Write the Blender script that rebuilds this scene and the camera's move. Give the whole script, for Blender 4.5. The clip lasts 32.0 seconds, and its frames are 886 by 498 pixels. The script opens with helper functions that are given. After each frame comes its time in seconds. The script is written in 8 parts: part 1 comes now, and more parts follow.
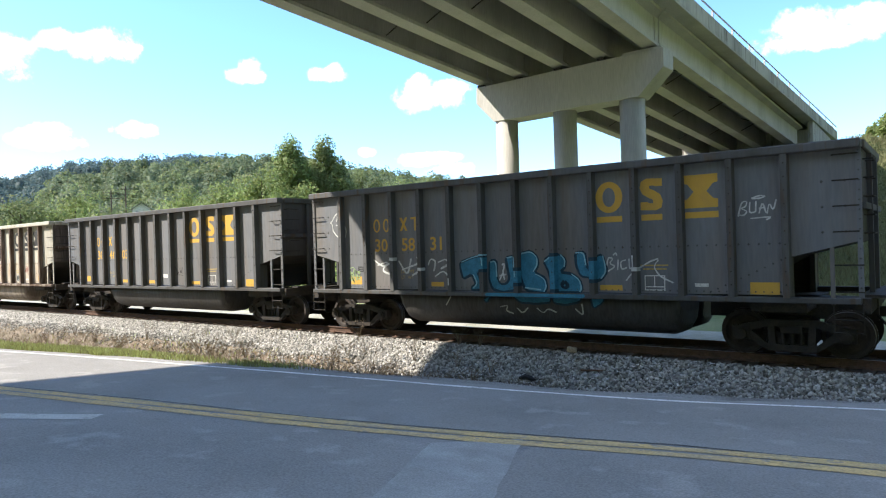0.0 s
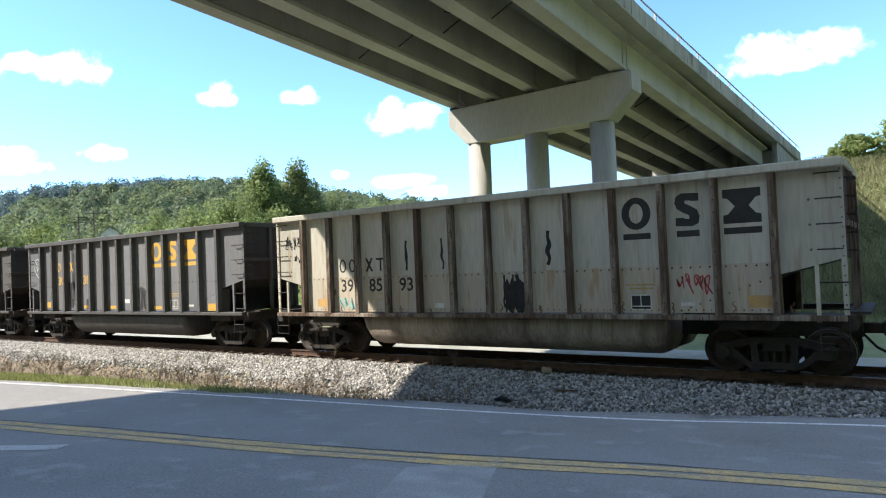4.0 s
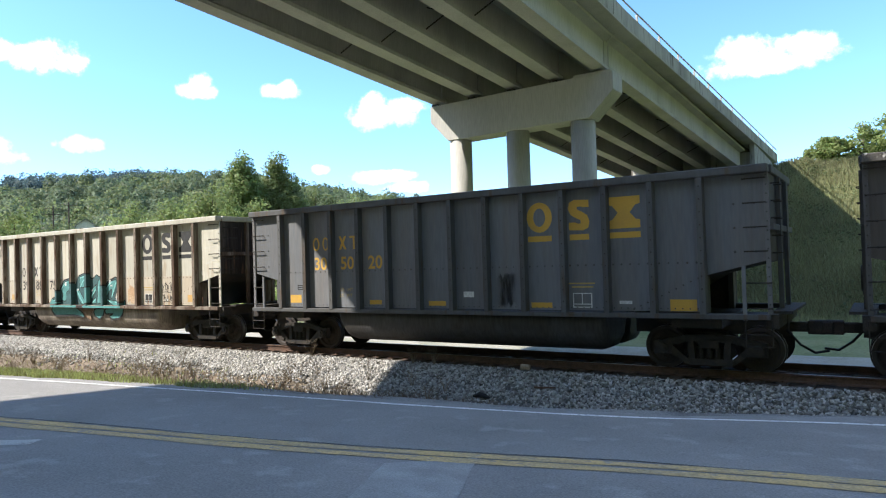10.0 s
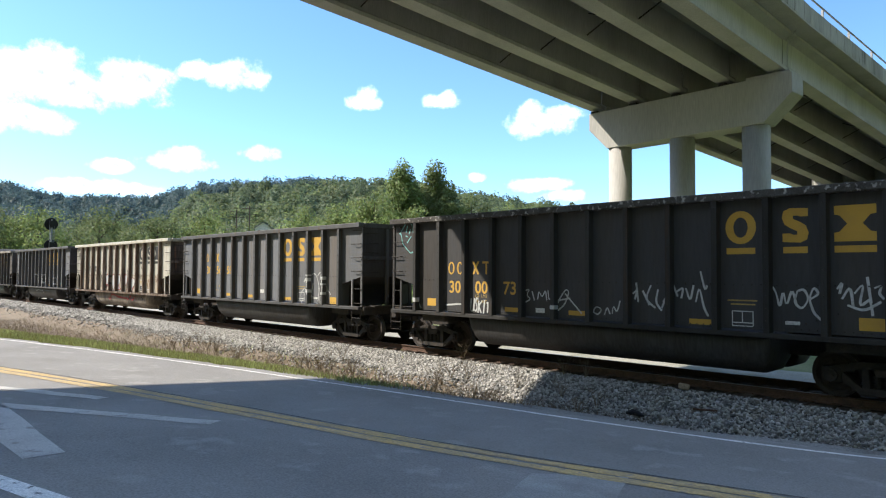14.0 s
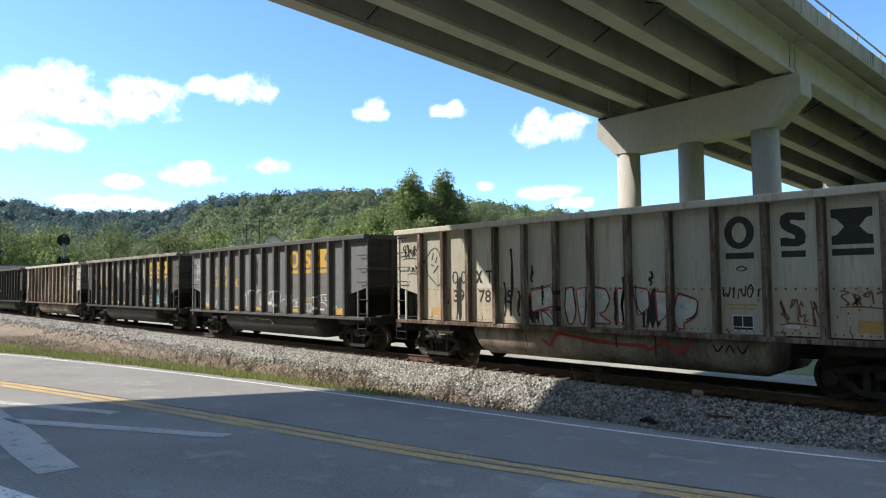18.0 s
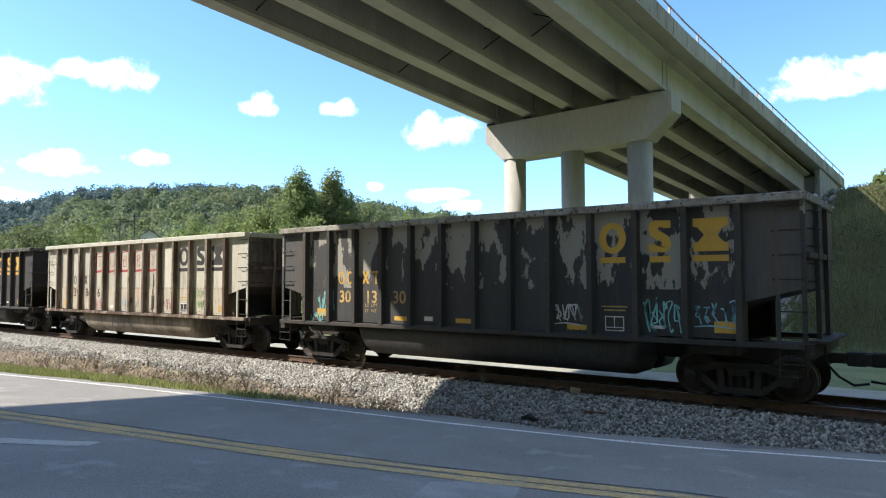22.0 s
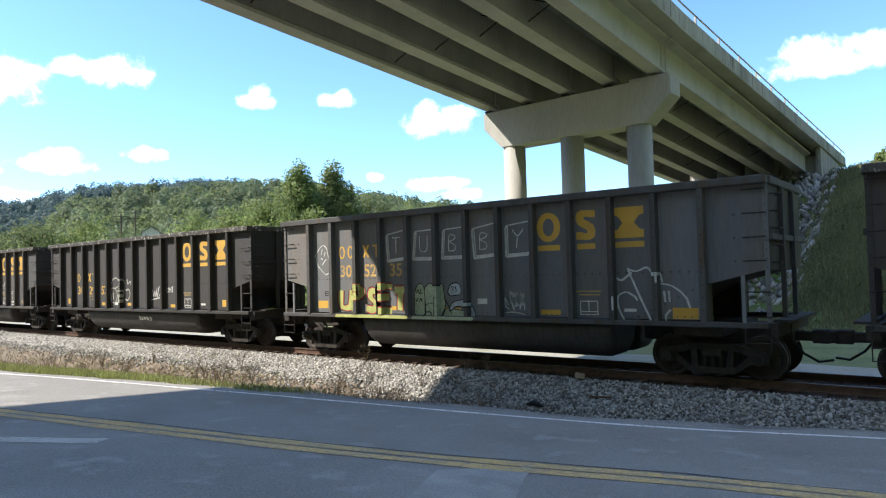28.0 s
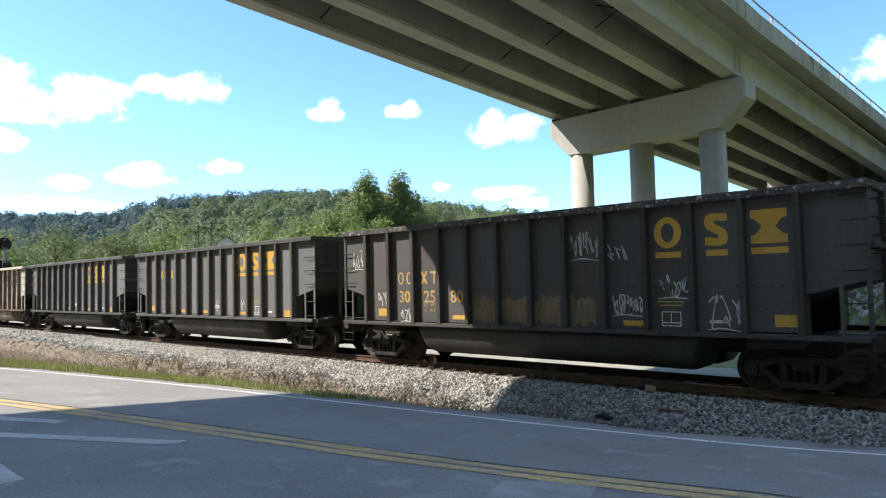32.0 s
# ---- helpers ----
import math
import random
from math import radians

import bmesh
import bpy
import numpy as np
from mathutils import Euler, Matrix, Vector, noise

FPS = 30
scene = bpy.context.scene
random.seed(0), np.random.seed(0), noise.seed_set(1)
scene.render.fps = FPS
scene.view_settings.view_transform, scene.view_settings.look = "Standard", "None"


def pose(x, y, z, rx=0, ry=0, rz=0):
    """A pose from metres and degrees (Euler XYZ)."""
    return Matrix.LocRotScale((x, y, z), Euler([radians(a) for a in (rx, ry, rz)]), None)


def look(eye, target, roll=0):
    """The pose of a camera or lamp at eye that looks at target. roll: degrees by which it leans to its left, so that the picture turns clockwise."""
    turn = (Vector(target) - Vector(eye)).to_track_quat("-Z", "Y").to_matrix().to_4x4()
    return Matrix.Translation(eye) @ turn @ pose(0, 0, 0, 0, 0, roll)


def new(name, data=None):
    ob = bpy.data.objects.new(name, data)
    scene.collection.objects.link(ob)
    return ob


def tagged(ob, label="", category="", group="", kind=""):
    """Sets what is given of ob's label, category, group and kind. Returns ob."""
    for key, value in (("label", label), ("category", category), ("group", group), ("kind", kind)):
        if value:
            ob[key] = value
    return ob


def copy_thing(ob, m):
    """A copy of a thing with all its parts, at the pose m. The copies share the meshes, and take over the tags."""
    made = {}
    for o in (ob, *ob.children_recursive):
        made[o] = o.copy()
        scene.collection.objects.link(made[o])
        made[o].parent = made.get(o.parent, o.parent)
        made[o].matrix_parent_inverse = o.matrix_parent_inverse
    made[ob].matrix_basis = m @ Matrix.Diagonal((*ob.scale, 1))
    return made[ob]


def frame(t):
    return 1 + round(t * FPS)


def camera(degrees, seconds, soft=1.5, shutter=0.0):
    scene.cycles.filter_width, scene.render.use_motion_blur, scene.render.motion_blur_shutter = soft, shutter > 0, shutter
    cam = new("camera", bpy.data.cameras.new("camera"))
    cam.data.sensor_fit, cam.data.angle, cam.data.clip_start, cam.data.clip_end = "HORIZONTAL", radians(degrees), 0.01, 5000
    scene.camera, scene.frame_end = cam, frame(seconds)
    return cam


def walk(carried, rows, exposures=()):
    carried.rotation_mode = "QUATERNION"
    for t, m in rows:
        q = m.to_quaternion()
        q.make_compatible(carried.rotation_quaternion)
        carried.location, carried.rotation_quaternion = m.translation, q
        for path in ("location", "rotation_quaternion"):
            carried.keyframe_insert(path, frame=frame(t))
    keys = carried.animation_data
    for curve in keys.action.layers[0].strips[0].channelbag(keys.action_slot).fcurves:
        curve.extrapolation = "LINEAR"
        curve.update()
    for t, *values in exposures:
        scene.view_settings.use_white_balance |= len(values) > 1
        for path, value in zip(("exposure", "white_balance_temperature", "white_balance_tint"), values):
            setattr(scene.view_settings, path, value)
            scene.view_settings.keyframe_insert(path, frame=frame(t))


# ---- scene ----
from mathutils.geometry import tessellate_polygon

EXPO = 0.8
# stops by which the clip brightens or darkens on the way
GAIN = [(0, 0.7), (3.5, 0.54), (5.5, 0.53), (9, 0.5), (11, 0.5), (12.3, 0.45), (14, 0.2), (15.5, 0.12), (19, 0.02), (20, 0.08), (21, 0.32), (22.5, 0.33), (24.5, 0.15), (26.5, 0.18), (27.5, 0.33), (29, 0.42), (30.5, 0.38), (32, 0.32)]
# Seconds, yaw, pitch, roll of a camera held by hand at one spot beside the road.
PATH = [
    (0, 36.80, -0.23, 1.80), (0.5, 36.97, -0.40, 1.75), (1, 37.38, -0.42, 1.97),
    (1.5, 37.85, -0.18, 1.67), (2, 38.37, 0.27, 1.21), (2.5, 38.27, 0.77, 1.34),
    (3, 36.96, 1.13, 1.60), (3.5, 34.79, 1.36, 2.18), (5.5, 34.84, 1.93, 2.70),
    (6, 35.20, 2.14, 2.44), (6.5, 35.40, 2.31, 2.42), (7, 35.51, 2.41, 2.71),
    (7.5, 35.10, 2.28, 2.60), (8, 34.68, 2.16, 2.57), (8.5, 34.77, 1.96, 2.42),
    (9, 34.13, 1.75, 2.06), (9.5, 32.98, 1.44, 1.83), (10, 32.96, 1.16, 1.76),
    (10.5, 33.19, 1.00, 1.78), (11, 33.88, 0.98, 1.82), (11.5, 35.05, 1.08, 1.94),
    (12, 37.07, 1.31, 1.54), (12.5, 39.79, 1.62, 1.31), (13, 42.16, 1.80, 1.05),
    (13.5, 44.15, 1.94, 0.53), (14, 45.73, 1.99, -0.25), (14.5, 46.93, 1.88, -0.22),
    (15, 47.73, 1.93, -0.11), (15.5, 48.29, 2.12, 0.05), (17.5, 46.95, 2.72, 0.86),
    (18, 46.57, 2.79, 0.69), (18.5, 46.27, 2.81, 0.56), (19, 45.99, 2.81, 0.42),
    (19.5, 44.69, 2.82, 0.53), (20, 40.98, 2.79, 1.01), (20.5, 38.06, 2.63, 0.98),
    (21, 36.79, 2.59, 1.11), (21.5, 36.47, 2.60, 0.82), (22, 37.22, 2.78, 0.12),
    (22.5, 38.33, 2.84, -0.79), (23, 39.12, 2.93, -0.89), (23.5, 40.48, 3.03, -0.66),
    (24, 42.55, 3.10, -0.61), (24.5, 44.00, 3.07, -0.62), (26.5, 40.25, 2.54, 1.44),
    (27, 38.82, 2.31, 1.51), (27.5, 38.11, 2.06, 1.50), (28, 37.42, 1.86, 1.56),
    (28.5, 37.04, 1.89, 1.53), (29, 37.27, 1.85, 0.91), (29.5, 39.73, 2.04, 0.56),
    (30, 41.19, 2.21, 0.71), (30.5, 41.63, 2.45, 0.49), (31, 42.10, 2.63, 0.51),
    (31.5, 42.51, 2.69, 1.10), (32, 42.94, 2.77, 1.35),
]

EYE = 1.6
cam = camera(65.94, 32.0, soft=1.15)
walk(cam, [(t, pose(0, 0, EYE, 90 + p, r, y)) for t, y, p, r in PATH], exposures=[(t, EXPO + e, 5750 if 5 < t < 12 else 5920, 7) for t, e in GAIN])

# ---- world, sun ----
SUN = Vector((-0.865, -0.68, 1.0)).normalized()
world = bpy.data.worlds.new("sky")
scene.world = world
world.use_nodes = True


def build_sky():
    nt = world.node_tree
    nt.nodes.clear()
    N, L = nt.nodes.new, nt.links.new
    out, bg, sky = N("ShaderNodeOutputWorld"), N("ShaderNodeBackground"), N("ShaderNodeTexSky")
    sky.sky_type = "NISHITA"
    sky.sun_disc = False
    sky.sun_elevation = math.asin(SUN.z)
    sky.sun_rotation = math.atan2(SUN.x, SUN.y)
    sky.air_density, sky.dust_density, sky.ozone_density = 0.8, 0.2, 1.8
    coord, warp = N("ShaderNodeTexCoord"), N("ShaderNodeTexNoise")
    warp.inputs["Scale"].default_value = 30.0
    warp.inputs["Detail"].default_value = 9.0
    warp.inputs["Roughness"].default_value = 0.6
    L(coord.outputs["Generated"], warp.inputs["Vector"])
    total = None
    # clouds: azimuth to the left of +y, elevation, half width, half height (degrees)
    for az, el, w, h in CLOUDS:
        a, e = radians(az), radians(el)
        c = Vector((-math.sin(a) * math.cos(e), math.cos(a) * math.cos(e), math.sin(e)))
        right = Vector((math.cos(a), math.sin(a), 0))
        up = right.cross(c)
        vals = []
        for axis, half in ((right, w), (up, h)):
            dot = N("ShaderNodeVectorMath")
            dot.operation = "DOT_PRODUCT"
            L(coord.outputs["Generated"], dot.inputs[0])
            dot.inputs[1].default_value = axis / radians(half)
            sq = N("ShaderNodeMath")
            sq.operation = "MULTIPLY"
            L(dot.outputs["Value"], sq.inputs[0])
            L(dot.outputs["Value"], sq.inputs[1])
            vals.append(sq)
        front = N("ShaderNodeVectorMath")
        front.operation = "DOT_PRODUCT"
        L(coord.outputs["Generated"], front.inputs[0])
        front.inputs[1].default_value = c
        add = N("ShaderNodeMath")
        add.operation = "ADD"
        L(vals[0].outputs[0], add.inputs[0])
        L(vals[1].outputs[0], add.inputs[1])
        inv = N("ShaderNodeMath")
        inv.operation = "SUBTRACT"
        inv.inputs[0].default_value = 1.0
        L(add.outputs[0], inv.inputs[1])
        ahead = N("ShaderNodeMath")
        ahead.operation = "GREATER_THAN"
        L(front.outputs["Value"], ahead.inputs[0])
        ahead.inputs[1].default_value = 0.5
        less = N("ShaderNodeMath")
        less.operation = "MULTIPLY_ADD"
        L(ahead.outputs[0], less.inputs[0])
        less.inputs[1].default_value = 9.0
        less.inputs[2].default_value = -9.0
        mul = N("ShaderNodeMath")
        mul.operation = "ADD"
        L(inv.outputs[0], mul.inputs[0])
        L(less.outputs[0], mul.inputs[1])
        keep = N("ShaderNodeMath")
        keep.operation = "MAXIMUM"
        L(mul.outputs[0], keep.inputs[0])
        keep.inputs[1].default_value = -3.0
        if total is None:
            total = keep
        else:
            mx = N("ShaderNodeMath")
            mx.operation = "MAXIMUM"
            L(total.outputs[0], mx.inputs[0])
            L(keep.outputs[0], mx.inputs[1])
            total = mx
    # the same broken cumulus, added over the unseen sky to lighten the shade
    sep, lift, comb, field = N("ShaderNodeSeparateXYZ"), N("ShaderNodeMath"), N("ShaderNodeVectorMath"), N("ShaderNodeTexNoise")
    L(coord.outputs["Generated"], sep.inputs[0])
    lift.operation = "MAXIMUM"
    L(sep.outputs["Z"], lift.inputs[0])
    lift.inputs[1].default_value = 0.06
    inv_z, wide = N("ShaderNodeMath"), N("ShaderNodeMath")
    wide.operation, inv_z.operation = "ADD", "DIVIDE"
    L(lift.outputs[0], wide.inputs[0])
    wide.inputs[1].default_value = 0.15
    inv_z.inputs[0].default_value = 1.0
    L(wide.outputs[0], inv_z.inputs[1])
    comb.operation = "SCALE"
    L(coord.outputs["Generated"], comb.inputs[0])
    L(inv_z.outputs[0], comb.inputs["Scale"])
    field.inputs["Scale"].default_value, field.inputs["Detail"].default_value = 1.9, 3.0
    L(comb.outputs[0], field.inputs["Vector"])
    rest, spread, less, both = N("ShaderNodeVectorMath"), N("ShaderNodeMapRange"), N("ShaderNodeMath"), N("ShaderNodeMath")
    rest.operation = "DOT_PRODUCT"
    L(coord.outputs["Generated"], rest.inputs[0])
    rest.inputs[1].default_value = Vector((-math.sin(radians(41)), math.cos(radians(41)), 0.12)).normalized()
    spread.inputs["From Min"].default_value, spread.inputs["From Max"].default_value = 0.5, 0.68
    spread.inputs["To Min"].default_value, spread.inputs["To Max"].default_value = 0.0, 6.0
    L(rest.outputs["Value"], spread.inputs["Value"])
    less.operation = "MULTIPLY_ADD"
    L(field.outputs["Fac"], less.inputs[0])
    less.inputs[1].default_value, less.inputs[2].default_value = 11.0, CLOUD_COVER
    both.operation = "SUBTRACT"
    L(less.outputs[0], both.inputs[0])
    L(spread.outputs["Result"], both.inputs[1])
    mx = N("ShaderNodeMath")
    mx.operation = "MAXIMUM"
    L(total.outputs[0], mx.inputs[0])
    L(both.outputs[0], mx.inputs[1])
    total = mx
    shift = N("ShaderNodeMath")
    shift.operation = "MULTIPLY_ADD"
    L(warp.outputs["Fac"], shift.inputs[0])
    shift.inputs[1].default_value = 3.4
    shift.inputs[2].default_value = -1.7
    mask = N("ShaderNodeMath")
    mask.operation = "ADD"
    L(total.outputs[0], mask.inputs[0])
    L(shift.outputs[0], mask.inputs[1])
    ramp = N("ShaderNodeMapRange")
    ramp.interpolation_type = "SMOOTHSTEP"
    L(mask.outputs[0], ramp.inputs["Value"])
    ramp.inputs["From Min"].default_value = 0.0
    ramp.inputs["From Max"].default_value = 1.1
    body = N("ShaderNodeMapRange")
    L(mask.outputs[0], body.inputs["Value"])
    body.inputs["From Min"].default_value = 0.75
    body.inputs["From Max"].default_value = 1.5
    tone = N("ShaderNodeMix")
    tone.data_type = "RGBA"
    L(body.outputs["Result"], tone.inputs["Factor"])
    tone.inputs["A"].default_value = (6.7, 7.0, 7.3, 1)
    tone.inputs["B"].default_value = (2.8, 3.0, 3.5, 1)
    mix = N("ShaderNodeMix")
    mix.data_type = "RGBA"
    L(ramp.outputs["Result"], mix.inputs["Factor"])
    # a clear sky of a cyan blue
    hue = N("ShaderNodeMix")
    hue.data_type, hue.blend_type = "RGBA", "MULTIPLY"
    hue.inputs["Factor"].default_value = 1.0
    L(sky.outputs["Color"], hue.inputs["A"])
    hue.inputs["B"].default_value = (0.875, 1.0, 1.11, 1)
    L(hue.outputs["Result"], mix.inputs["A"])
    L(tone.outputs["Result"], mix.inputs["B"])
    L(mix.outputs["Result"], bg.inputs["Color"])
    bg.inputs["Strength"].default_value = SKY_STRENGTH
    L(bg.outputs[0], out.inputs["Surface"])


SKY_STRENGTH = 0.136
CLOUD_COVER = -5.0
CLOUDS = [(74.2, 13.6, 6.6, 1.8), (70.4, 14.4, 3.6, 1.7), (76.5, 14.6, 4.0, 1.7), (82.5, 13.2, 5.6, 2.6), (79.5, 10.8, 5.6, 1.2), (62.8, 15.2, 2.9, 1.2), (62.1, 15.8, 2.0, 1.4), (66.0, 15.6, 1.5, 0.8),
          (52.7, 14.0, 1.9, 0.8), (52.3, 14.5, 1.1, 1.0), (46.0, 14.2, 1.7, 0.7), (45.4, 14.5, 0.9, 0.7), (37.4, 12.3, 3.0, 1.3), (38.6, 13.0, 1.8, 1.4), (35.9, 13.1, 1.9, 0.9), (71.8, 7.9, 1.8, 0.6),
          (67.0, 8.5, 3.2, 0.8), (66.2, 9.2, 1.7, 0.8), (60.6, 9.5, 1.9, 0.7), (37.8, 7.3, 2.8, 0.7), (43.0, 8.0, 1.0, 0.5), (72.5, 6.3, 4.4, 0.7), (7.0, 14.2, 5.2, 1.2), (8.8, 15.0, 2.7, 1.4), (4.6, 14.8, 2.4, 1.3),
          (35.8, 6.4, 2.2, 0.6), (-14, 19, 6, 2.2), (92, 17, 6, 2.2), (25, 38, 6, 2)]
build_sky()
sun = new("sun", bpy.data.lights.new("sun", "SUN"))
sun.data.energy = 4.55
sun.data.angle = radians(0.53)
sun.data.color = (1.0, 0.86, 0.68)
sun.matrix_world = look((0, 0, 60), Vector((0, 0, 60)) - SUN)


# ---- materials ----
def mat(name, base, rough=0.7, metal=0.0, second=None, scale=3.0, fine=40.0, bump=0.15, spread=0.35, third=None, streak=False, spots=0.55, spec=0.35, tint=0.0, detail=6.0):
    """Base colour with coarse stains of a second colour, fine grain of value and bump; third: small specks."""
    m = bpy.data.materials.new(name)
    m.use_nodes = True
    nt = m.node_tree
    N, L = nt.nodes.new, nt.links.new
    b = nt.nodes["Principled BSDF"]
    b.inputs["Metallic"].default_value = metal
    b.inputs["Specular IOR Level"].default_value = spec
    coord = N("ShaderNodeTexCoord")
    vec = coord.outputs["Object"]
    info = N("ShaderNodeObjectInfo")
    off = N("ShaderNodeVectorMath")
    off.operation = "MULTIPLY_ADD"
    comb = N("ShaderNodeCombineXYZ")
    for i in range(3):
        L(info.outputs["Random"], comb.inputs[i])
    L(comb.outputs[0], off.inputs[0])
    off.inputs[1].default_value = (37.0, 91.0, 53.0)
    if streak:
        mp = N("ShaderNodeMapping")
        mp.inputs["Scale"].default_value = (1.0, 1.0, 0.12)
        L(vec, mp.inputs["Vector"])
        vec = mp.outputs["Vector"]
    L(vec, off.inputs[2])
    n1, n2 = N("ShaderNodeTexNoise"), N("ShaderNodeTexNoise")
    n1.inputs["Scale"].default_value, n1.inputs["Detail"].default_value, n1.inputs["Roughness"].default_value = scale, detail, 0.62
    n2.inputs["Scale"].default_value, n2.inputs["Detail"].default_value = fine, 4.0
    L(off.outputs[0], n1.inputs["Vector"])
    L(off.outputs[0], n2.inputs["Vector"])
    r1 = N("ShaderNodeMapRange")
    r1.inputs["From Min"].default_value, r1.inputs["From Max"].default_value = spots - 0.13, spots + 0.13
    L(n1.outputs["Fac"], r1.inputs["Value"])
    mix = N("ShaderNodeMix")
    mix.data_type = "RGBA"
    L(r1.outputs["Result"], mix.inputs["Factor"])
    mix.inputs["A"].default_value = (*base, 1)
    mix.inputs["B"].default_value = (*(second or [c * 0.6 for c in base]), 1)
    col = mix.outputs["Result"]
    if third:
        n3, r3, mx = N("ShaderNodeTexNoise"), N("ShaderNodeMapRange"), N("ShaderNodeMix")
        n3.inputs["Scale"].default_value, n3.inputs["Detail"].default_value = scale * 4.5, 8.0
        L(off.outputs[0], n3.inputs["Vector"])
        r3.inputs["From Min"].default_value, r3.inputs["From Max"].default_value = 0.58, 0.66
        L(n3.outputs["Fac"], r3.inputs["Value"])
        mx.data_type = "RGBA"
        L(r3.outputs["Result"], mx.inputs["Factor"])
        L(col, mx.inputs["A"])
        mx.inputs["B"].default_value = (*third, 1)
        col = mx.outputs["Result"]
    hsv = N("ShaderNodeHueSaturation")
    gain = N("ShaderNodeMapRange")
    gain.inputs["To Min"].default_value, gain.inputs["To Max"].default_value = 1 - spread, 1 + spread
    gain.inputs["From Min"].default_value, gain.inputs["From Max"].default_value = 0.25, 0.75
    L(n2.outputs["Fac"], gain.inputs["Value"])
    val = gain.outputs["Result"]
    if tint:
        tr, tm = N("ShaderNodeMapRange"), N("ShaderNodeMath")
        tr.inputs["To Min"].default_value, tr.inputs["To Max"].default_value = 1 - tint, 1 + tint
        L(info.outputs["Random"], tr.inputs["Value"])
        tm.operation = "MULTIPLY"
        L(val, tm.inputs[0])
        L(tr.outputs["Result"], tm.inputs[1])
        val = tm.outputs[0]
    L(val, hsv.inputs["Value"])
    L(col, hsv.inputs["Color"])
    L(hsv.outputs["Color"], b.inputs["Base Color"])
    rr = N("ShaderNodeMapRange")
    rr.inputs["To Min"].default_value, rr.inputs["To Max"].default_value = max(0.05, rough - 0.12), min(1, rough + 0.12)
    L(n1.outputs["Fac"], rr.inputs["Value"])
    L(rr.outputs["Result"], b.inputs["Roughness"])
    if bump:
        bp = N("ShaderNodeBump")
        bp.inputs["Strength"].default_value = bump
        bp.inputs["Distance"].default_value = 0.02
        L(n2.outputs["Fac"], bp.inputs["Height"])
        L(bp.outputs["Normal"], b.inputs["Normal"])
    return m


def leaf_mat(name, base, vary=0.45, rough=0.6, trans=0.25):
    m = bpy.data.materials.new(name)
    m.use_nodes = True
    nt = m.node_tree
    N, L = nt.nodes.new, nt.links.new
    b = nt.nodes["Principled BSDF"]
    g, hsv, coord, n = N("ShaderNodeNewGeometry"), N("ShaderNodeHueSaturation"), N("ShaderNodeTexCoord"), N("ShaderNodeTexNoise")
    n.inputs["Scale"].default_value = 0.12
    n.inputs["Detail"].default_value = 3.0
    L(coord.outputs["Object"], n.inputs["Vector"])
    a1, a2, ad = N("ShaderNodeMapRange"), N("ShaderNodeMapRange"), N("ShaderNodeMath")
    a1.inputs["To Min"].default_value, a1.inputs["To Max"].default_value = 1 - vary, 1 + vary
    L(g.outputs["Random Per Island"], a1.inputs["Value"])
    a2.inputs["From Min"].default_value, a2.inputs["From Max"].default_value = 0.3, 0.7
    a2.inputs["To Min"].default_value, a2.inputs["To Max"].default_value = 0.74, 1.28
    L(n.outputs["Fac"], a2.inputs["Value"])
    ad.operation = "MULTIPLY"
    L(a1.outputs["Result"], ad.inputs[0])
    L(a2.outputs["Result"], ad.inputs[1])
    L(ad.outputs[0], hsv.inputs["Value"])
    hu = N("ShaderNodeMapRange")
    hu.inputs["To Min"].default_value, hu.inputs["To Max"].default_value = 0.475, 0.52
    L(g.outputs["Random Per Island"], hu.inputs["Value"])
    L(hu.outputs["Result"], hsv.inputs["Hue"])
    hsv.inputs["Color"].default_value = (*base, 1)
    L(hsv.outputs["Color"], b.inputs["Base Color"])
    b.inputs["Roughness"].default_value = rough
    b.inputs["Specular IOR Level"].default_value = 0.25
    if trans:
        tr, mx = N("ShaderNodeBsdfTranslucent"), N("ShaderNodeMixShader")
        L(hsv.outputs["Color"], tr.inputs["Color"])
        mx.inputs[0].default_value = trans
        L(b.outputs[0], mx.inputs[1])
        L(tr.outputs[0], mx.inputs[2])
        L(mx.outputs[0], nt.nodes["Material Output"].inputs["Surface"])
    return m


def plain(name, base, rough=0.6, metal=0.0, spread=0.25, fine=25.0):
    return mat(name, base, rough, metal, second=[c * 0.75 for c in base], scale=4.0, fine=fine, bump=0.05, spread=spread)


M = {}
M["asphalt"] = mat("asphalt", (0.255, 0.242, 0.23), 0.88, second=(0.205, 0.195, 0.185), scale=0.45, fine=48, bump=0.35, spread=0.28, third=(0.29, 0.276, 0.262), detail=10)
M["asphalt_patch"] = mat("asphalt_patch", (0.36, 0.355, 0.345), 0.85, second=(0.25, 0.24, 0.226), scale=1.1, fine=60, bump=0.4, spread=0.25, spots=0.52, detail=10)
M["gravel_shoulder"] = mat("gravel_shoulder", (0.24, 0.23, 0.215), 0.9, second=(0.16, 0.15, 0.14), scale=1.5, fine=30, bump=0.9, spread=0.5)
M["crack"] = mat("crack", (0.07, 0.067, 0.063), 0.95, second=(0.16, 0.15, 0.14), scale=1.3, fine=30, bump=0.6, spread=0.4)
M["yellow_line"] = mat("yellow_line", (0.54, 0.385, 0.165), 0.8, second=(0.38, 0.3, 0.18), scale=2.2, fine=30, bump=0.4, spread=0.28, third=(0.34, 0.28, 0.2), spots=0.55, detail=10)
M["white_line"] = mat("white_line", (0.8, 0.78, 0.75), 0.7, second=(0.55, 0.55, 0.55), scale=3, fine=60, bump=0.3, third=(0.16, 0.16, 0.16), spots=0.6)
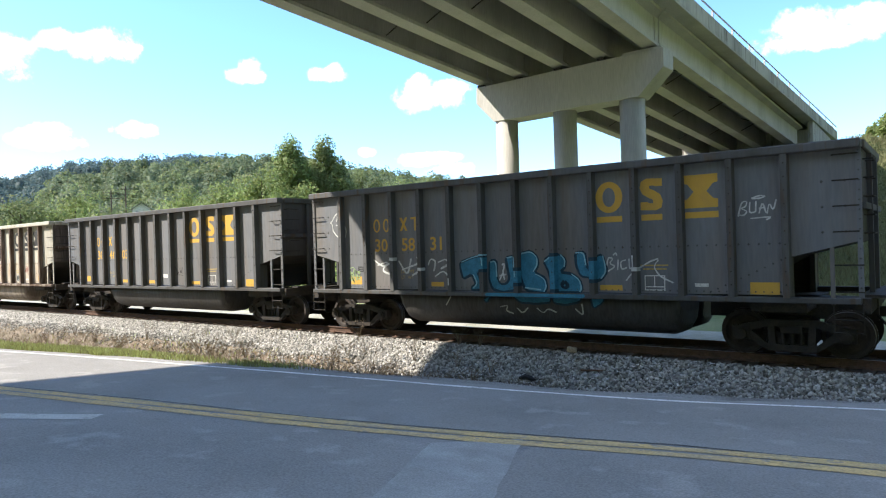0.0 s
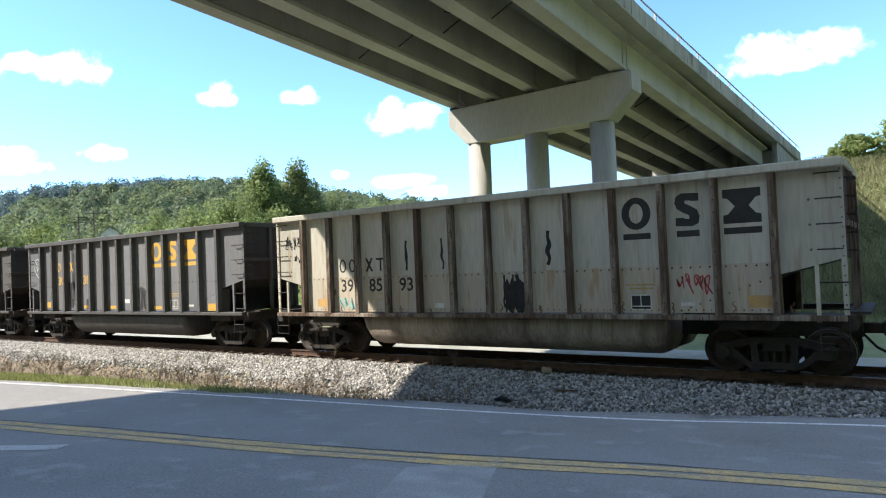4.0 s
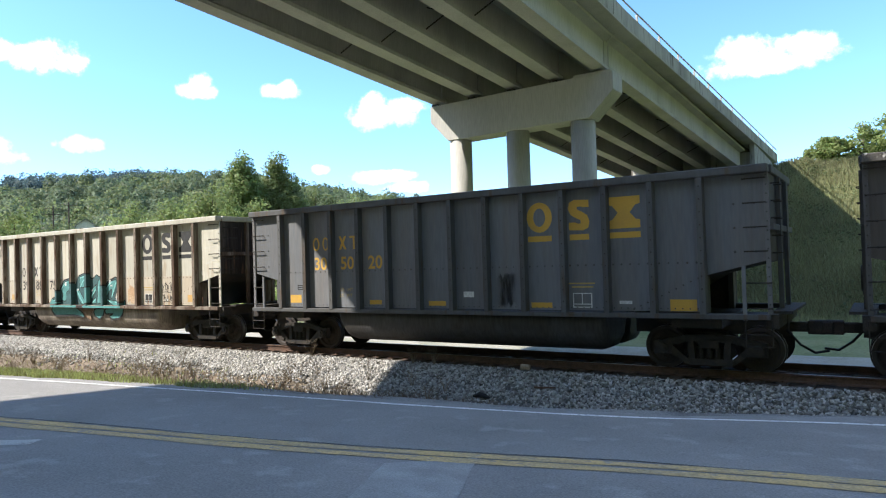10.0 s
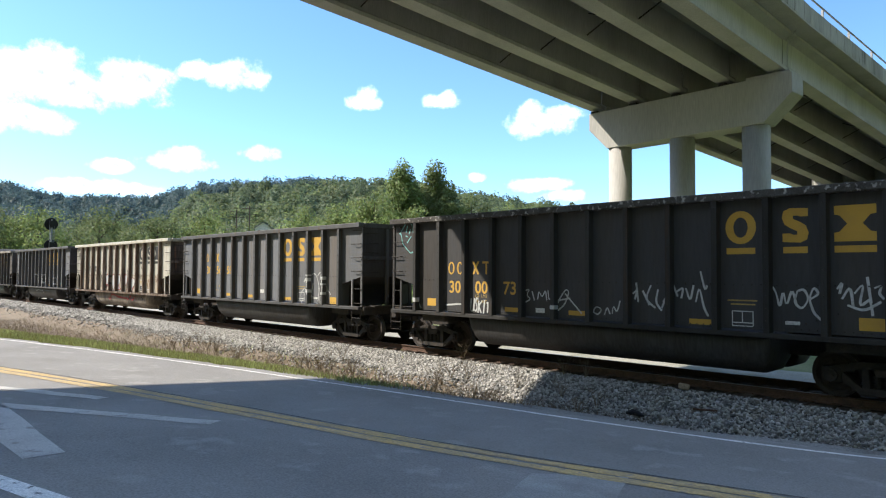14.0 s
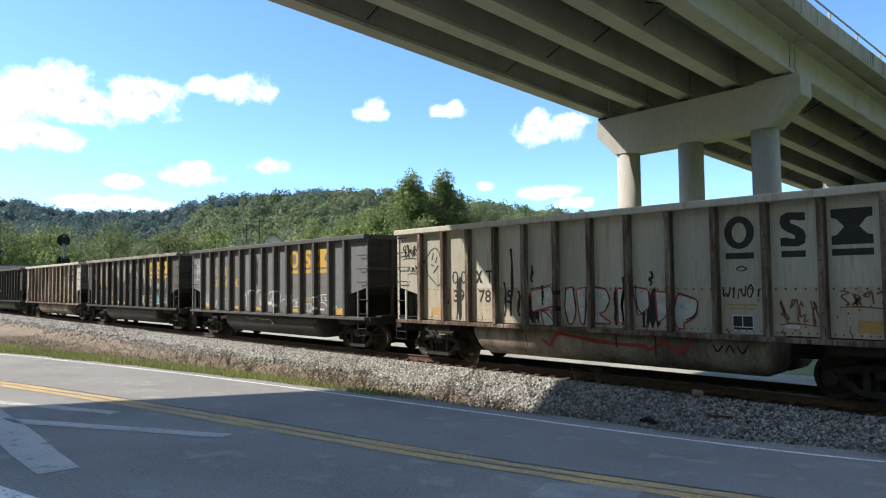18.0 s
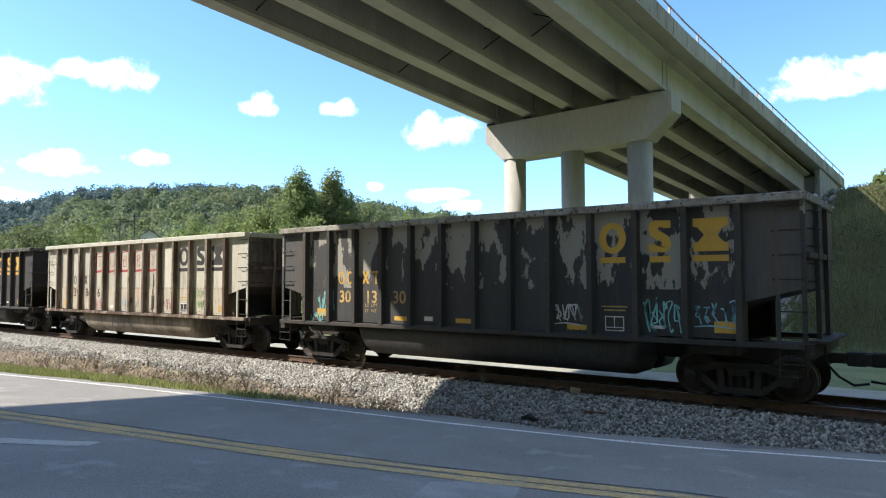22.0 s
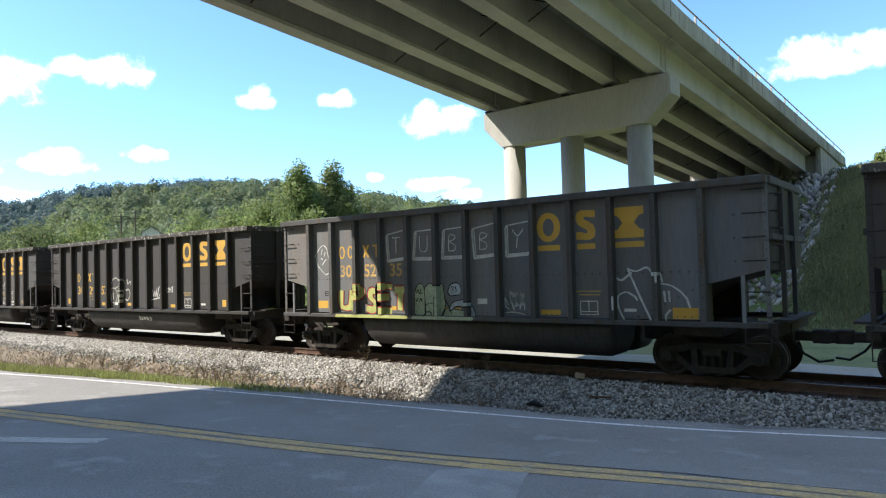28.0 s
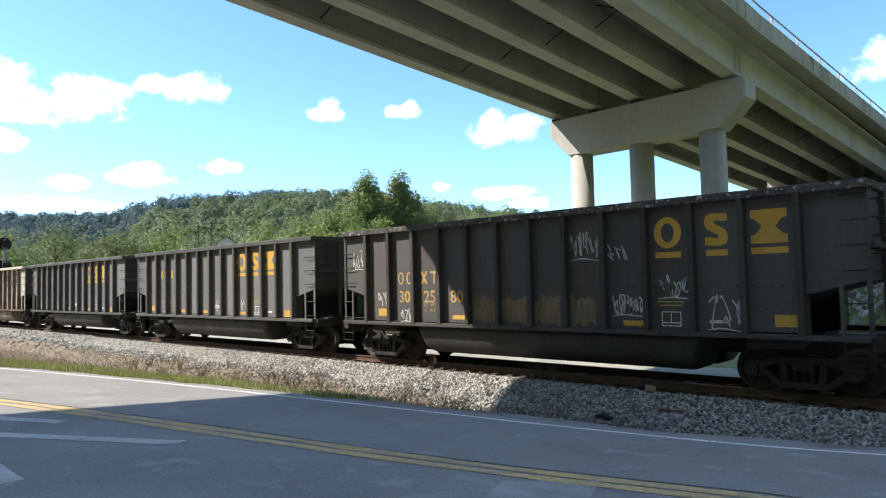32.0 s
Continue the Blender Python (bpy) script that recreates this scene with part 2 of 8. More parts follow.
M["worn_white"] = mat("worn_white", (0.5, 0.48, 0.45), 0.8, second=(0.41, 0.39, 0.365), scale=1.6, fine=70, bump=0.3, third=(0.32, 0.295, 0.27), spots=0.55)
M["soil"] = mat("soil", (0.205, 0.162, 0.122), 0.95, second=(0.14, 0.118, 0.08), scale=0.9, fine=22, bump=0.8, spread=0.45, third=(0.21, 0.17, 0.13))
M["grass_ground"] = mat("grass_ground", (0.1, 0.15, 0.035), 0.95, second=(0.15, 0.15, 0.06), scale=0.4, fine=14, bump=0.8, spread=0.45)
M["forest_floor"] = mat("forest_floor", (0.06, 0.1, 0.03), 0.95, second=(0.04, 0.07, 0.022), scale=0.05, fine=2, bump=0.5, spread=0.4)
M["ballast_bed"] = mat("ballast_bed", (0.19, 0.175, 0.16), 0.95, second=(0.1, 0.09, 0.08), scale=6, fine=26, bump=1.0, spread=0.6)
M["white_gravel"] = mat("white_gravel", (0.36, 0.345, 0.3), 0.9, second=(0.25, 0.25, 0.19), scale=0.7, fine=26, bump=0.8, spread=0.35)
M["pale_grass"] = mat("pale_grass", (0.2, 0.215, 0.1), 0.95, second=(0.12, 0.155, 0.05), scale=0.5, fine=14, bump=0.8, spread=0.4)
M["rust_bed"] = mat("rust_bed", (0.085, 0.06, 0.048), 0.95, second=(0.05, 0.04, 0.034), scale=3, fine=26, bump=1.0, spread=0.5)
M["concrete"] = mat("concrete", (0.45, 0.437, 0.42), 0.85, second=(0.355, 0.343, 0.328), scale=0.5, fine=18, bump=0.12, spread=0.12, streak=True, detail=8)
M["concrete_old"] = mat("concrete_old", (0.43, 0.42, 0.4), 0.88, second=(0.26, 0.25, 0.235), scale=0.8, fine=16, bump=0.2, spread=0.16, streak=True, third=(0.16, 0.15, 0.14), detail=8)
# underside between the girders: its shade is put into a darker concrete
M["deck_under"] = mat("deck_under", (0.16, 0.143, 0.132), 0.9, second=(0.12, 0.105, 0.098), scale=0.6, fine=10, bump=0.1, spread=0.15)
M["galvanised"] = plain("galvanised", (0.34, 0.35, 0.36), 0.7, 0.2)
M["dark_steel"] = mat("dark_steel", (0.03, 0.028, 0.027), 0.75, 0.0, second=(0.06, 0.045, 0.036), scale=4, fine=40, bump=0.3)
M["truck_steel"] = mat("truck_steel", (0.022, 0.02, 0.019), 0.8, 0.0, second=(0.05, 0.038, 0.03), scale=5, fine=45, bump=0.35)
M["wheel_rust"] = mat("wheel_rust", (0.05, 0.036, 0.03), 0.75, 0.0, second=(0.03, 0.025, 0.023), scale=4, fine=40, bump=0.3)
M["wheel_face"] = mat("wheel_face", (0.048, 0.037, 0.033), 0.75, 0.0, second=(0.033, 0.028, 0.026), scale=4, fine=40, bump=0.2)
M["tread"] = plain("tread", (0.25, 0.24, 0.24), 0.4, 0.8)
M["rail_side"] = mat("rail_side", (0.11, 0.062, 0.042), 0.85, 0.0, second=(0.07, 0.045, 0.035), scale=5, fine=40, bump=0.4)
M["tie_wood"] = mat("tie_wood", (0.075, 0.055, 0.043), 0.9, second=(0.04, 0.032, 0.028), scale=5, fine=30, bump=0.5, tint=0.35)
M["bark"] = mat("bark", (0.12, 0.1, 0.08), 0.95, second=(0.06, 0.05, 0.04), scale=3, fine=20, bump=0.8)
M["leaf_mid"] = leaf_mat("leaf_mid", (0.17, 0.21, 0.09), vary=0.1, trans=0.45)
M["leaf_light"] = leaf_mat("leaf_light", (0.235, 0.295, 0.105), vary=0.15, trans=0.5)
M["leaf_dark"] = leaf_mat("leaf_dark", (0.12, 0.155, 0.08), vary=0.08, trans=0.45)
# the left tall tree's sunlight is put into this brighter green
M["leaf_tulip"] = leaf_mat("leaf_tulip", (0.22, 0.285, 0.1), vary=0.25, trans=0.45)
M["leaf_olive"] = leaf_mat("leaf_olive", (0.18, 0.225, 0.085), vary=0.25, trans=0.4)
M["leaf_far"] = leaf_mat("leaf_far", (0.14, 0.18, 0.1), vary=0.06, trans=0.45)
# far woods: the haze over the hills is put into this bluer green
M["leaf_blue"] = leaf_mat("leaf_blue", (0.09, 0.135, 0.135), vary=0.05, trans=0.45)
M["grass_blade"] = leaf_mat("grass_blade", (0.26, 0.28, 0.1), trans=0.45)
M["dry_stalk"] = leaf_mat("dry_stalk", (0.19, 0.145, 0.1), vary=0.4, trans=0.15)
M["bank_grass"] = leaf_mat("bank_grass", (0.23, 0.235, 0.12), vary=0.3, trans=0.4)
M["kudzu"] = leaf_mat("kudzu", (0.125, 0.15, 0.07), vary=0.15, trans=0.35)
M["black_paint"] = plain("black_paint", (0.012, 0.012, 0.013), 0.5)
M["house_white"] = plain("house_white", (0.75, 0.75, 0.73), 0.7)
M["shed_metal"] = mat("shed_metal", (0.055, 0.056, 0.06), 0.85, spec=0.15, second=(0.035, 0.034, 0.035), scale=0.6)
M["roof_grey"] = mat("roof_grey", (0.2, 0.2, 0.21), 0.8, second=(0.15, 0.15, 0.16), scale=1)


def stone_mat():
    m = mat("ballast_stone", (0.32, 0.31, 0.295), 0.9, second=(0.22, 0.205, 0.188), scale=9, fine=60, bump=0.3, spread=0.15)
    nt = m.node_tree
    N, L = nt.nodes.new, nt.links.new
    b = nt.nodes["Principled BSDF"]
    src = b.inputs["Base Color"].links[0].from_socket
    g, r, h = N("ShaderNodeNewGeometry"), N("ShaderNodeMapRange"), N("ShaderNodeHueSaturation")
    r.inputs["To Min"].default_value, r.inputs["To Max"].default_value = 0.3, 1.65
    L(g.outputs["Random Per Island"], r.inputs["Value"])
    L(r.outputs["Result"], h.inputs["Value"])
    L(src, h.inputs["Color"])
    L(h.outputs["Color"], b.inputs["Base Color"])
    return m


M["ballast_stone"] = stone_mat()


# ---- mesh helpers ----
def mesh_np(name, verts, faces, materials, index=None, smooth=False):
    """A mesh from an array of places and an array of equal-sided faces."""
    verts, faces = np.asarray(verts, dtype=np.float32), np.asarray(faces, dtype=np.int32)
    me = bpy.data.meshes.new(name)
    n, k = faces.shape
    me.vertices.add(len(verts))
    me.vertices.foreach_set("co", verts.ravel())
    me.loops.add(n * k)
    me.loops.foreach_set("vertex_index", faces.ravel())
    me.polygons.add(n)
    me.polygons.foreach_set("loop_start", np.arange(0, n * k, k, dtype=np.int32))
    for m in materials:
        me.materials.append(m)
    if index is not None:
        me.polygons.foreach_set("material_index", np.asarray(index, dtype=np.int32))
    me.update(calc_edges=True)
    if smooth:
        me.polygons.foreach_set("use_smooth", np.ones(n, dtype=bool))
    return me


def bm_mesh(name, bm, material):
    me = bpy.data.meshes.new(name)
    bm.normal_update()
    bm.to_mesh(me)
    bm.free()
    me.materials.append(material)
    return me


def put(name, me, parent=None, m=None, label=""):
    ob = new(name, me)
    if parent is not None:
        ob.parent = parent
    if m is not None:
        ob.matrix_basis = m
    if label:
        ob["label"] = label
    return ob


def part(name, bm, material, parent, label="", m=None):
    return put(name, bm_mesh(name, bm, material), parent, m, label)


def box(bm, x0, x1, y0, y1, z0, z1, m=None):
    v = [bm.verts.new((x, y, z)) for x in (x0, x1) for y in (y0, y1) for z in (z0, z1)]
    if m is not None:
        for q in v:
            q.co = m @ q.co
    for f in ((0, 1, 3, 2), (4, 6, 7, 5), (0, 4, 5, 1), (2, 3, 7, 6), (0, 2, 6, 4), (1, 5, 7, 3)):
        bm.faces.new([v[i] for i in f])
    return v


def rbox(x0, x1, y0, y1, z0, z1, r=0.01):
    bm = bmesh.new()
    box(bm, x0, x1, y0, y1, z0, z1)
    bmesh.ops.bevel(bm, geom=bm.edges[:], offset=r, segments=1, affect="EDGES")
    return bm


def prism(bm, outline, axis, a, b):
    """An outline in the plane across an axis ('x': (y, z) pairs, 'y': (x, z), 'z': (x, y)), drawn out from a to b."""
    def at(p, q):
        return {"x": (q, p[0], p[1]), "y": (p[0], q, p[1]), "z": (p[0], p[1], q)}[axis]
    lo = [bm.verts.new(at(p, a)) for p in outline]
    hi = [bm.verts.new(at(p, b)) for p in outline]
    n = len(outline)
    bm.faces.new(lo)
    bm.faces.new(hi[::-1])
    for i in range(n):
        bm.faces.new((lo[i], hi[i], hi[(i + 1) % n], lo[(i + 1) % n]))
    bmesh.ops.recalc_face_normals(bm, faces=bm.faces[:])


def tube(bm, points, r, n=6):
    """A round bar along a line of points."""
    rings = []
    pts = [Vector(p) for p in points]
    for i, p in enumerate(pts):
        d = (pts[min(i + 1, len(pts) - 1)] - pts[max(i - 1, 0)]).normalized()
        a = d.orthogonal().normalized()
        b = d.cross(a)
        rad = r[i] if isinstance(r, (list, tuple)) else r
        rings.append([bm.verts.new(p + (a * math.cos(2 * math.pi * k / n) + b * math.sin(2 * math.pi * k / n)) * rad) for k in range(n)])
    for s, t in zip(rings, rings[1:]):
        best = min(range(n), key=lambda o: sum((s[k].co - t[(k + o) % n].co).length for k in range(n)))
        for k in range(n):
            bm.faces.new((s[k], s[(k + 1) % n], t[(k + 1 + best) % n], t[(k + best) % n]))
    bm.faces.new(rings[0][::-1])
    bm.faces.new(rings[-1])
    bmesh.ops.recalc_face_normals(bm, faces=bm.faces[:])


def cyl(bm, p, q, r, n=16):
    tube(bm, (p, q), r, n)


def empty(name, m=None):
    ob = new(name)
    ob.empty_display_size = 0.3
    if m is not None:
        ob.matrix_basis = m
    return ob


# ---- the lie of the land ----
EDGE_X = [-90, -60, -38, -23.82, -21.78, -16.91, -14.01, -11.32, -8.94, -7.04, -5.65, -4.2, -3.2, -2.19, -1.26, -0.55, 6, 40, 90]
EDGE_Y = [-25, -10, -1.9, 3.71, 4.65, 6.15, 6.9, 7.45, 7.97, 8.32, 8.6, 8.95, 9.25, 9.65, 10.22, 10.8, 11.1, 11.2, 11.2]
LINE_X = [-60, -38, -24.7, -15.9, -14.26, -12.5, -10.87, -9.06, -7.39, -6.09, -5.01, -4.12, -3.41, -2.49, -1.56, -0.68, 6, 40]
LINE_Y = [-13.5, -5.2, -0.5, 2.49, 3.05, 3.6, 4.02, 4.49, 4.86, 5.17, 5.45, 5.72, 6.0, 6.36, 6.79, 7.1, 7.6, 7.8]
TRACK_Y, RAIL_Z = 16.15, -0.85
BRIDGE_X, PIER_Y = -16.2, 31.9


def road_z(y):
    return -0.066 * np.asarray(y, dtype=float)


def smooth01(v):
    v = np.clip(v, 0, 1)
    return v * v * (3 - 2 * v)


# the steep ridge behind the camera is unseen, added to cut skylight on cars
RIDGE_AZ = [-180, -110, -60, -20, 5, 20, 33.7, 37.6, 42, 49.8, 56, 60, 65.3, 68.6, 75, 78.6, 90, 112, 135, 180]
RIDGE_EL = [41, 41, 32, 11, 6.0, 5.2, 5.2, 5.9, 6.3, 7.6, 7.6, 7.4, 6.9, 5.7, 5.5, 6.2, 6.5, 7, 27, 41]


def land(x, y):
    """Height of the ground."""
    x, y = np.asarray(x, dtype=float), np.asarray(y, dtype=float)
    e = np.interp(x, EDGE_X, EDGE_Y) + 0.5
    road = road_z(np.clip(y, -14, 14)) - 0.08
    foot = -1.83
    ez = road_z(np.clip(e, -14, 14)) - 0.08
    verge = ez + (foot - ez) * smooth01((y - e) / np.maximum(12.2 - e, 0.5))
    z = np.where(y <= e, road, verge)
    bed = np.interp(y, [12.2, 14.62, 17.7, 19.3, 21], [foot, -1.06, -1.06, -1.5, -1.5])
    z = np.where(y > 12.2, bed, z)
    # hillside and approach fill at the far end of the bridge
    side = smooth01((x + 26) / 7)
    start = np.interp(x, [-30, -22, -9, -5, 20], [52, 47, 44, 33, 31])
    fill = np.clip((y - start) * np.interp(x, [-10, -4], [0.55, 0.34]), 0, np.interp(y, [60, 90, 200], [10.2, 9, 4])) * side
    z = z + np.where(y > 22, fill, 0)
    # wooded hills, and the steep unseen ones added behind the camera to block skylight
    r = np.hypot(x, y)
    az = np.degrees(np.arctan2(-x, y))
    el = np.interp(az, RIDGE_AZ, RIDGE_EL)
    near = np.interp(az, [-180, -110, -40, 20, 33, 45, 70, 90, 112, 135, 180], [22, 26, 110, 150, 150, 110, 150, 190, 150, 40, 22])
    far_r = np.interp(az, [-180, -110, -40, 30, 45, 56, 66, 69, 80, 112, 135, 180], [75, 80, 330, 330, 330, 400, 430, 620, 620, 420, 110, 75])
    top = np.tan(np.radians(el - 0.3)) * far_r + 1.6 - 12.5
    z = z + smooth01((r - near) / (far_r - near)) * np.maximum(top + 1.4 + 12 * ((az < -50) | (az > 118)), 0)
    return z


def axis_steps(fine0, fine1, step, far):
    inner = list(np.arange(fine0, fine1 + 1e-6, step))
    out, d = [], step
    p = inner[-1]
    while p < far:
        d *= 1.16
        p += min(d, 45)
        out.append(p)
    low, d = [], step
    p = inner[0]
    while p > -far:
        d *= 1.16
        p -= min(d, 45)
        low.append(p)
    return np.array(low[::-1] + inner + out)


def build_ground():
    xs = axis_steps(-48, 8, 1.0, 1400)
    ys = np.unique(np.concatenate([axis_steps(0, 24, 0.5, 1400), [12.2, 14.62, 17.7, 19.3]]))
    X, Y = np.meshgrid(xs, ys, indexing="ij")
    Z = land(X, Y)
    nx, ny = X.shape
    idx = np.arange(nx * ny).reshape(nx, ny)
    F = np.stack([idx[:-1, :-1], idx[1:, :-1], idx[1:, 1:], idx[:-1, 1:]], -1).reshape(-1, 4)
    cx, cy = (X[:-1, :-1] + X[1:, 1:]).ravel() / 2, (Y[:-1, :-1] + Y[1:, 1:]).ravel() / 2
    mi = np.zeros(len(F), dtype=int)
    mi[(cy > np.interp(cx, [-60, -30, -18, -12, -9, -7], [13.6, 13.55, 13.45, 13.2, 12.7, 12.1])) & (cy < 14.62)] = 2
    mi[(cy >= 14.62) & (cy < 17.7)] = 3
    mi[(cy >= 17.7) & (cy < 19.3)] = 2
    mi[(cy >= 19.3) & (cy < 30) & (cx > -75)] = 5
    e = np.interp(cx, EDGE_X, EDGE_Y)
    mi[(cy > e) & (cy <= 14) & (cx > -75) & (mi != 2)] = 1
    mi[np.hypot(cx, cy) > 105] = 4
    me = mesh_np("ground", np.stack([X, Y, Z], -1).reshape(-1, 3), F, [M["grass_ground"], M["soil"], M["ballast_bed"], M["rust_bed"], M["forest_floor"], M["pale_grass"]], mi, True)
    tagged(new("ground", me), "grassy ground with a bare soil verge, wooded hills and an added unseen ridge", "ground", kind="structure")


def ribbon(name, xs, y0, y1, lift, material, zf=road_z):
    """A strip on the road between two lines across it."""
    V, F = [], []
    for x, a, b in zip(xs, y0, y1):
        V += [(x, a, float(zf(a)) + lift), (x, b, float(zf(b)) + lift)]
    n = len(xs)
    F = [(2 * i, 2 * i + 2, 2 * i + 3, 2 * i + 1) for i in range(n - 1)]
    return mesh_np(name, V, F, [material])


def build_road():
    xs = np.concatenate([np.arange(-90, -45, 5), np.arange(-45, 12, 0.5), np.arange(12, 95, 5)])
    e = np.interp(xs, EDGE_X, EDGE_Y)
    rng = np.random.RandomState(3)
    rag = e + 0.42 + 0.07 * np.sin(xs * 3.1) + 0.05 * rng.randn(len(xs))
    V, F = [], []
    k = 12
    for x, b in zip(xs, rag):
        lowest = np.interp(x, [-90, -60, -38, -20, 90], [-40, -24, -16, -14, -14])
        for j in range(k + 1):
            y = lowest + (b - lowest) * j / k
            V.append((x, y, float(road_z(max(y, -14)))))
    for i in range(len(xs) - 1):
        for j in range(k):
            a = i * (k + 1) + j
            F.append((a, a + k + 1, a + k + 2, a + 1))
    road = put("road", mesh_np("road", V, F, [M["asphalt"]], smooth=True))
    tagged(road, "grey worn asphalt road banked towards the railway", "road", kind="structure")
    sh = put("pavement", ribbon("pavement", xs, rag - 0.06, rag + 0.45 + 0.1 * np.sin(xs * 1.7), -0.03, M["gravel_shoulder"]))
    tagged(sh, "crumbled gravel shoulder along the road edge", "road shoulder", kind="structure")
    fine = np.arange(-60, 10, 0.35)
    yl = np.interp(fine, LINE_X, LINE_Y)
    yl = np.convolve(np.pad(yl, 6, mode="edge"), np.ones(13) / 13, mode="valid")
    wob = 0.012 * np.sin(fine * 2.3) + 0.008 * np.sin(fine * 5.1)
    for s in (-0.13, 0.13):
        q = put("centre_line", ribbon("centre_line", fine, yl + s - 0.1 + wob, yl + s + 0.1 - wob, 0.006, M["yellow_line"]))
        tagged(q, "faded yellow line of a double centre line", "road marking", group="double centre line", kind="structure")
    rag = np.random.RandomState(19)
    jag = yl + 0.285 + 0.02 * np.sin(fine * 1.3) + 0.016 * rag.randn(len(fine))
    q = put("joint_crack", ribbon("joint_crack", fine, jag - 0.012 - 0.012 * rag.rand(len(fine)), jag + 0.012 + 0.014 * rag.rand(len(fine)), 0.005, M["crack"]))
    tagged(q, "ragged dark crack along the paving joint", "crack", kind="structure")
    we = np.interp(fine, EDGE_X, EDGE_Y)
    we = np.convolve(np.pad(we, 3, mode="edge"), np.ones(7) / 7, mode="valid")
    we = we - 0.1 * smooth01((fine + 2.4) / 1.6)
    keep = fine < 9.5
    q = put("edge_line", ribbon("edge_line", fine[keep], (we - 0.055 + wob)[keep], (we + 0.055)[keep], 0.006, M["white_line"]))
    tagged(q, "thin white edge line along the asphalt", "road marking", kind="structure")

    def quad(name, pts, material, label):
        V = []
        n = 10
        (ax, ay), (bx, by), (cx, cy), (dx, dy) = pts
        rng2 = np.random.RandomState(int(abs(ax) * 50) % 97)
        for i in range(n + 1):
            t = i / n
            j = 0.015 * rng2.randn(2)
            V.append((ax + (bx - ax) * t, ay + (by - ay) * t + j[0], 0))
            V.append((dx + (cx - dx) * t, dy + (cy - dy) * t + j[1], 0))
        V = [(x, y, float(road_z(y)) + 0.005) for x, y, _ in V]
        F = [(2 * i, 2 * i + 2, 2 * i + 3, 2 * i + 1) for i in range(n)]
        tagged(put(name, mesh_np(name, V, F, [material])), label, "road marking", kind="structure")

    quad("gore_stripe", [(-7.14, 1.62), (-17, 1.85), (-17, 2.34), (-7.23, 2.04)], M["worn_white"], "broad worn white stripe on the asphalt")
    quad("hatch_stripe", [(-10.74, 2.03), (-8.1, 4.02), (-7.95, 3.79), (-10.15, 2.1)], M["worn_white"], "worn white hatching stripe on the asphalt")
    quad("hatch_stripe", [(-12.6, 2.3), (-10.5, 3.5), (-10.38, 3.3), (-12.1, 2.3)], M["worn_white"], "worn white hatching stripe near the centre line")
    quad("hatch_stripe", [(-3.45, 3.6), (-4.2, 5.3), (-3.57, 6.05), (-2.72, 4.1)], M["asphalt_patch"], "pale worn patch of old hatching")
    quad("lane_line", [(-16, -1.4), (-5.4, 1.5), (-5.6, 1.64), (-16, -1.15)], M["white_line"], "white lane line curving round the junction")


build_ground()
build_road()


# ---- railway ----
def build_track():
    track = empty("railway_track", pose(0, TRACK_Y, RAIL_Z))
    tagged(track, "rusty steel railway track on dark wooden sleepers", "railway track", kind="structure")
    prof = [(-0.075, -0.17), (0.075, -0.17), (0.075, -0.158), (0.012, -0.14), (0.009, -0.045), (0.036, -0.035), (0.036, -0.006), (0.028, 0), (-0.028, 0), (-0.036, -0.006), (-0.036, -0.035), (-0.009, -0.045), (-0.012, -0.14), (-0.075, -0.158)]
    for s in (-1, 1):
        bm = bmesh.new()
        prism(bm, [(p[0] + s * 0.7535, p[1]) for p in prof], "x", -420, 300)
        r = part("rail", bm, M["rail_side"], track, "rust-brown steel rail with a worn bright top")
        r.data.materials.append(M["tread"])
        for f in r.data.polygons:
            if f.normal.z > 0.9 and f.center.z > -0.004:
                f.material_index = 1
    tie = bm_mesh("sleeper", rbox(-0.115, 0.115, -1.3, 1.3, -0.33, -0.172, 0.012), M["tie_wood"])
    rng = np.random.RandomState(5)
    for i in range(190):
        put("sleeper", tie, track, pose(-84 + i * 0.52 + rng.randn() * 0.02, rng.randn() * 0.03, rng.randn() * 0.006, 0, 0, rng.randn() * 0.7))
    bm = bmesh.new()
    for i in range(190):
        x = -84 + i * 0.52
        for s in (-1, 1):
            box(bm, x - 0.09, x + 0.09, s * 0.7535 - 0.17, s * 0.7535 + 0.17, -0.172, -0.16)
            for d in (-0.1, 0.1):
                box(bm, x - 0.02, x + 0.02, s * 0.7535 + d - 0.02, s * 0.7535 + d + 0.02, -0.16, -0.135)
    p = part("tie_plates", bm, M["rail_side"], track, "rusty tie plates and spikes")
    p["kind"] = "stuff"


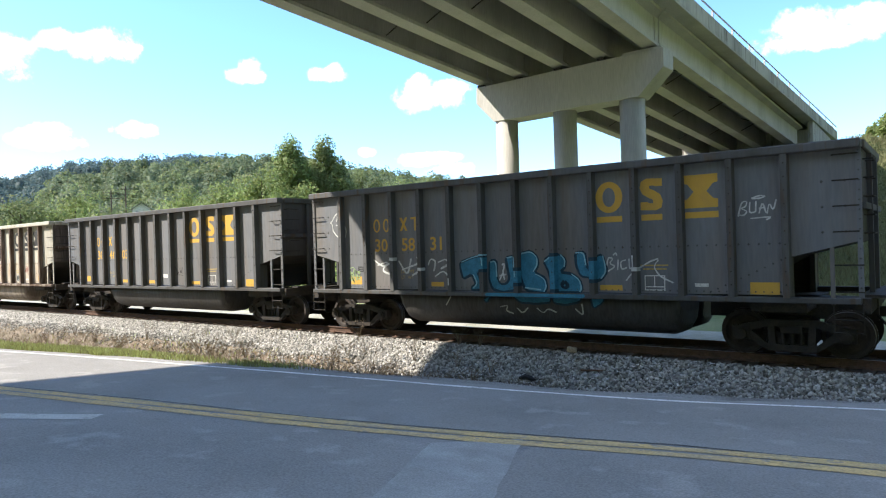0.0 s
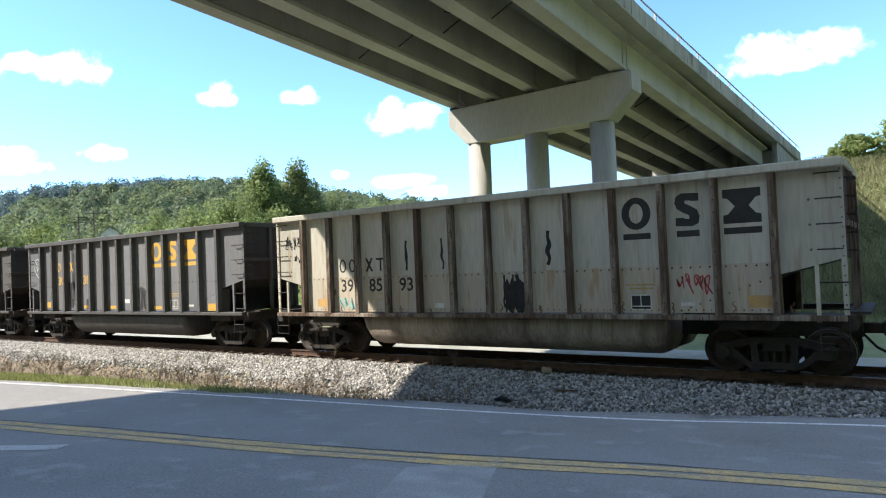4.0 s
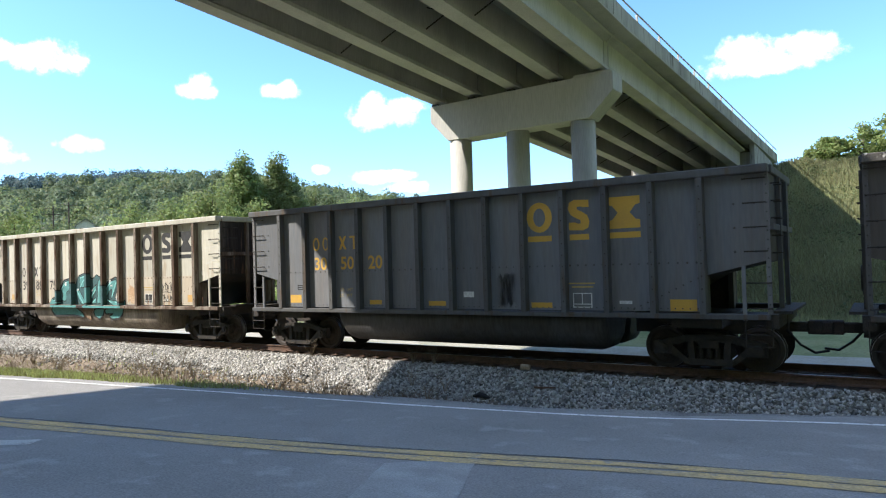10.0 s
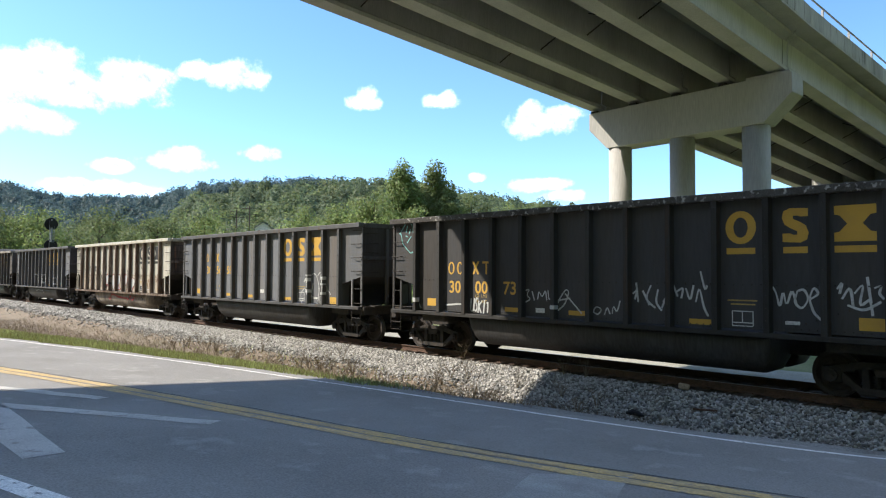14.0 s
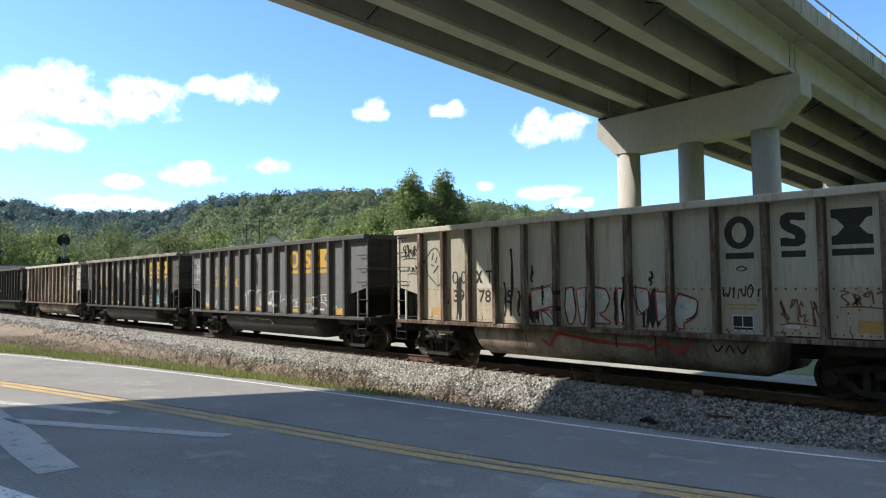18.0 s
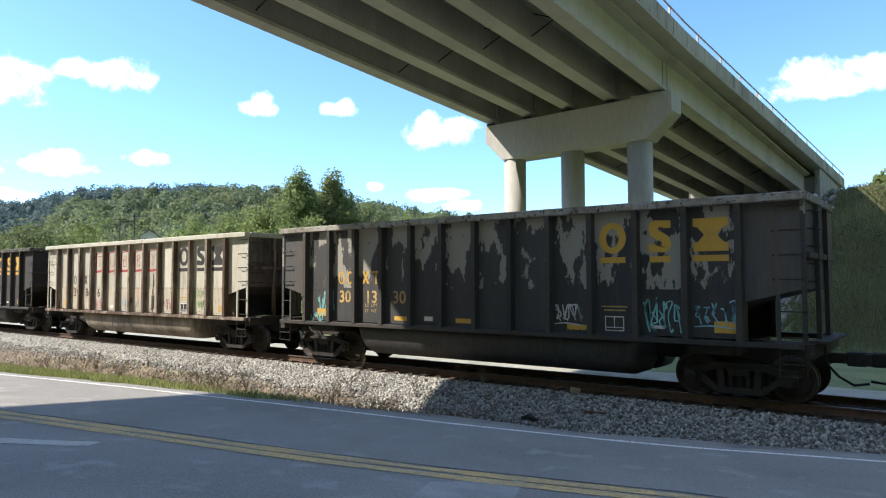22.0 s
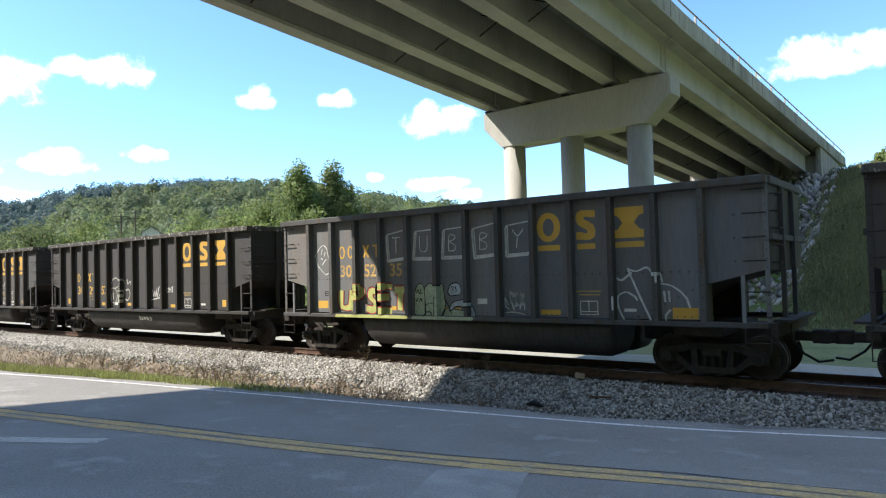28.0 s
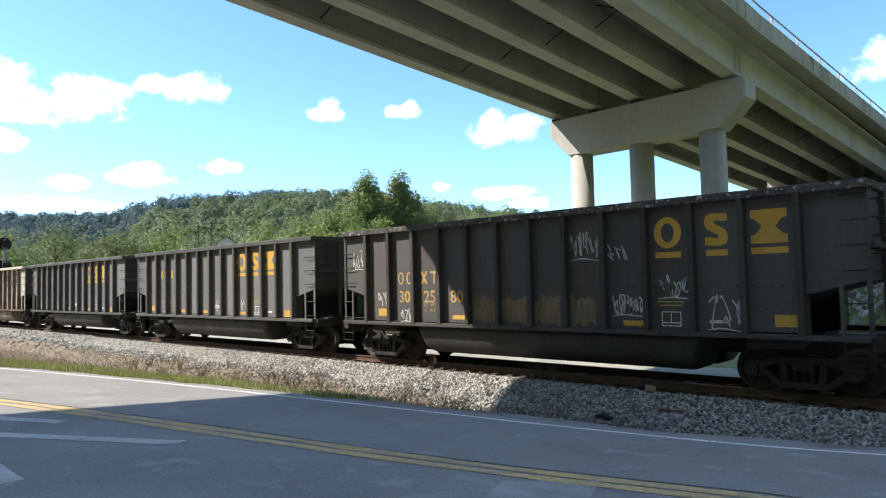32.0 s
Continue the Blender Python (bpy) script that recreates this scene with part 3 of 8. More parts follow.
def build_ballast():
    rng = np.random.RandomState(11)
    n1, n2 = 66000, 8000
    x = np.concatenate([rng.uniform(-40, 4, n1), rng.uniform(-80, -40, n2)])
    foot = np.interp(x, [-60, -30, -18, -12, -9, -7], [13.8, 13.75, 13.65, 13.4, 12.9, 12.3]) + 0.12 * np.sin(x * 1.3) + 0.1 * np.sin(x * 3.7)
    y = foot + (14.9 - foot) * rng.uniform(0, 1, n1 + n2)
    y = np.where(rng.rand(len(y)) < 0.07, foot - np.abs(rng.randn(len(y))) * 0.4, y)
    z = land(x, y)
    r = np.concatenate([rng.uniform(0.02, 0.056, n1), rng.uniform(0.05, 0.09, n2)])
    o = np.array([[1, 0, 0], [-1, 0, 0], [0, 1, 0], [0, -1, 0], [0, 0, 1], [0, 0, -1]], dtype=float)
    f = np.array([[0, 2, 4], [2, 1, 4], [1, 3, 4], [3, 0, 4], [2, 0, 5], [1, 2, 5], [3, 1, 5], [0, 3, 5]])
    n = len(x)
    V = o[None] * rng.uniform(0.6, 1.25, (n, 6, 1)) + rng.uniform(-0.25, 0.25, (n, 6, 3))
    q = rng.randn(n, 4)
    q /= np.linalg.norm(q, axis=1, keepdims=True)
    w, a, b, c = q.T
    R = np.stack([np.stack([1 - 2 * (b * b + c * c), 2 * (a * b - c * w), 2 * (a * c + b * w)], -1),
                  np.stack([2 * (a * b + c * w), 1 - 2 * (a * a + c * c), 2 * (b * c - a * w)], -1),
                  np.stack([2 * (a * c - b * w), 2 * (b * c + a * w), 1 - 2 * (a * a + b * b)], -1)], 1)
    V = np.einsum("nij,nkj->nki", R, V) * r[:, None, None] + np.stack([x, y, z + r * 0.35], -1)[:, None]
    F = f[None] + (np.arange(n) * 6)[:, None, None]
    me = mesh_np("ballast", V.reshape(-1, 3), F.reshape(-1, 3), [M["ballast_stone"]])
    tagged(new("ballast", me), "crushed light grey stone ballast beside the rails", "ballast", kind="stuff")


build_track()
build_ballast()


# ---- overpass ----
def build_bridge():
    br = empty("overpass", pose(BRIDGE_X, PIER_Y + 0.65, 10.69, -4.5, -0.57, -1.57))
    tagged(br, "concrete highway overpass on five girders with a railed parapet", "bridge", kind="structure")
    half = 0.36
    prof = [(-half, 0), (half, 0), (half, 0.16), (0.1, 0.34), (0.1, 1.55), (0.5, 1.68), (0.5, 1.83), (-0.5, 1.83), (-0.5, 1.68), (-0.1, 1.55), (-0.1, 0.34), (-half, 0.16)]
    us = [-4.84 + 2.42 * i for i in range(5)]
    # the girders of the near spans fan out a little
    FLARE = (-1.9, -1.35, -0.6, -0.15, 0)
    spans = [(-96.2, -48.1), (-48.0, -0.05), (0.05, 31.8)]
    # the far span falls away less steeply than the near ones, its deck least
    GIRD, DECK = pose(0, 0, 0.06, 1.06), pose(0, 0, 0, 2.0)
    for a, b in spans:
        bm = bmesh.new()
        prism(bm, prof, "y", a, b)
        me = bm_mesh("girder", bm, M["concrete"])
        for u, turn in zip(us, FLARE):
            put("girder", me, br, pose(u, 0, 0, 0, 0, turn) if a < 0 else GIRD @ pose(u, 0, 0))
    left, right = us[0] - 1.1, us[-1] + 1.3
    for a, b in spans:
        lie = DECK if a > 0 else pose(0, 0, 0)
        b = 44.0 if a > 0 else b
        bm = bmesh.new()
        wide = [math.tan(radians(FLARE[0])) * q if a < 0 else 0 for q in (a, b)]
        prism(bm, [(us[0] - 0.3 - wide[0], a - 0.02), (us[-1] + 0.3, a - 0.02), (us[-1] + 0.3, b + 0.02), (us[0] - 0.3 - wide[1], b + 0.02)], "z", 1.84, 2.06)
        # slab darkened in colour where the girders keep it in shade
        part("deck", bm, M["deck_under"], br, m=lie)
        bm = bmesh.new()
        box(bm, us[-1] + 0.302, right, a - 0.02, b + 0.02, 1.84, 2.06)
        part("deck_edge", bm, M["concrete"], br, m=lie)
        bm = bmesh.new()
        prism(bm, [(left - wide[0], a - 0.02), (us[0] - 0.302 - wide[0], a - 0.02), (us[0] - 0.302 - wide[1], b + 0.02), (left - wide[1], b + 0.02)], "z", 1.84, 2.06)
        part("deck_edge", bm, M["concrete"], br, m=lie)
        for u, s in ((left, 1), (right, -1)):
            turn = lie if s < 0 or a > 0 else pose(u, 0, 0) @ pose(0, 0, 0, 0, 0, FLARE[0]) @ pose(-u, 0, 0)
            n = 8
            d = (b - a) / n
            for i in range(n):
                bm = bmesh.new()
                o = [(u, 2.06), (u + s * 0.42, 2.06), (u + s * 0.40, 2.3), (u + s * 0.24, 2.55), (u + s * 0.22, 2.86), (u, 2.86)]
                prism(bm, o, "y", a + i * d + 0.012, a + (i + 1) * d - 0.012)
                bmesh.ops.translate(bm, verts=bm.verts[:], vec=(-s * 0.012, 0, -0.13))
                part("parapet", bm, M["concrete_old"], br, m=turn)
            for i in range(12):
                y = a + (b - a) * (i + 0.5) / 12
                bm = bmesh.new()
                box(bm, u + s * 0.06, u + s * 0.16, y - 0.04, y + 0.04, 2.735, 3.2)
                box(bm, u + s * 0.02, u + s * 0.2, y - 0.1, y + 0.1, 2.735, 2.75)
                part("rail_post", bm, M["galvanised"], br, m=turn)
            bm = bmesh.new()
            cyl(bm, (u + s * 0.05, a, 3.18), (u + s * 0.05, b, 3.18), 0.042, 8)
            part("handrail", bm, M["galvanised"], br, "pale metal handrail", turn)
        # steel braces between the girders
        for i in range(1, 4 if a > 0 else 6):
            y = b - 8.04 * i if a < 0 else a + 7.94 * i
            for u, w in zip(us, us[1:]):
                bm = bmesh.new()
                k = [math.tan(radians(q)) * y if a < 0 else 0 for q in FLARE[us.index(u):us.index(u) + 2]]
                u2, w2 = u - k[0], w - k[1]
                tube(bm, ((u2 + 0.11, y, 0.45), (w2 - 0.11, y, 1.45)), 0.03, 4)
                tube(bm, ((u2 + 0.11, y + 0.06, 1.45), (w2 - 0.11, y + 0.06, 0.45)), 0.03, 4)
                part("cross_brace", bm, M["dark_steel"], br, m=GIRD if a > 0 else None)
    # drain pipe at the joint over the pier
    bm = bmesh.new()
    tube(bm, ((us[-1] + 0.7, -0.05, 1.8), (us[-1] + 0.56, -0.05, 1.66), (us[-1] + 0.34, -0.05, 1.5), (us[-1] + 0.34, -0.05, 0.1)), 0.035, 6)
    part("drain_pipe", bm, M["concrete_old"], br)

    def pier(name, y):
        x0 = BRIDGE_X + 0.027 * (y - PIER_Y)
        top = 10.5 - 0.0787 * (y - PIER_Y)
        p = empty(name, pose(x0, y + 0.65, 0, 0, 0, -1.57))
        tagged(p, "concrete bridge pier with three round columns under a hammerhead cap", "bridge pier", kind="structure")
        o = [(-5.1, top - 0.08), (5.6, top + 0.05), (5.6, top - 0.85), (4.35, top - 2.05), (-3.95, top - 2.14), (-5.1, top - 0.98)]
        bm = bmesh.new()
        prism(bm, o, "y", -0.65, 0.65)
        bmesh.ops.bevel(bm, geom=bm.edges[:], offset=0.025, segments=1, affect="EDGES")
        part("pier_cap", bm, M["concrete"], p)
        part("cap_step", rbox(3.55, 5.5, -0.6, 0.6, top + 0.02, top + 0.15, 0.02), M["concrete"], p)
        for u in (-3.52, 0.07, 3.75):
            bm = bmesh.new()
            cyl(bm, (u, 0, -2.0), (u, 0, top - 2.06), 0.61, 40)
            c = part("column", bm, M["concrete"], p)
            for f in c.data.polygons:
                f.use_smooth = abs(f.normal.z) < 0.5
        for u in us:
            bm = bmesh.new()
            for v in (-0.38, 0.38):
                box(bm, u - 0.2, u + 0.2, v - 0.2, v + 0.2, top - 0.05 + 0.01 * u, top + 0.1 + 0.01 * u)
            part("bearing", bm, M["dark_steel"], p)

    pier("bridge_pier", PIER_Y)
    pier("bridge_pier", PIER_Y - 48.0)
    ab = empty("abutment", pose(BRIDGE_X + 0.9, PIER_Y + 32.6, -0.05, 0, 0, -1.57))
    tagged(ab, "concrete bridge abutment with a wing wall in a green slope", "abutment", kind="structure")
    part("end_wall", rbox(-6.1, 6.0, 0, 1.2, 2.5, 8.75, 0.03), M["concrete_old"], ab)
    part("back_wall", rbox(-6.1, 6.0, 0.85, 1.6, 8.75, 10.6, 0.03), M["concrete_old"], ab)
    for u in (-6.1, 5.62):
        bm = bmesh.new()
        prism(bm, [(0.4, 3.5), (9.0, 6.5), (9.0, 10.55), (0.4, 11.25)], "x", u, u + 0.4)
        part("wing_wall", bm, M["concrete_old"], ab)
    # loose stone on the slope under the abutment
    rng = np.random.RandomState(21)
    n = 2600
    x, y = rng.uniform(-23, -7.5, n), rng.uniform(42.5, 63, n)
    z = land(x, y)
    o = np.array([[1, 0, 0], [-1, 0, 0], [0, 1, 0], [0, -1, 0], [0, 0, 1], [0, 0, -1]], dtype=float)
    f = np.array([[0, 2, 4], [2, 1, 4], [1, 3, 4], [3, 0, 4], [2, 0, 5], [1, 2, 5], [3, 1, 5], [0, 3, 5]])
    V = (o[None] * rng.uniform(0.6, 1.2, (n, 6, 1)) + rng.uniform(-0.3, 0.3, (n, 6, 3))) * rng.uniform(0.15, 0.42, (n, 1, 1)) + np.stack([x, y, z + 0.05], -1)[:, None]
    F = f[None] + (np.arange(n) * 6)[:, None, None]
    tagged(new("riprap", mesh_np("riprap", V.reshape(-1, 3), F.reshape(-1, 3), [M["ballast_stone"]])), "grey quarry stones on the slope below the bridge end", "stones", kind="stuff")


build_bridge()
# gravel lane on the other side of the track
xs = np.arange(-120, 60, 1.5)
lane = put("road", ribbon("far_lane", xs, 20.9 + 0.12 * np.sin(xs * 0.9), 23.1 + 0.25 * np.sin(xs * 0.7) + 0.15 * np.sin(xs * 2.1), 0, M["white_gravel"], zf=lambda y: -1.485))
tagged(lane, "pale gravel lane behind the railway", "road", kind="structure")


# ---- coal cars ----
SIDE, TOP, SILL = 1.6, 4.18, 1.15
# two builds of car: half length, rib spacing, truck place, places of the three big marks, lowering of the small lettering
BUILD = {"grey": (7.28, 1.0, 5.92, (2.4, 3.37, 4.4), 0.0), "long": (7.63, 1.07, 6.2, (3.72, 4.8, 5.86), 0.5)}


def build_of(kind):
    return BUILD.get(kind, BUILD["long"])


def paint(name, base, dirt, rust, third):
    return mat(name, base, 0.68, spec=0.25, second=dirt, scale=1.1, fine=18, bump=0.12, spread=0.12, streak=True, third=third, spots=0.58, tint=0.16, detail=9)


PAINT = {
    "grey": paint("grey_paint", (0.148, 0.154, 0.171), (0.16, 0.14, 0.126), None, None),
    "black": paint("black_car_paint", (0.084, 0.083, 0.087), (0.098, 0.081, 0.069), None, None),
    "tan": paint("tan_paint", (0.45, 0.43, 0.375), (0.38, 0.355, 0.3), None, (0.36, 0.31, 0.245)),
}
RIBPAINT = {"grey": paint("grey_rib", (0.088, 0.088, 0.092), (0.06, 0.056, 0.054), None, (0.085, 0.065, 0.052)), "black": paint("black_rib", (0.06, 0.056, 0.053), (0.038, 0.034, 0.032), None, (0.07, 0.05, 0.04)), "tan": mat("tan_rusted", (0.33, 0.29, 0.245), 0.8, spec=0.1, second=(0.1, 0.07, 0.054), scale=3.0, fine=22, bump=0.2, streak=True, spots=0.43, third=(0.09, 0.05, 0.036), detail=9)}
CHORD = {"grey": RIBPAINT["grey"], "black": mat("scuffed_chord", (0.1, 0.095, 0.092), 0.8, spec=0.1, second=(0.055, 0.05, 0.047), scale=2.4, fine=30, bump=0.2, spread=0.3, third=(0.36, 0.35, 0.34), spots=0.5, detail=10), "tan": PAINT["tan"]}
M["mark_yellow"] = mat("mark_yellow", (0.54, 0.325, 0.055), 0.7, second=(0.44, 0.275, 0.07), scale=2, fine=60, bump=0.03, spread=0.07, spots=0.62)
M["mark_black"] = plain("mark_black", (0.03, 0.03, 0.032), 0.7)
M["mark_worn"] = mat("mark_worn", (0.5, 0.31, 0.1), 0.8, second=(0.4, 0.28, 0.14), scale=4, fine=40, bump=0.05, spread=0.2, spots=0.5)
M["mark_dim"] = mat("mark_dim", (0.42, 0.3, 0.09), 0.7, second=(0.3, 0.22, 0.08), scale=3, fine=25, bump=0.05)
M["plate_white"] = plain("plate_white", (0.62, 0.62, 0.6), 0.6)


def peeling():
    m = paint("peeling_paint", (0.058, 0.057, 0.06), (0.043, 0.042, 0.044), None, None)
    nt = m.node_tree
    N, L = nt.nodes.new, nt.links.new
    b = nt.nodes["Principled BSDF"]
    src = b.inputs["Base Color"].links[0].from_socket
    c, n, r, mx, sep, g, ad = N("ShaderNodeTexCoord"), N("ShaderNodeTexNoise"), N("ShaderNodeMapRange"), N("ShaderNodeMix"), N("ShaderNodeSeparateXYZ"), N("ShaderNodeMapRange"), N("ShaderNodeMath")
    info, off = N("ShaderNodeObjectInfo"), N("ShaderNodeVectorMath")
    off.operation = "MULTIPLY_ADD"
    L(info.outputs["Random"], off.inputs[0])
    off.inputs[1].default_value = (40, 3, 20)
    L(c.outputs["Object"], off.inputs[2])
    n.inputs["Scale"].default_value, n.inputs["Detail"].default_value, n.inputs["Roughness"].default_value = 1.7, 12.0, 0.62
    squeeze = N("ShaderNodeMapping")
    squeeze.inputs["Scale"].default_value = (1.0, 1.0, 0.45)
    L(off.outputs[0], squeeze.inputs["Vector"])
    L(squeeze.outputs["Vector"], n.inputs["Vector"])
    L(c.outputs["Object"], sep.inputs[0])
    g.inputs["From Min"].default_value, g.inputs["From Max"].default_value = 2.3, 4.0
    g.inputs["To Min"].default_value, g.inputs["To Max"].default_value = -0.02, 0.09
    L(sep.outputs["Z"], g.inputs["Value"])
    ad.operation = "ADD"
    L(n.outputs["Fac"], ad.inputs[0])
    L(g.outputs["Result"], ad.inputs[1])
    r.inputs["From Min"].default_value, r.inputs["From Max"].default_value = 0.555, 0.57
    seam, keep = N("ShaderNodeMath"), N("ShaderNodeMath")
    seam.operation, keep.operation = "GREATER_THAN", "MULTIPLY"
    L(sep.outputs["Z"], seam.inputs[0])
    seam.inputs[1].default_value = 2.285
    L(ad.outputs[0], keep.inputs[0])
    L(seam.outputs[0], keep.inputs[1])
    L(keep.outputs[0], r.inputs["Value"])
    mx.data_type = "RGBA"
    L(r.outputs["Result"], mx.inputs["Factor"])
    L(src, mx.inputs["A"])
    mx.inputs["B"].default_value = (0.28, 0.262, 0.235, 1)
    L(mx.outputs["Result"], b.inputs["Base Color"])
    return m


PAINT["peeling"], RIBPAINT["peeling"], CHORD["peeling"] = peeling(), RIBPAINT["black"], mat("scraped_chord", (0.34, 0.33, 0.31), 0.8, spec=0.1, second=(0.2, 0.17, 0.14), scale=2.4, fine=30, bump=0.2, spread=0.3, third=(0.06, 0.055, 0.05), spots=0.5, detail=10)


# bolts in a darker, rusty slot that also stands for their small shadows
def bolts(bm, x, z, y, r=0.024):
    v = [bm.verts.new((x + r * math.cos(a), y, z + r * math.sin(a))) for a in (0, 1.57, 3.14, 4.71)]
    t = bm.verts.new((x, y - 0.02, z))
    for i in range(4):
        bm.faces.new((v[i], v[(i + 1) % 4], t)).material_index = 1




def car_meshes(kind):
    """The meshes of one car body, shared by all cars of that paint."""
    p, rb, ch = PAINT[kind], RIBPAINT[kind], CHORD[kind]
    out = {}
    HALF, step = build_of(kind)[:2]
    SEAM = 2.3 if kind == "grey" else 2.23
    last = 6 * step
    RIBS = [-last + i * step for i in range(13)]
    # plain panel between two ribs, 1 m wide, with its rivet rows; its own space is the car's
    bm = bmesh.new()
    box(bm, -step / 2, step / 2, -SIDE, -SIDE + 0.02, SILL + 0.14, TOP - 0.1)
    n0 = len(bm.faces)
    box(bm, -step / 2, step / 2, -SIDE - 0.003, -SIDE - 0.0005, SILL + 0.141, SEAM + 0.05)
    for f in list(bm.faces)[n0:]:
        f.material_index = 2
    for i in range(5):
        bolts(bm, -0.38 + i * 0.19, SEAM, -SIDE - 0.003, 0.027)
    for i in range(6):
        bolts(bm, -0.38 + i * 0.15, SILL + 0.2, -SIDE)
    out["panel"] = bm_mesh("side_panel", bm, p)
    out["panel"].materials.append(rb)
    out["panel"].materials.append(M["tan_lower"] if kind == "tan" else p)
    for key, s in (("end_front", 1), ("end_rear", -1)):
        bm = bmesh.new()
        o = [(s * last, 2.02), (s * (HALF - 0.02), 2.32), (s * (HALF - 0.02), TOP - 0.1), (s * last, TOP - 0.1)]
        prism(bm, o, "y", -SIDE, -SIDE + 0.02)
        for i in range(16):
            bolts(bm, s * (HALF - 0.07), 2.4 + i * 0.11, -SIDE, 0.02)
        for i in range(3):
            for d in (0.62, 1.0):
                bolts(bm, s * (last + d), 2.49 + i * 0.475, -SIDE, 0.03)
        out[key] = bm_mesh("end_panel", bm, PAINT["black"] if kind == "peeling" else p)
        out[key].materials.append(rb)
    bm = bmesh.new()
    o = [(-0.08, -SIDE + 0.0), (-0.06, -SIDE - 0.165), (0.06, -SIDE - 0.165), (0.08, -SIDE + 0.0)]
    prism(bm, o, "z", SILL + 0.1, TOP - 0.06)
    for i in range(10):
        bolts(bm, 0, 1.5 + i * 0.26, -SIDE - 0.165, 0.02)
    out["rib"] = bm_mesh("rib", bm, rb)
    out["rib"].materials.append(M["dark_steel"])
    # angle iron down the corner of the car, with its bolts
    bm = bmesh.new()
    box(bm, HALF - 0.1, HALF - 0.012, -SIDE - 0.03, -SIDE - 0.001, SILL + 0.112, TOP - 0.172)
    for i in range(15):
        bolts(bm, HALF - 0.055, SILL + 0.3 + i * 0.18, -SIDE - 0.03, 0.02)
    out["corner"] = bm_mesh("corner_post", bm, p)
    out["corner"].materials.append(rb)
    # rivets where the slope sheet meets the side
    bm = bmesh.new()
    for i in range(11):
        k = i / 10
        bolts(bm, last - 0.1 - k * (last - 4.5), 1.98 - 0.72 * k, -SIDE - 0.003, 0.024)
    out["slope_rivets"] = bm_mesh("rivet_row", bm, rb)
    bm = bmesh.new()
    box(bm, -0.28, -0.21, -SIDE - 0.1, -SIDE - 0.05, SILL - 0.02, 2.2)
    out["ladder"] = bm_mesh("ladder", bm, p)
    out["chord"] = bm_mesh("top_chord", rbox(-HALF, HALF, -SIDE - 0.18, -SIDE + 0.06, TOP - 0.17, TOP, 0.02), ch)
    out["chord_end"] = bm_mesh("top_chord", rbox(-0.1, 0.1, -SIDE + 0.07, SIDE - 0.07, TOP - 0.17, TOP - 0.002, 0.02), ch)
    out["sill"] = bm_mesh("side_sill", rbox(-HALF + 0.05, HALF - 0.05, -SIDE - 0.15, -SIDE + 0.1, SILL, SILL + 0.11, 0.012), rb)
    bm = bmesh.new()
    box(bm, -last - 0.05, last + 0.05, SIDE - 0.02, SIDE, SILL + 0.1, TOP - 0.1)
    for s in (-1, 1):
        prism(bm, [(s * (last + 0.05), 2.02), (s * (HALF - 0.02), 2.32), (s * (HALF - 0.02), TOP - 0.1), (s * (last + 0.05), TOP - 0.1)], "y", SIDE - 0.02, SIDE)
    for x in RIBS:
        box(bm, x - 0.06, x + 0.06, SIDE, SIDE + 0.12, SILL + 0.1, TOP - 0.1)
    box(bm, -HALF, HALF, SIDE - 0.06, SIDE + 0.15, TOP - 0.17, TOP)
    box(bm, -HALF, HALF, SIDE - 0.1, SIDE + 0.12, SILL, SILL + 0.11)
    # far wall darkened in colour for the shade seen through the end opening
    out["far_side"] = bm_mesh("far_side_wall", bm, M["dark_steel"])
    # end wall with slope sheet and stiffening posts
    bm = bmesh.new()
    box(bm, HALF - 0.04, HALF - 0.015, -SIDE, SIDE, 2.3, TOP - 0.1)
    out["end_wall"] = bm_mesh("end_wall", bm, M["tan_end"] if kind == "tan" else RIBPAINT["black"])
    out["end_rail"] = bm_mesh("end_rail", rbox(HALF - 0.06, HALF + 0.05, -SIDE + 0.02, SIDE - 0.02, 2.9, 3.02, 0.008), rb)
    out["end_post"] = bm_mesh("end_post", rbox(HALF - 0.02, HALF + 0.07, -0.06, 0.06, 1.3, TOP - 0.18, 0.008), rb)
    bm = bmesh.new()
    prism(bm, [(HALF - 0.04, 2.32), (HALF - 0.04, 2.37), (last - 0.05, 2.05), (4.4, 1.18), (4.4, 1.12), (last - 0.02, 2.0)], "y", -SIDE + 0.02, SIDE - 0.02)
    # dark steel here stands for the shade inside the open car end
    out["slope_sheet"] = bm_mesh("slope_sheet", bm, M["dark_steel"])
    out["bolster_post"] = bm_mesh("bolster_post", rbox(last - 0.06, last + 0.06, -0.15, 0.15, SILL, 2.03, 0.008), rb)
    bm = bmesh.new()
    # rounded tubs between the trucks
    ex = HALF - 7.28
    o = [(-1.52, SILL + 0.05), (-1.515, 0.95), (-1.49, 0.78), (-1.43, 0.62), (-1.33, 0.49), (-1.19, 0.4), (-1.03, 0.35), (-0.85, 0.335), (-0.35, 0.34), (-0.2, 0.45), (-0.15, 0.9)]
    o = o + [(-y, z) for y, z in o[::-1]]
    rings = []
    for x, k in ((-3.9 - ex, 0.4), (-3.86 - ex, 0.72), (-3.76 - ex, 0.93), (-3.6 - ex, 1.0), (3.6 + ex, 1.0), (3.76 + ex, 0.93), (3.86 + ex, 0.72), (3.9 + ex, 0.4)):
        rings.append([bm.verts.new((x, y, SILL + 0.05 + (z - SILL - 0.05) * k)) for y, z in o])
    for a, b in zip(rings, rings[1:]):
        for i in range(len(o) - 1):
            bm.faces.new((a[i], b[i], b[i + 1], a[i + 1]))
        bm.faces.new((a[-1], b[-1], b[0], a[0]))
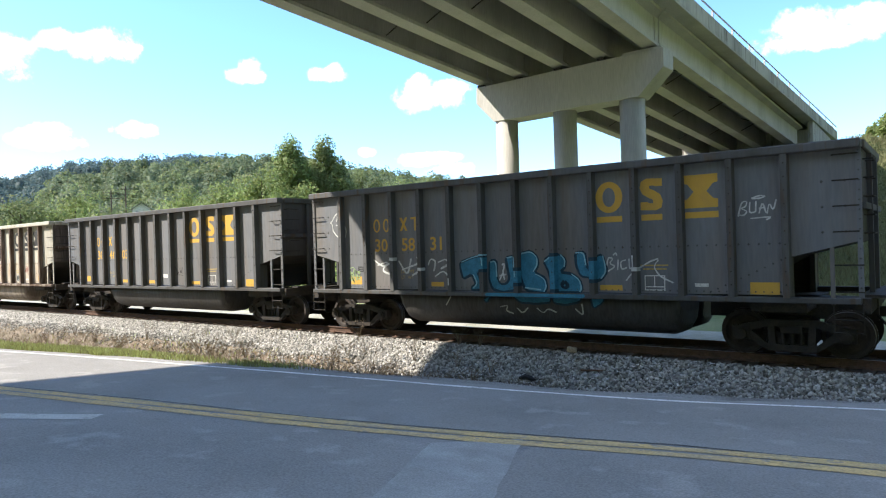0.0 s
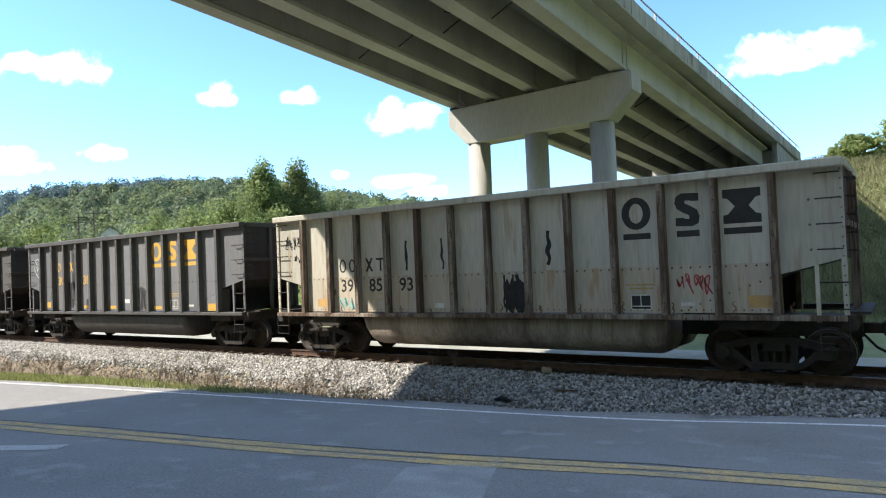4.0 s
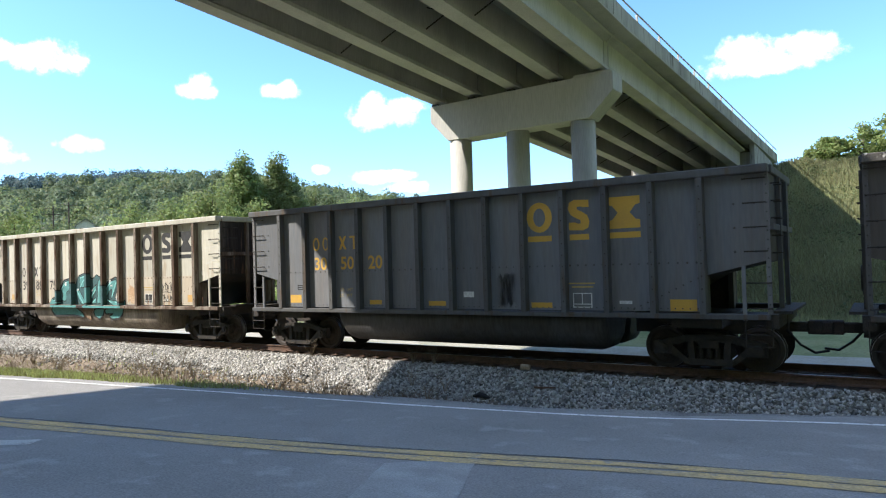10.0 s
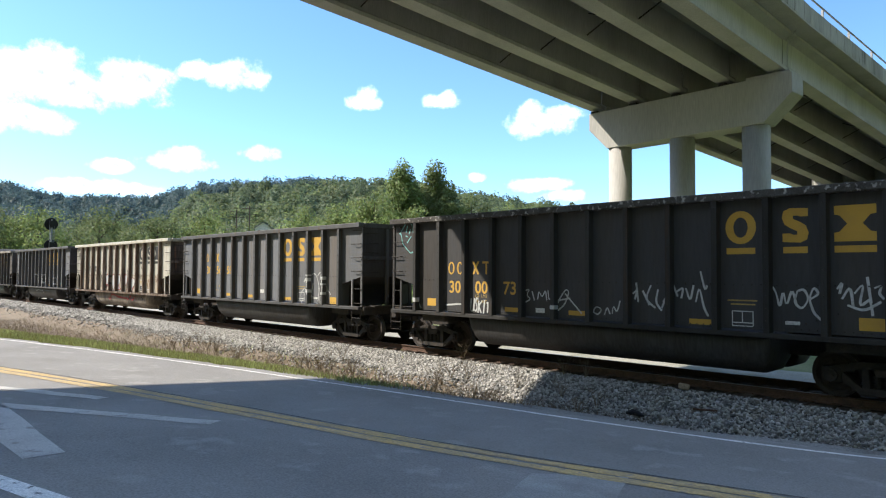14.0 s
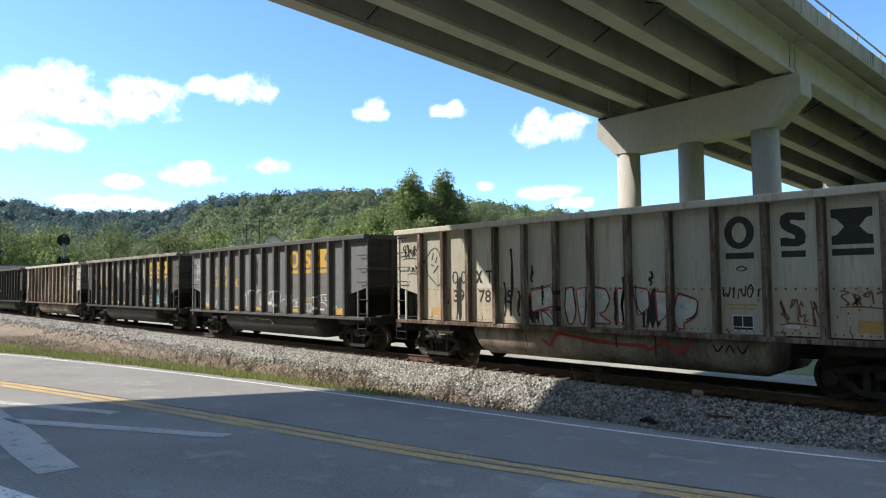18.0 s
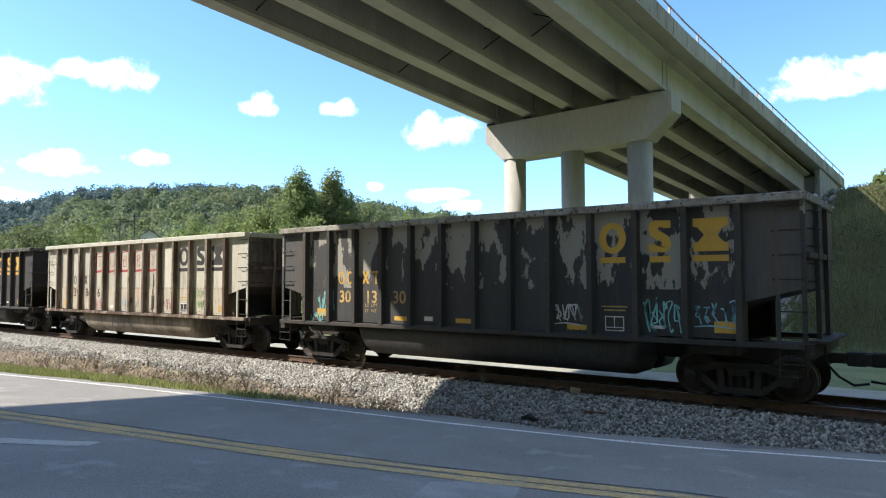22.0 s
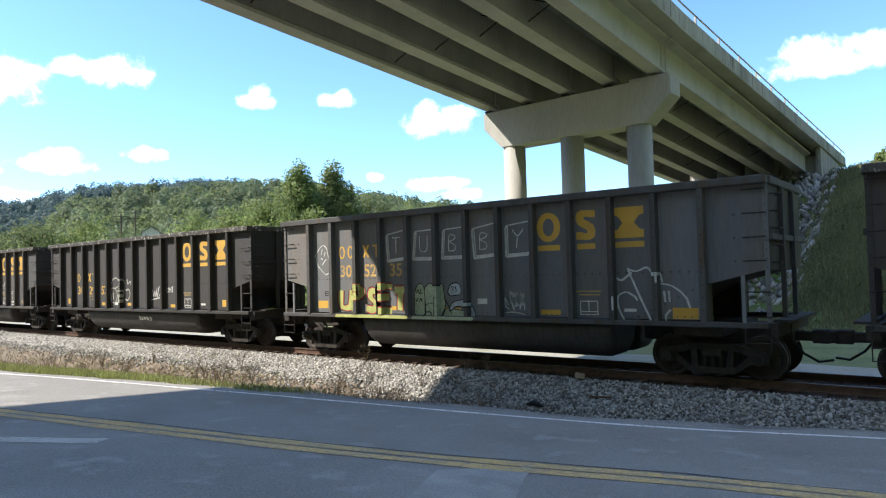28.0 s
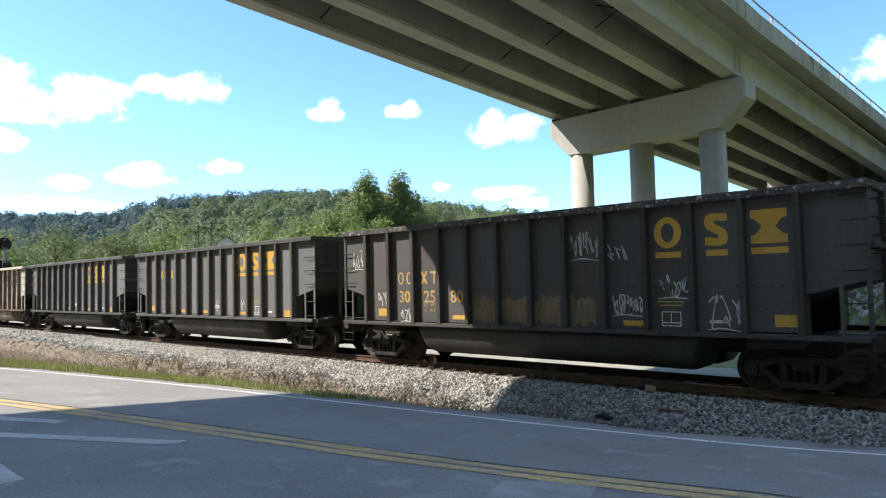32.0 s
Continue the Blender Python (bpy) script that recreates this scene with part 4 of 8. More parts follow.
    bm.faces.new(rings[0])
    bm.faces.new(rings[-1][::-1])
    bmesh.ops.recalc_face_normals(bm, faces=bm.faces[:])
    out["tub"] = bm_mesh("tub", bm, mat("tub_" + kind, *{"tan": ((0.33, 0.285, 0.235), 0.75)}.get(kind, ((0.055, 0.055, 0.058), 0.55)), second=(0.15, 0.12, 0.1) if kind == "tan" else (0.045, 0.04, 0.037), scale=1.2, fine=20, streak=True, spots=0.5, spec=0.35))
    for f in out["tub"].polygons:
        f.use_smooth = abs(f.normal.x) < 0.95
    bm = bmesh.new()
    box(bm, 4.2, HALF + 0.1, -0.35, 0.35, 0.72, SILL)
    box(bm, HALF - 0.15, HALF + 0.08, -SIDE, SIDE, 0.98, SILL + 0.1)
    box(bm, 5.3, 6.3, -SIDE + 0.1, SIDE - 0.1, 0.95, SILL)
    box(bm, HALF - 0.05, HALF + 0.3, -1.3, 1.3, SILL + 0.1, SILL + 0.15)
    out["end_sill"] = bm_mesh("end_sill", bm, M["dark_steel"])
    return out


def thin_bar(pts, r=0.014):
    bm = bmesh.new()
    tube(bm, pts, r, 5)
    return bm


def shared_meshes():
    out = {}
    HALF = 7.28
    # rungs, steps and grab irons at a car end, at x = 0
    y = -SIDE - 0.09
    out["rung"] = bm_mesh("rung", thin_bar(((-0.24, y + 0.03, 0), (0.24, y + 0.03, 0))), M["truck_steel"])
    out["step"] = bm_mesh("stirrup_step", thin_bar(((-0.24, y, SILL), (-0.24, y, 0.62), (0.24, y, 0.62), (0.24, y, SILL)), 0.016), M["truck_steel"])
    out["step_bar"] = bm_mesh("step_bar", thin_bar(((-0.24, y, 0.86), (0.24, y, 0.86)), 0.014), M["truck_steel"])
    out["grab"] = bm_mesh("grab_iron", thin_bar(((-0.22, -SIDE, 0), (-0.22, -SIDE - 0.09, 0), (0.2, -SIDE - 0.09, 0), (0.2, -SIDE, 0))), M["truck_steel"])
    out["end_grab"] = bm_mesh("grab_iron", thin_bar(((HALF, -1.5, 0), (HALF + 0.16, -1.5, 0), (HALF + 0.16, -1.05, 0), (HALF, -1.05, 0))), M["truck_steel"])
    bm = bmesh.new()
    box(bm, 7.1, 7.75, -0.1, 0.1, 0.78, 0.98)
    box(bm, 7.72, 8.06, -0.17, 0.13, 0.74, 1.02)
    box(bm, 7.98, 8.18, -0.2, -0.08, 0.76, 1.0)
    bmesh.ops.bevel(bm, geom=bm.edges[:], offset=0.02, segments=1, affect="EDGES")
    out["coupler"] = bm_mesh("coupler", bm, M["truck_steel"])
    bm = bmesh.new()
    tube(bm, [(7.35, -0.4, 0.85), (7.6, -0.42, 0.55), (7.85, -0.3, 0.38), (8.1, -0.2, 0.42)], 0.028, 6)
    out["hose"] = bm_mesh("brake_hose", bm, M["black_paint"])
    bm = bmesh.new()
    cyl(bm, (HALF + 0.1, -1.0, 1.85), (HALF + 0.14, -1.0, 1.85), 0.28, 14)
    box(bm, HALF, HALF + 0.12, -1.06, -0.94, 1.5, 2.1)
    out["brake_wheel"] = bm_mesh("brake_wheel", bm, M["truck_steel"])
    bm = bmesh.new()
    cyl(bm, (6.4, -0.9, 1.5), (6.95, -0.9, 1.5), 0.2, 14)
    box(bm, 6.1, 6.5, -0.4, 0.2, 1.25, 1.7)
    cyl(bm, (5.6, -0.6, 1.35), (6.9, -0.6, 1.35), 0.035, 6)
    out["brake_gear"] = bm_mesh("brake_gear", bm, M["dark_steel"])
    # truck: bolster with two open cast side frames, four bearings, springs and wheels
    bm = bmesh.new()
    y = -1.1
    prism(bm, [(-1.06, 0.46), (-0.98, 0.63), (-0.45, 0.76), (0.45, 0.76), (0.98, 0.63), (1.06, 0.46), (0.93, 0.48), (0.42, 0.62), (-0.42, 0.62), (-0.93, 0.48)], "y", y, y + 0.14)
    prism(bm, [(-0.44, 0.13), (0.44, 0.13), (0.48, 0.26), (-0.48, 0.26)], "y", y - 0.02, y + 0.16)
    for s in (-1, 1):
        prism(bm, [(s * 0.3, 0.13), (s * 0.46, 0.13), (s * 1.0, 0.52), (s * 0.82, 0.58)], "y", y, y + 0.14)
        prism(bm, [(s * 0.28, 0.2), (s * 0.42, 0.2), (s * 0.44, 0.72), (s * 0.32, 0.72)], "y", y - 0.01, y + 0.15)
        box(bm, s * 0.95 - 0.17, s * 0.95 + 0.17, y - 0.02, y + 0.16, 0.34, 0.62)
    out["side_frame"] = bm_mesh("side_frame", bm, M["truck_steel"])
    bm = bmesh.new()
    cyl(bm, (0, -1.2, 0.46), (0, -1.08, 0.46), 0.12, 12)
    cyl(bm, (0, -1.22, 0.46), (0, -1.2, 0.46), 0.06, 8)
    out["bearing"] = bm_mesh("bearing", bm, M["truck_steel"])
    bm = bmesh.new()
    box(bm, -0.2, 0.2, -1.14, 1.14, 0.5, 0.64)
    box(bm, -0.26, 0.26, -0.6, 0.6, 0.55, 0.78)
    # added block that makes the gap behind the springs dark
    box(bm, -0.32, 0.32, -0.96, 0.96, 0.19, 0.5)
    out["truck"] = bm_mesh("truck", bm, M["truck_steel"])
    bm = bmesh.new()
    pts = [(0.055 * math.cos(a * 0.9), -1.04 + 0.055 * math.sin(a * 0.9), 0.25 + 0.25 * a / 28) for a in range(29)]
    tube(bm, pts, 0.016, 4)
    cyl(bm, (0, -1.04, 0.25), (0, -1.04, 0.5), 0.04, 8)
    out["spring"] = bm_mesh("spring", bm, M["truck_steel"])
    bm = bmesh.new()
    cyl(bm, (0, -0.98, 0), (0, 0.98, 0), 0.085, 10)
    for s in (-1, 1):
        prof = [(0.66, 0.49), (0.69, 0.49), (0.7, 0.462), (0.8, 0.456), (0.8, 0.38), (0.765, 0.34), (0.755, 0.2), (0.8, 0.15), (0.8, 0.085)]
        rings = [[bm.verts.new((r * math.cos(2 * math.pi * k / 28), s * y, r * math.sin(2 * math.pi * k / 28))) for k in range(28)] for y, r in prof]
        back = [bm.verts.new((0.085 * math.cos(2 * math.pi * k / 28), s * 0.66, 0.085 * math.sin(2 * math.pi * k / 28))) for k in range(28)]
        rings = [back] + rings
        for a, b in zip(rings, rings[1:]):
            for k in range(28):
                bm.faces.new((a[k], a[(k + 1) % 28], b[(k + 1) % 28], b[k]))
    # rivet-like casting marks that turn with the wheel
    for k in range(3):
        a = 2 * math.pi * k / 3
        for s in (-1, 1):
            box(bm, 0.27 * math.cos(a) - 0.03, 0.27 * math.cos(a) + 0.03, s * 0.775 - 0.02, s * 0.775 + 0.02, 0.27 * math.sin(a) - 0.03, 0.27 * math.sin(a) + 0.03)
    bmesh.ops.recalc_face_normals(bm, faces=bm.faces[:])
    me = bm_mesh("wheelset", bm, M["wheel_rust"])
    me.materials.append(M["tread"])
    me.materials.append(M["wheel_face"])
    for f in me.polygons:
        rad = math.hypot(f.center.x, f.center.z)
        if rad > 0.42 and abs(f.normal.y) < 0.4:
            f.material_index = 1
        elif rad > 0.33 and abs(f.normal.y) > 0.7:
            f.material_index = 2
    out["wheelset"] = me
    return out


KIT = shared_meshes()
M["tan_lower"] = mat("tan_lower", (0.43, 0.395, 0.335), 0.8, spec=0.1, second=(0.43, 0.37, 0.3), scale=1.3, fine=18, bump=0.12, spread=0.12, streak=True, third=(0.38, 0.28, 0.19), spots=0.54, detail=9)
M["tan_end"] = mat("tan_end", (0.17, 0.135, 0.112), 0.85, spec=0.1, second=(0.035, 0.029, 0.027), scale=0.9, fine=20, bump=0.15, streak=True, spots=0.44, third=(0.16, 0.09, 0.06), detail=9)
BODY = {k: car_meshes(k) for k in PAINT}


def disc(cx, cz, rx, rz, n=20):
    return [(cx + rx * math.cos(2 * math.pi * i / n), cz + rz * math.sin(2 * math.pi * i / n)) for i in range(n)]


def ring_mesh(cx, cz, rx, rz, w):
    bm = bmesh.new()
    n = 24
    lo = [bm.verts.new((x, 0, z)) for x, z in disc(cx, cz, rx, rz, n)]
    hi = [bm.verts.new((x, 0, z)) for x, z in disc(cx, cz, rx - w, rz - w * 0.8, n)]
    for i in range(n):
        bm.faces.new((lo[i], lo[(i + 1) % n], hi[(i + 1) % n], hi[i]))
    return bm


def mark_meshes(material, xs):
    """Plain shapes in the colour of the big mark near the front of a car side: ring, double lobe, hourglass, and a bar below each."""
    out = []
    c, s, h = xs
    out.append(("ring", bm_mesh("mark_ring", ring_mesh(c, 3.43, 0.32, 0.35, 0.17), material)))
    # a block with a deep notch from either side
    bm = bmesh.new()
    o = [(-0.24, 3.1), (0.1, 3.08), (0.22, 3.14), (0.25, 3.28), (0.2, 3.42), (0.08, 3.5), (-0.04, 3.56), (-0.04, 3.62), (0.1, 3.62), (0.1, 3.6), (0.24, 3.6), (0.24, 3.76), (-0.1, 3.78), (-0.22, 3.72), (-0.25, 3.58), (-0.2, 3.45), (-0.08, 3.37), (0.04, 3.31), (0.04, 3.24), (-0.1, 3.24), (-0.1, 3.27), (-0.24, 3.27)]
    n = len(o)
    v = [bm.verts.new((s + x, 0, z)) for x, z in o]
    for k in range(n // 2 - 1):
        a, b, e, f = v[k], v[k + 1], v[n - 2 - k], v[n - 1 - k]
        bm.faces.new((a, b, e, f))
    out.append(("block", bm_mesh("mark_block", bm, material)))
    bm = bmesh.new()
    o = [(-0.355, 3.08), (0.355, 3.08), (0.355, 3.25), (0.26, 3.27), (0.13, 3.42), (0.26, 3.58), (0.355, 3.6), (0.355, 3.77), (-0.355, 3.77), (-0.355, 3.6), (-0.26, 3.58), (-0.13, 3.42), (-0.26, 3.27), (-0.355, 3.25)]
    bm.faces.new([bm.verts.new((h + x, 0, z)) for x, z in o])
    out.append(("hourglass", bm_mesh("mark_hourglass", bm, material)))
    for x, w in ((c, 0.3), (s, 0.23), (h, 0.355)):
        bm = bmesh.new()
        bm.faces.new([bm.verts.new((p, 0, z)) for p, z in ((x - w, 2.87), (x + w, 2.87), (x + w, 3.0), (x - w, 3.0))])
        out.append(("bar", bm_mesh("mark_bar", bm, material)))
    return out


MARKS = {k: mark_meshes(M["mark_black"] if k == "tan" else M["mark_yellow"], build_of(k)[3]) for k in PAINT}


def rect(name, x0, x1, z0, z1, material):
    bm = bmesh.new()
    bm.faces.new([bm.verts.new((x, 0, z)) for x, z in ((x0, z0), (x1, z0), (x1, z1), (x0, z1))])
    return bm_mesh(name, bm, material)


def frame_mesh(name, x0, x1, z0, z1, w, material, bars=()):
    bm = bmesh.new()
    for a, b, c, d in ((x0, x1, z0, z0 + w), (x0, x1, z1 - w, z1), (x0, x0 + w, z0 + w, z1 - w), (x1 - w, x1, z0 + w, z1 - w), *bars):
        bm.faces.new([bm.verts.new(p) for p in ((a, 0, c), (b, 0, c), (b, 0, d), (a, 0, d))])
    return bm_mesh(name, bm, material)


def text_mesh(words, size, material, bold=0.0):
    cu = bpy.data.curves.new("lettering", "FONT")
    cu.body, cu.size, cu.align_x, cu.align_y = words, size, "LEFT", "BOTTOM_BASELINE"
    cu.offset = bold
    cu.resolution_u = 3
    ob = new("lettering", cu)
    me = bpy.data.meshes.new_from_object(ob.evaluated_get(bpy.context.evaluated_depsgraph_get()))
    bpy.data.objects.remove(ob)
    bpy.data.curves.remove(cu)
    me.materials.clear()
    me.materials.append(material)
    return me


GLYPH = {}


def digits(words, size, material, bold=0.008):
    key = (words, size, material.name)
    if key not in GLYPH:
        GLYPH[key] = text_mesh(words, size, material, bold)
    return GLYPH[key]


Y_MARK = -SIDE - 0.004


def stripe_meshes(kind):
    longer = kind != "grey"
    places = ((5.9, 6.4, 1.4, 1.64), (2.57, 3.07, 1.34, 1.46), (-0.66, -0.16, 1.38, 1.5), (-2.8, -2.26, 1.38, 1.5), (-5.96, -5.49, 1.43, 1.66)) if longer else ((5.32, 5.86, 1.3, 1.54), (2.13, 2.66, 1.34, 1.46), (-0.77, -0.25, 1.36, 1.48), (-2.72, -2.3, 1.38, 1.5), (-5.72, -5.28, 1.41, 1.64))
    return [rect("reflector_stripe", a, b, c, d, M["mark_yellow"]) for a, b, c, d in places]


def plate_meshes(kind):
    o = 0.35 if kind != "grey" else 0.0
    return [frame_mesh("data_panel", 3.17 + o, 3.62 + o, 1.35, 1.68, 0.022, M["plate_white"], ((3.38 + o, 3.4 + o, 1.44, 1.66), (3.2 + o, 3.6 + o, 1.42, 1.44))),
            rect("white_plate", -1.72, -1.42, 1.4, 1.52, M["plate_white"]) if o else rect("white_plate", 0.28, 0.58, 1.58, 1.72, M["plate_white"]), rect("tag_plate", 4.24 + o, 4.52 + o, 1.44, 1.51, M["plate_white"]),
            frame_mesh("small_stencil", -5.42, -5.2, 1.78, 1.93, 0.03, M["mark_black"], ((-5.4, -5.22, 1.84, 1.87),)),
                        rect("stencil_mark", 3.08 + o, 3.7 + o, 1.88, 1.91, M["mark_dim"]), rect("stencil_mark", 3.15 + o, 3.66 + o, 1.8, 1.83, M["mark_dim"])]


DATA_PLATE = rect("data_plate", 3.52, 3.97, 1.35, 1.68, M["mark_black"])
REFLECT, PLATES = {k: stripe_meshes(k) for k in PAINT}, {k: plate_meshes(k) for k in PAINT}
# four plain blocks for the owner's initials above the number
INITIAL = {}
for key, ma in (("yellow", M["mark_yellow"]), ("dim", M["mark_dim"]), ("black", M["mark_black"])):
    INITIAL[key] = [bm_mesh("initial_ring", ring_mesh(-4.56, 3.16, 0.13, 0.19, 0.055), ma), bm_mesh("initial_ring", ring_mesh(-4.2, 3.16, 0.12, 0.19, 0.055), ma)]
    b = bmesh.new()
    for q in ([(-3.7, 2.98), (-3.62, 2.98), (-3.42, 3.35), (-3.5, 3.35)], [(-3.5, 2.98), (-3.42, 2.98), (-3.62, 3.35), (-3.7, 3.35)]):
        b.faces.new([b.verts.new((x, 0 if q[0][0] == -3.7 else -0.0015, z)) for x, z in q])
    INITIAL[key].append(bm_mesh("initial_cross", b, ma))
    b = bmesh.new()
    for x0, x1, z0, z1 in ((-3.3, -3.0, 3.29, 3.35), (-3.18, -3.12, 2.98, 3.288)):
        b.faces.new([b.verts.new(p) for p in ((x0, 0, z0), (x1, 0, z0), (x1, 0, z1), (x0, 0, z1))])
    INITIAL[key].append(bm_mesh("initial_bar", b, ma))

LABELS = {"grey": "blue-grey steel coal gondola with yellow marks", "black": "sooty black steel coal gondola with yellow marks", "tan": "rust-streaked tan steel coal gondola with black marks", "peeling": "black coal gondola with large patches of peeled paint"}


def coal_car(kind, marks):
    """One car with all its parts, standing on the rail tops at the origin."""
    body = BODY[kind]
    HALF, step, bogie, _, low = build_of(kind)
    ex = HALF - 7.28
    car = empty("coal_car")
    for x in [step * (i - 5.5) for i in range(12)]:
        put("side_panel", body["panel"], car, pose(x, 0, 0))
    put("end_panel", body["end_front"], car)
    put("end_panel", body["end_rear"], car)
    for x in [step * (i - 6) for i in range(13)]:
        put("rib", body["rib"], car, pose(x, 0, 0))
    put("top_chord", body["chord"], car)
    put("side_sill", body["sill"], car)
    put("far_side_wall", body["far_side"], car)
    put("tub", body["tub"], car, label="rounded steel tub slung between the trucks")
    for s in (0, 180):
        put("end_wall", body["end_wall"], car, pose(0, 0, 0, 0, 0, s))
        put("end_rail", body["end_rail"], car, pose(0, 0, 0, 0, 0, s))
        put("slope_sheet", body["slope_sheet"], car, pose(0, 0, 0, 0, 0, s))
        for u in (-0.55, 0.55):
            put("end_post", body["end_post"], car, pose(0, u, 0, 0, 0, s))
        for u in (-SIDE + 0.17, SIDE - 0.17):
            put("bolster_post", body["bolster_post"], car, pose(0, u, 0, 0, 0, s))
        put("end_sill", body["end_sill"], car, pose(0, 0, 0, 0, 0, s))
        side = 1 if s == 0 else -1
        put("coupler", KIT["coupler"], car, pose(side * ex, 0, 0, 0, 0, s))
        put("brake_hose", KIT["hose"], car, pose(side * ex, 0, 0, 0, 0, s))
        put("top_chord", body["chord_end"], car, pose(HALF - 0.06 if s == 0 else -HALF + 0.06, 0, 0))
        for i in range(5):
            put("grab_iron", KIT["end_grab"], car, pose(side * ex, 0, 2.45 + i * 0.34, 0, 0, s))
    put("brake_gear", KIT["brake_gear"], car, pose(-ex, 0, 0, 0, 0, 180))
    put("brake_wheel", KIT["brake_wheel"], car, pose(-ex, 0, 0, 0, 0, 180))
    for x in (7.02 + ex, -7.02 - ex):
        lad = put("ladder", body["ladder"], car, pose(x, 0, 0, 0, 0, 0) if x > 0 else pose(x + 0.49, 0, 0))
        for i in range(2):
            put("rung", KIT["rung"], lad, pose(0.02 if x > 0 else -0.47, 0, 1.37 + i * 0.5))
        put("corner_post", body["corner"], car, pose(0, 0, 0) if x > 0 else pose(0.112 - 2 * HALF, 0, 0))
        if x > 0:
            tagged(put("rivet_row", body["slope_rivets"], car), kind="stuff")
        st = put("stirrup_step", KIT["step"], car, pose(x, 0, 0))
        put("step_bar", KIT["step_bar"], st)
        for i in range(4):
            put("grab_iron", KIT["grab"], car, pose(x, 0, 2.49 + i * 0.475))
    for x in (-bogie, bogie + 0.03):
        tr = put("truck", KIT["truck"], car, pose(x, 0, 0), "cast steel four-wheel truck")
        put("side_frame", KIT["side_frame"], tr)
        put("side_frame", KIT["side_frame"], tr, pose(0, 0, 0, 0, 0, 180))
        for u in (-0.17, 0.0, 0.17):
            put("spring", KIT["spring"], tr, pose(u, 0, 0))
        for w in (-0.95, 0.95):
            ws = put("wheelset", KIT["wheelset"], tr, pose(w, 0, 0.458))
            put("bearing", KIT["bearing"], tr, pose(w, 0, 0))
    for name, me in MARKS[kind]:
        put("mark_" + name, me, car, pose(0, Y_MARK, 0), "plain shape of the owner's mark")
    for me in INITIAL[marks]:
        put("initial_shape", me, car, pose(-0.08 - low * 0.54, Y_MARK, -0.07 - low))
    if kind != "tan":
        for me in REFLECT[kind]:
            put("reflector_stripe", me, car, pose(0, Y_MARK, 0), "yellow reflective stripe")
    else:
        for me in REFLECT[kind][::4]:
            ob = put("reflector_stripe", me, car, pose(0, Y_MARK, 0), "dirty orange reflective stripe")
            ob.material_slots[0].link = "OBJECT"
            ob.material_slots[0].material = M["mark_worn"]
    for words, x, z in (("LD", 0, 1.74), ("LMT", 0.24, 1.74), ("LT", 0, 1.58), ("WT", 0.24, 1.58)):
        put("load_stencil", digits(words, 0.13, M["mark_dim"], 0.0), car, pose(-3.78 - low * 0.3 + x, Y_MARK - 0.001, z, 90, 0, 0), "small painted load lettering")
    if kind == "tan":
        put("data_plate", DATA_PLATE, car, pose(0, Y_MARK + 0.0008, 0), "black data plate with a white border")
    for me in PLATES[kind]:
        put(me.name.split(".")[0], me, car, pose(0, Y_MARK, 0))
    return tagged(car, LABELS[kind], "freight car", group="coal train")


# paint, marks, number in its three groups
CARS = [("grey", "yellow", ""), ("grey", "yellow", "30 58 31"), ("grey", "yellow", "30 46 03"), ("tan", "black", "39 85 93"), ("grey", "yellow", "30    38"), ("black", "yellow", "30 24 47"), ("grey", "yellow", "30 50 20"),
        ("tan", "black", "39 88 75"), ("black", "yellow", "30 00 73"), ("grey", "yellow", "30 56 58"), ("tan", "black", "39 78  5"), ("grey", "yellow", "30 41 43"), ("peeling", "yellow", "30 13 30"),
        ("tan", "black", "39 86 6"), ("black", "yellow", "30 23 6"), ("grey", "yellow", "30 52 35"), ("black", "yellow", "30 29 57"), ("black", "yellow", "30 25 80"),
        ("grey", "yellow", ""), ("grey", "yellow", ""), ("tan", "black", ""), ("grey", "yellow", ""), ("black", "yellow", ""), ("grey", "yellow", "")]
# centre of each car along the track at the start
CENTRE = [7.49, -8.59, -24.6, -41.05, -57.51, -74.09, -90.53, -106.96, -123.88, -140.41, -156.93, -173.46, -190.0, -207.02, -224.0, -240.53, -257.16, -274.11, -290.64, -306.72, -323.25, -339.78, -356.31, -372.84]
SPEED = 8.198
# how far the train runs ahead of that even pace: it slackens a little, then picks up
AHEAD = [(0, 0), (1, -0.07), (2, -0.17), (3.5, -0.34), (5.5, -0.47), (7, -0.6), (8, -0.67), (9, -0.65), (10, -0.58), (11, -0.52), (12, -0.5), (14, -0.54), (17, -0.55), (20, -0.51), (21, -0.45), (22, -0.33), (23, -0.19), (24, -0.03), (26, 0.33), (28, 0.67), (29, 0.82), (30, 1.0), (31, 1.19), (32, 1.38)]


def run(t):
    """Distance that the train has rolled by t."""
    return SPEED * t + float(np.interp(t, [p for p, _ in AHEAD], [q for _, q in AHEAD]))


TRAIN = []
TEMPLATE = {}
for i, (kind, marks, number) in enumerate(CARS):
    if kind not in TEMPLATE:
        TEMPLATE[kind] = car = coal_car(kind, marks)
    else:
        car = copy_thing(TEMPLATE[kind], pose(0, 0, 0))
    TRAIN.append(car)
for i, (kind, marks, number) in enumerate(CARS):
    car = TRAIN[i]
    car.matrix_basis = pose(CENTRE[i], TRACK_Y, RAIL_Z)
    ma = M["mark_black"] if marks == "black" else M["mark_yellow"]
    for j in range(3):
        q = number[3 * j:3 * j + 2].strip()
        if q:
            put("car_number", digits(q, 0.5, ma), car, pose(-4.74 - build_of(kind)[4] * 0.54 + j * build_of(kind)[1], Y_MARK, 2.36 - build_of(kind)[4], 90, 0, 0), "painted digits of the car number")
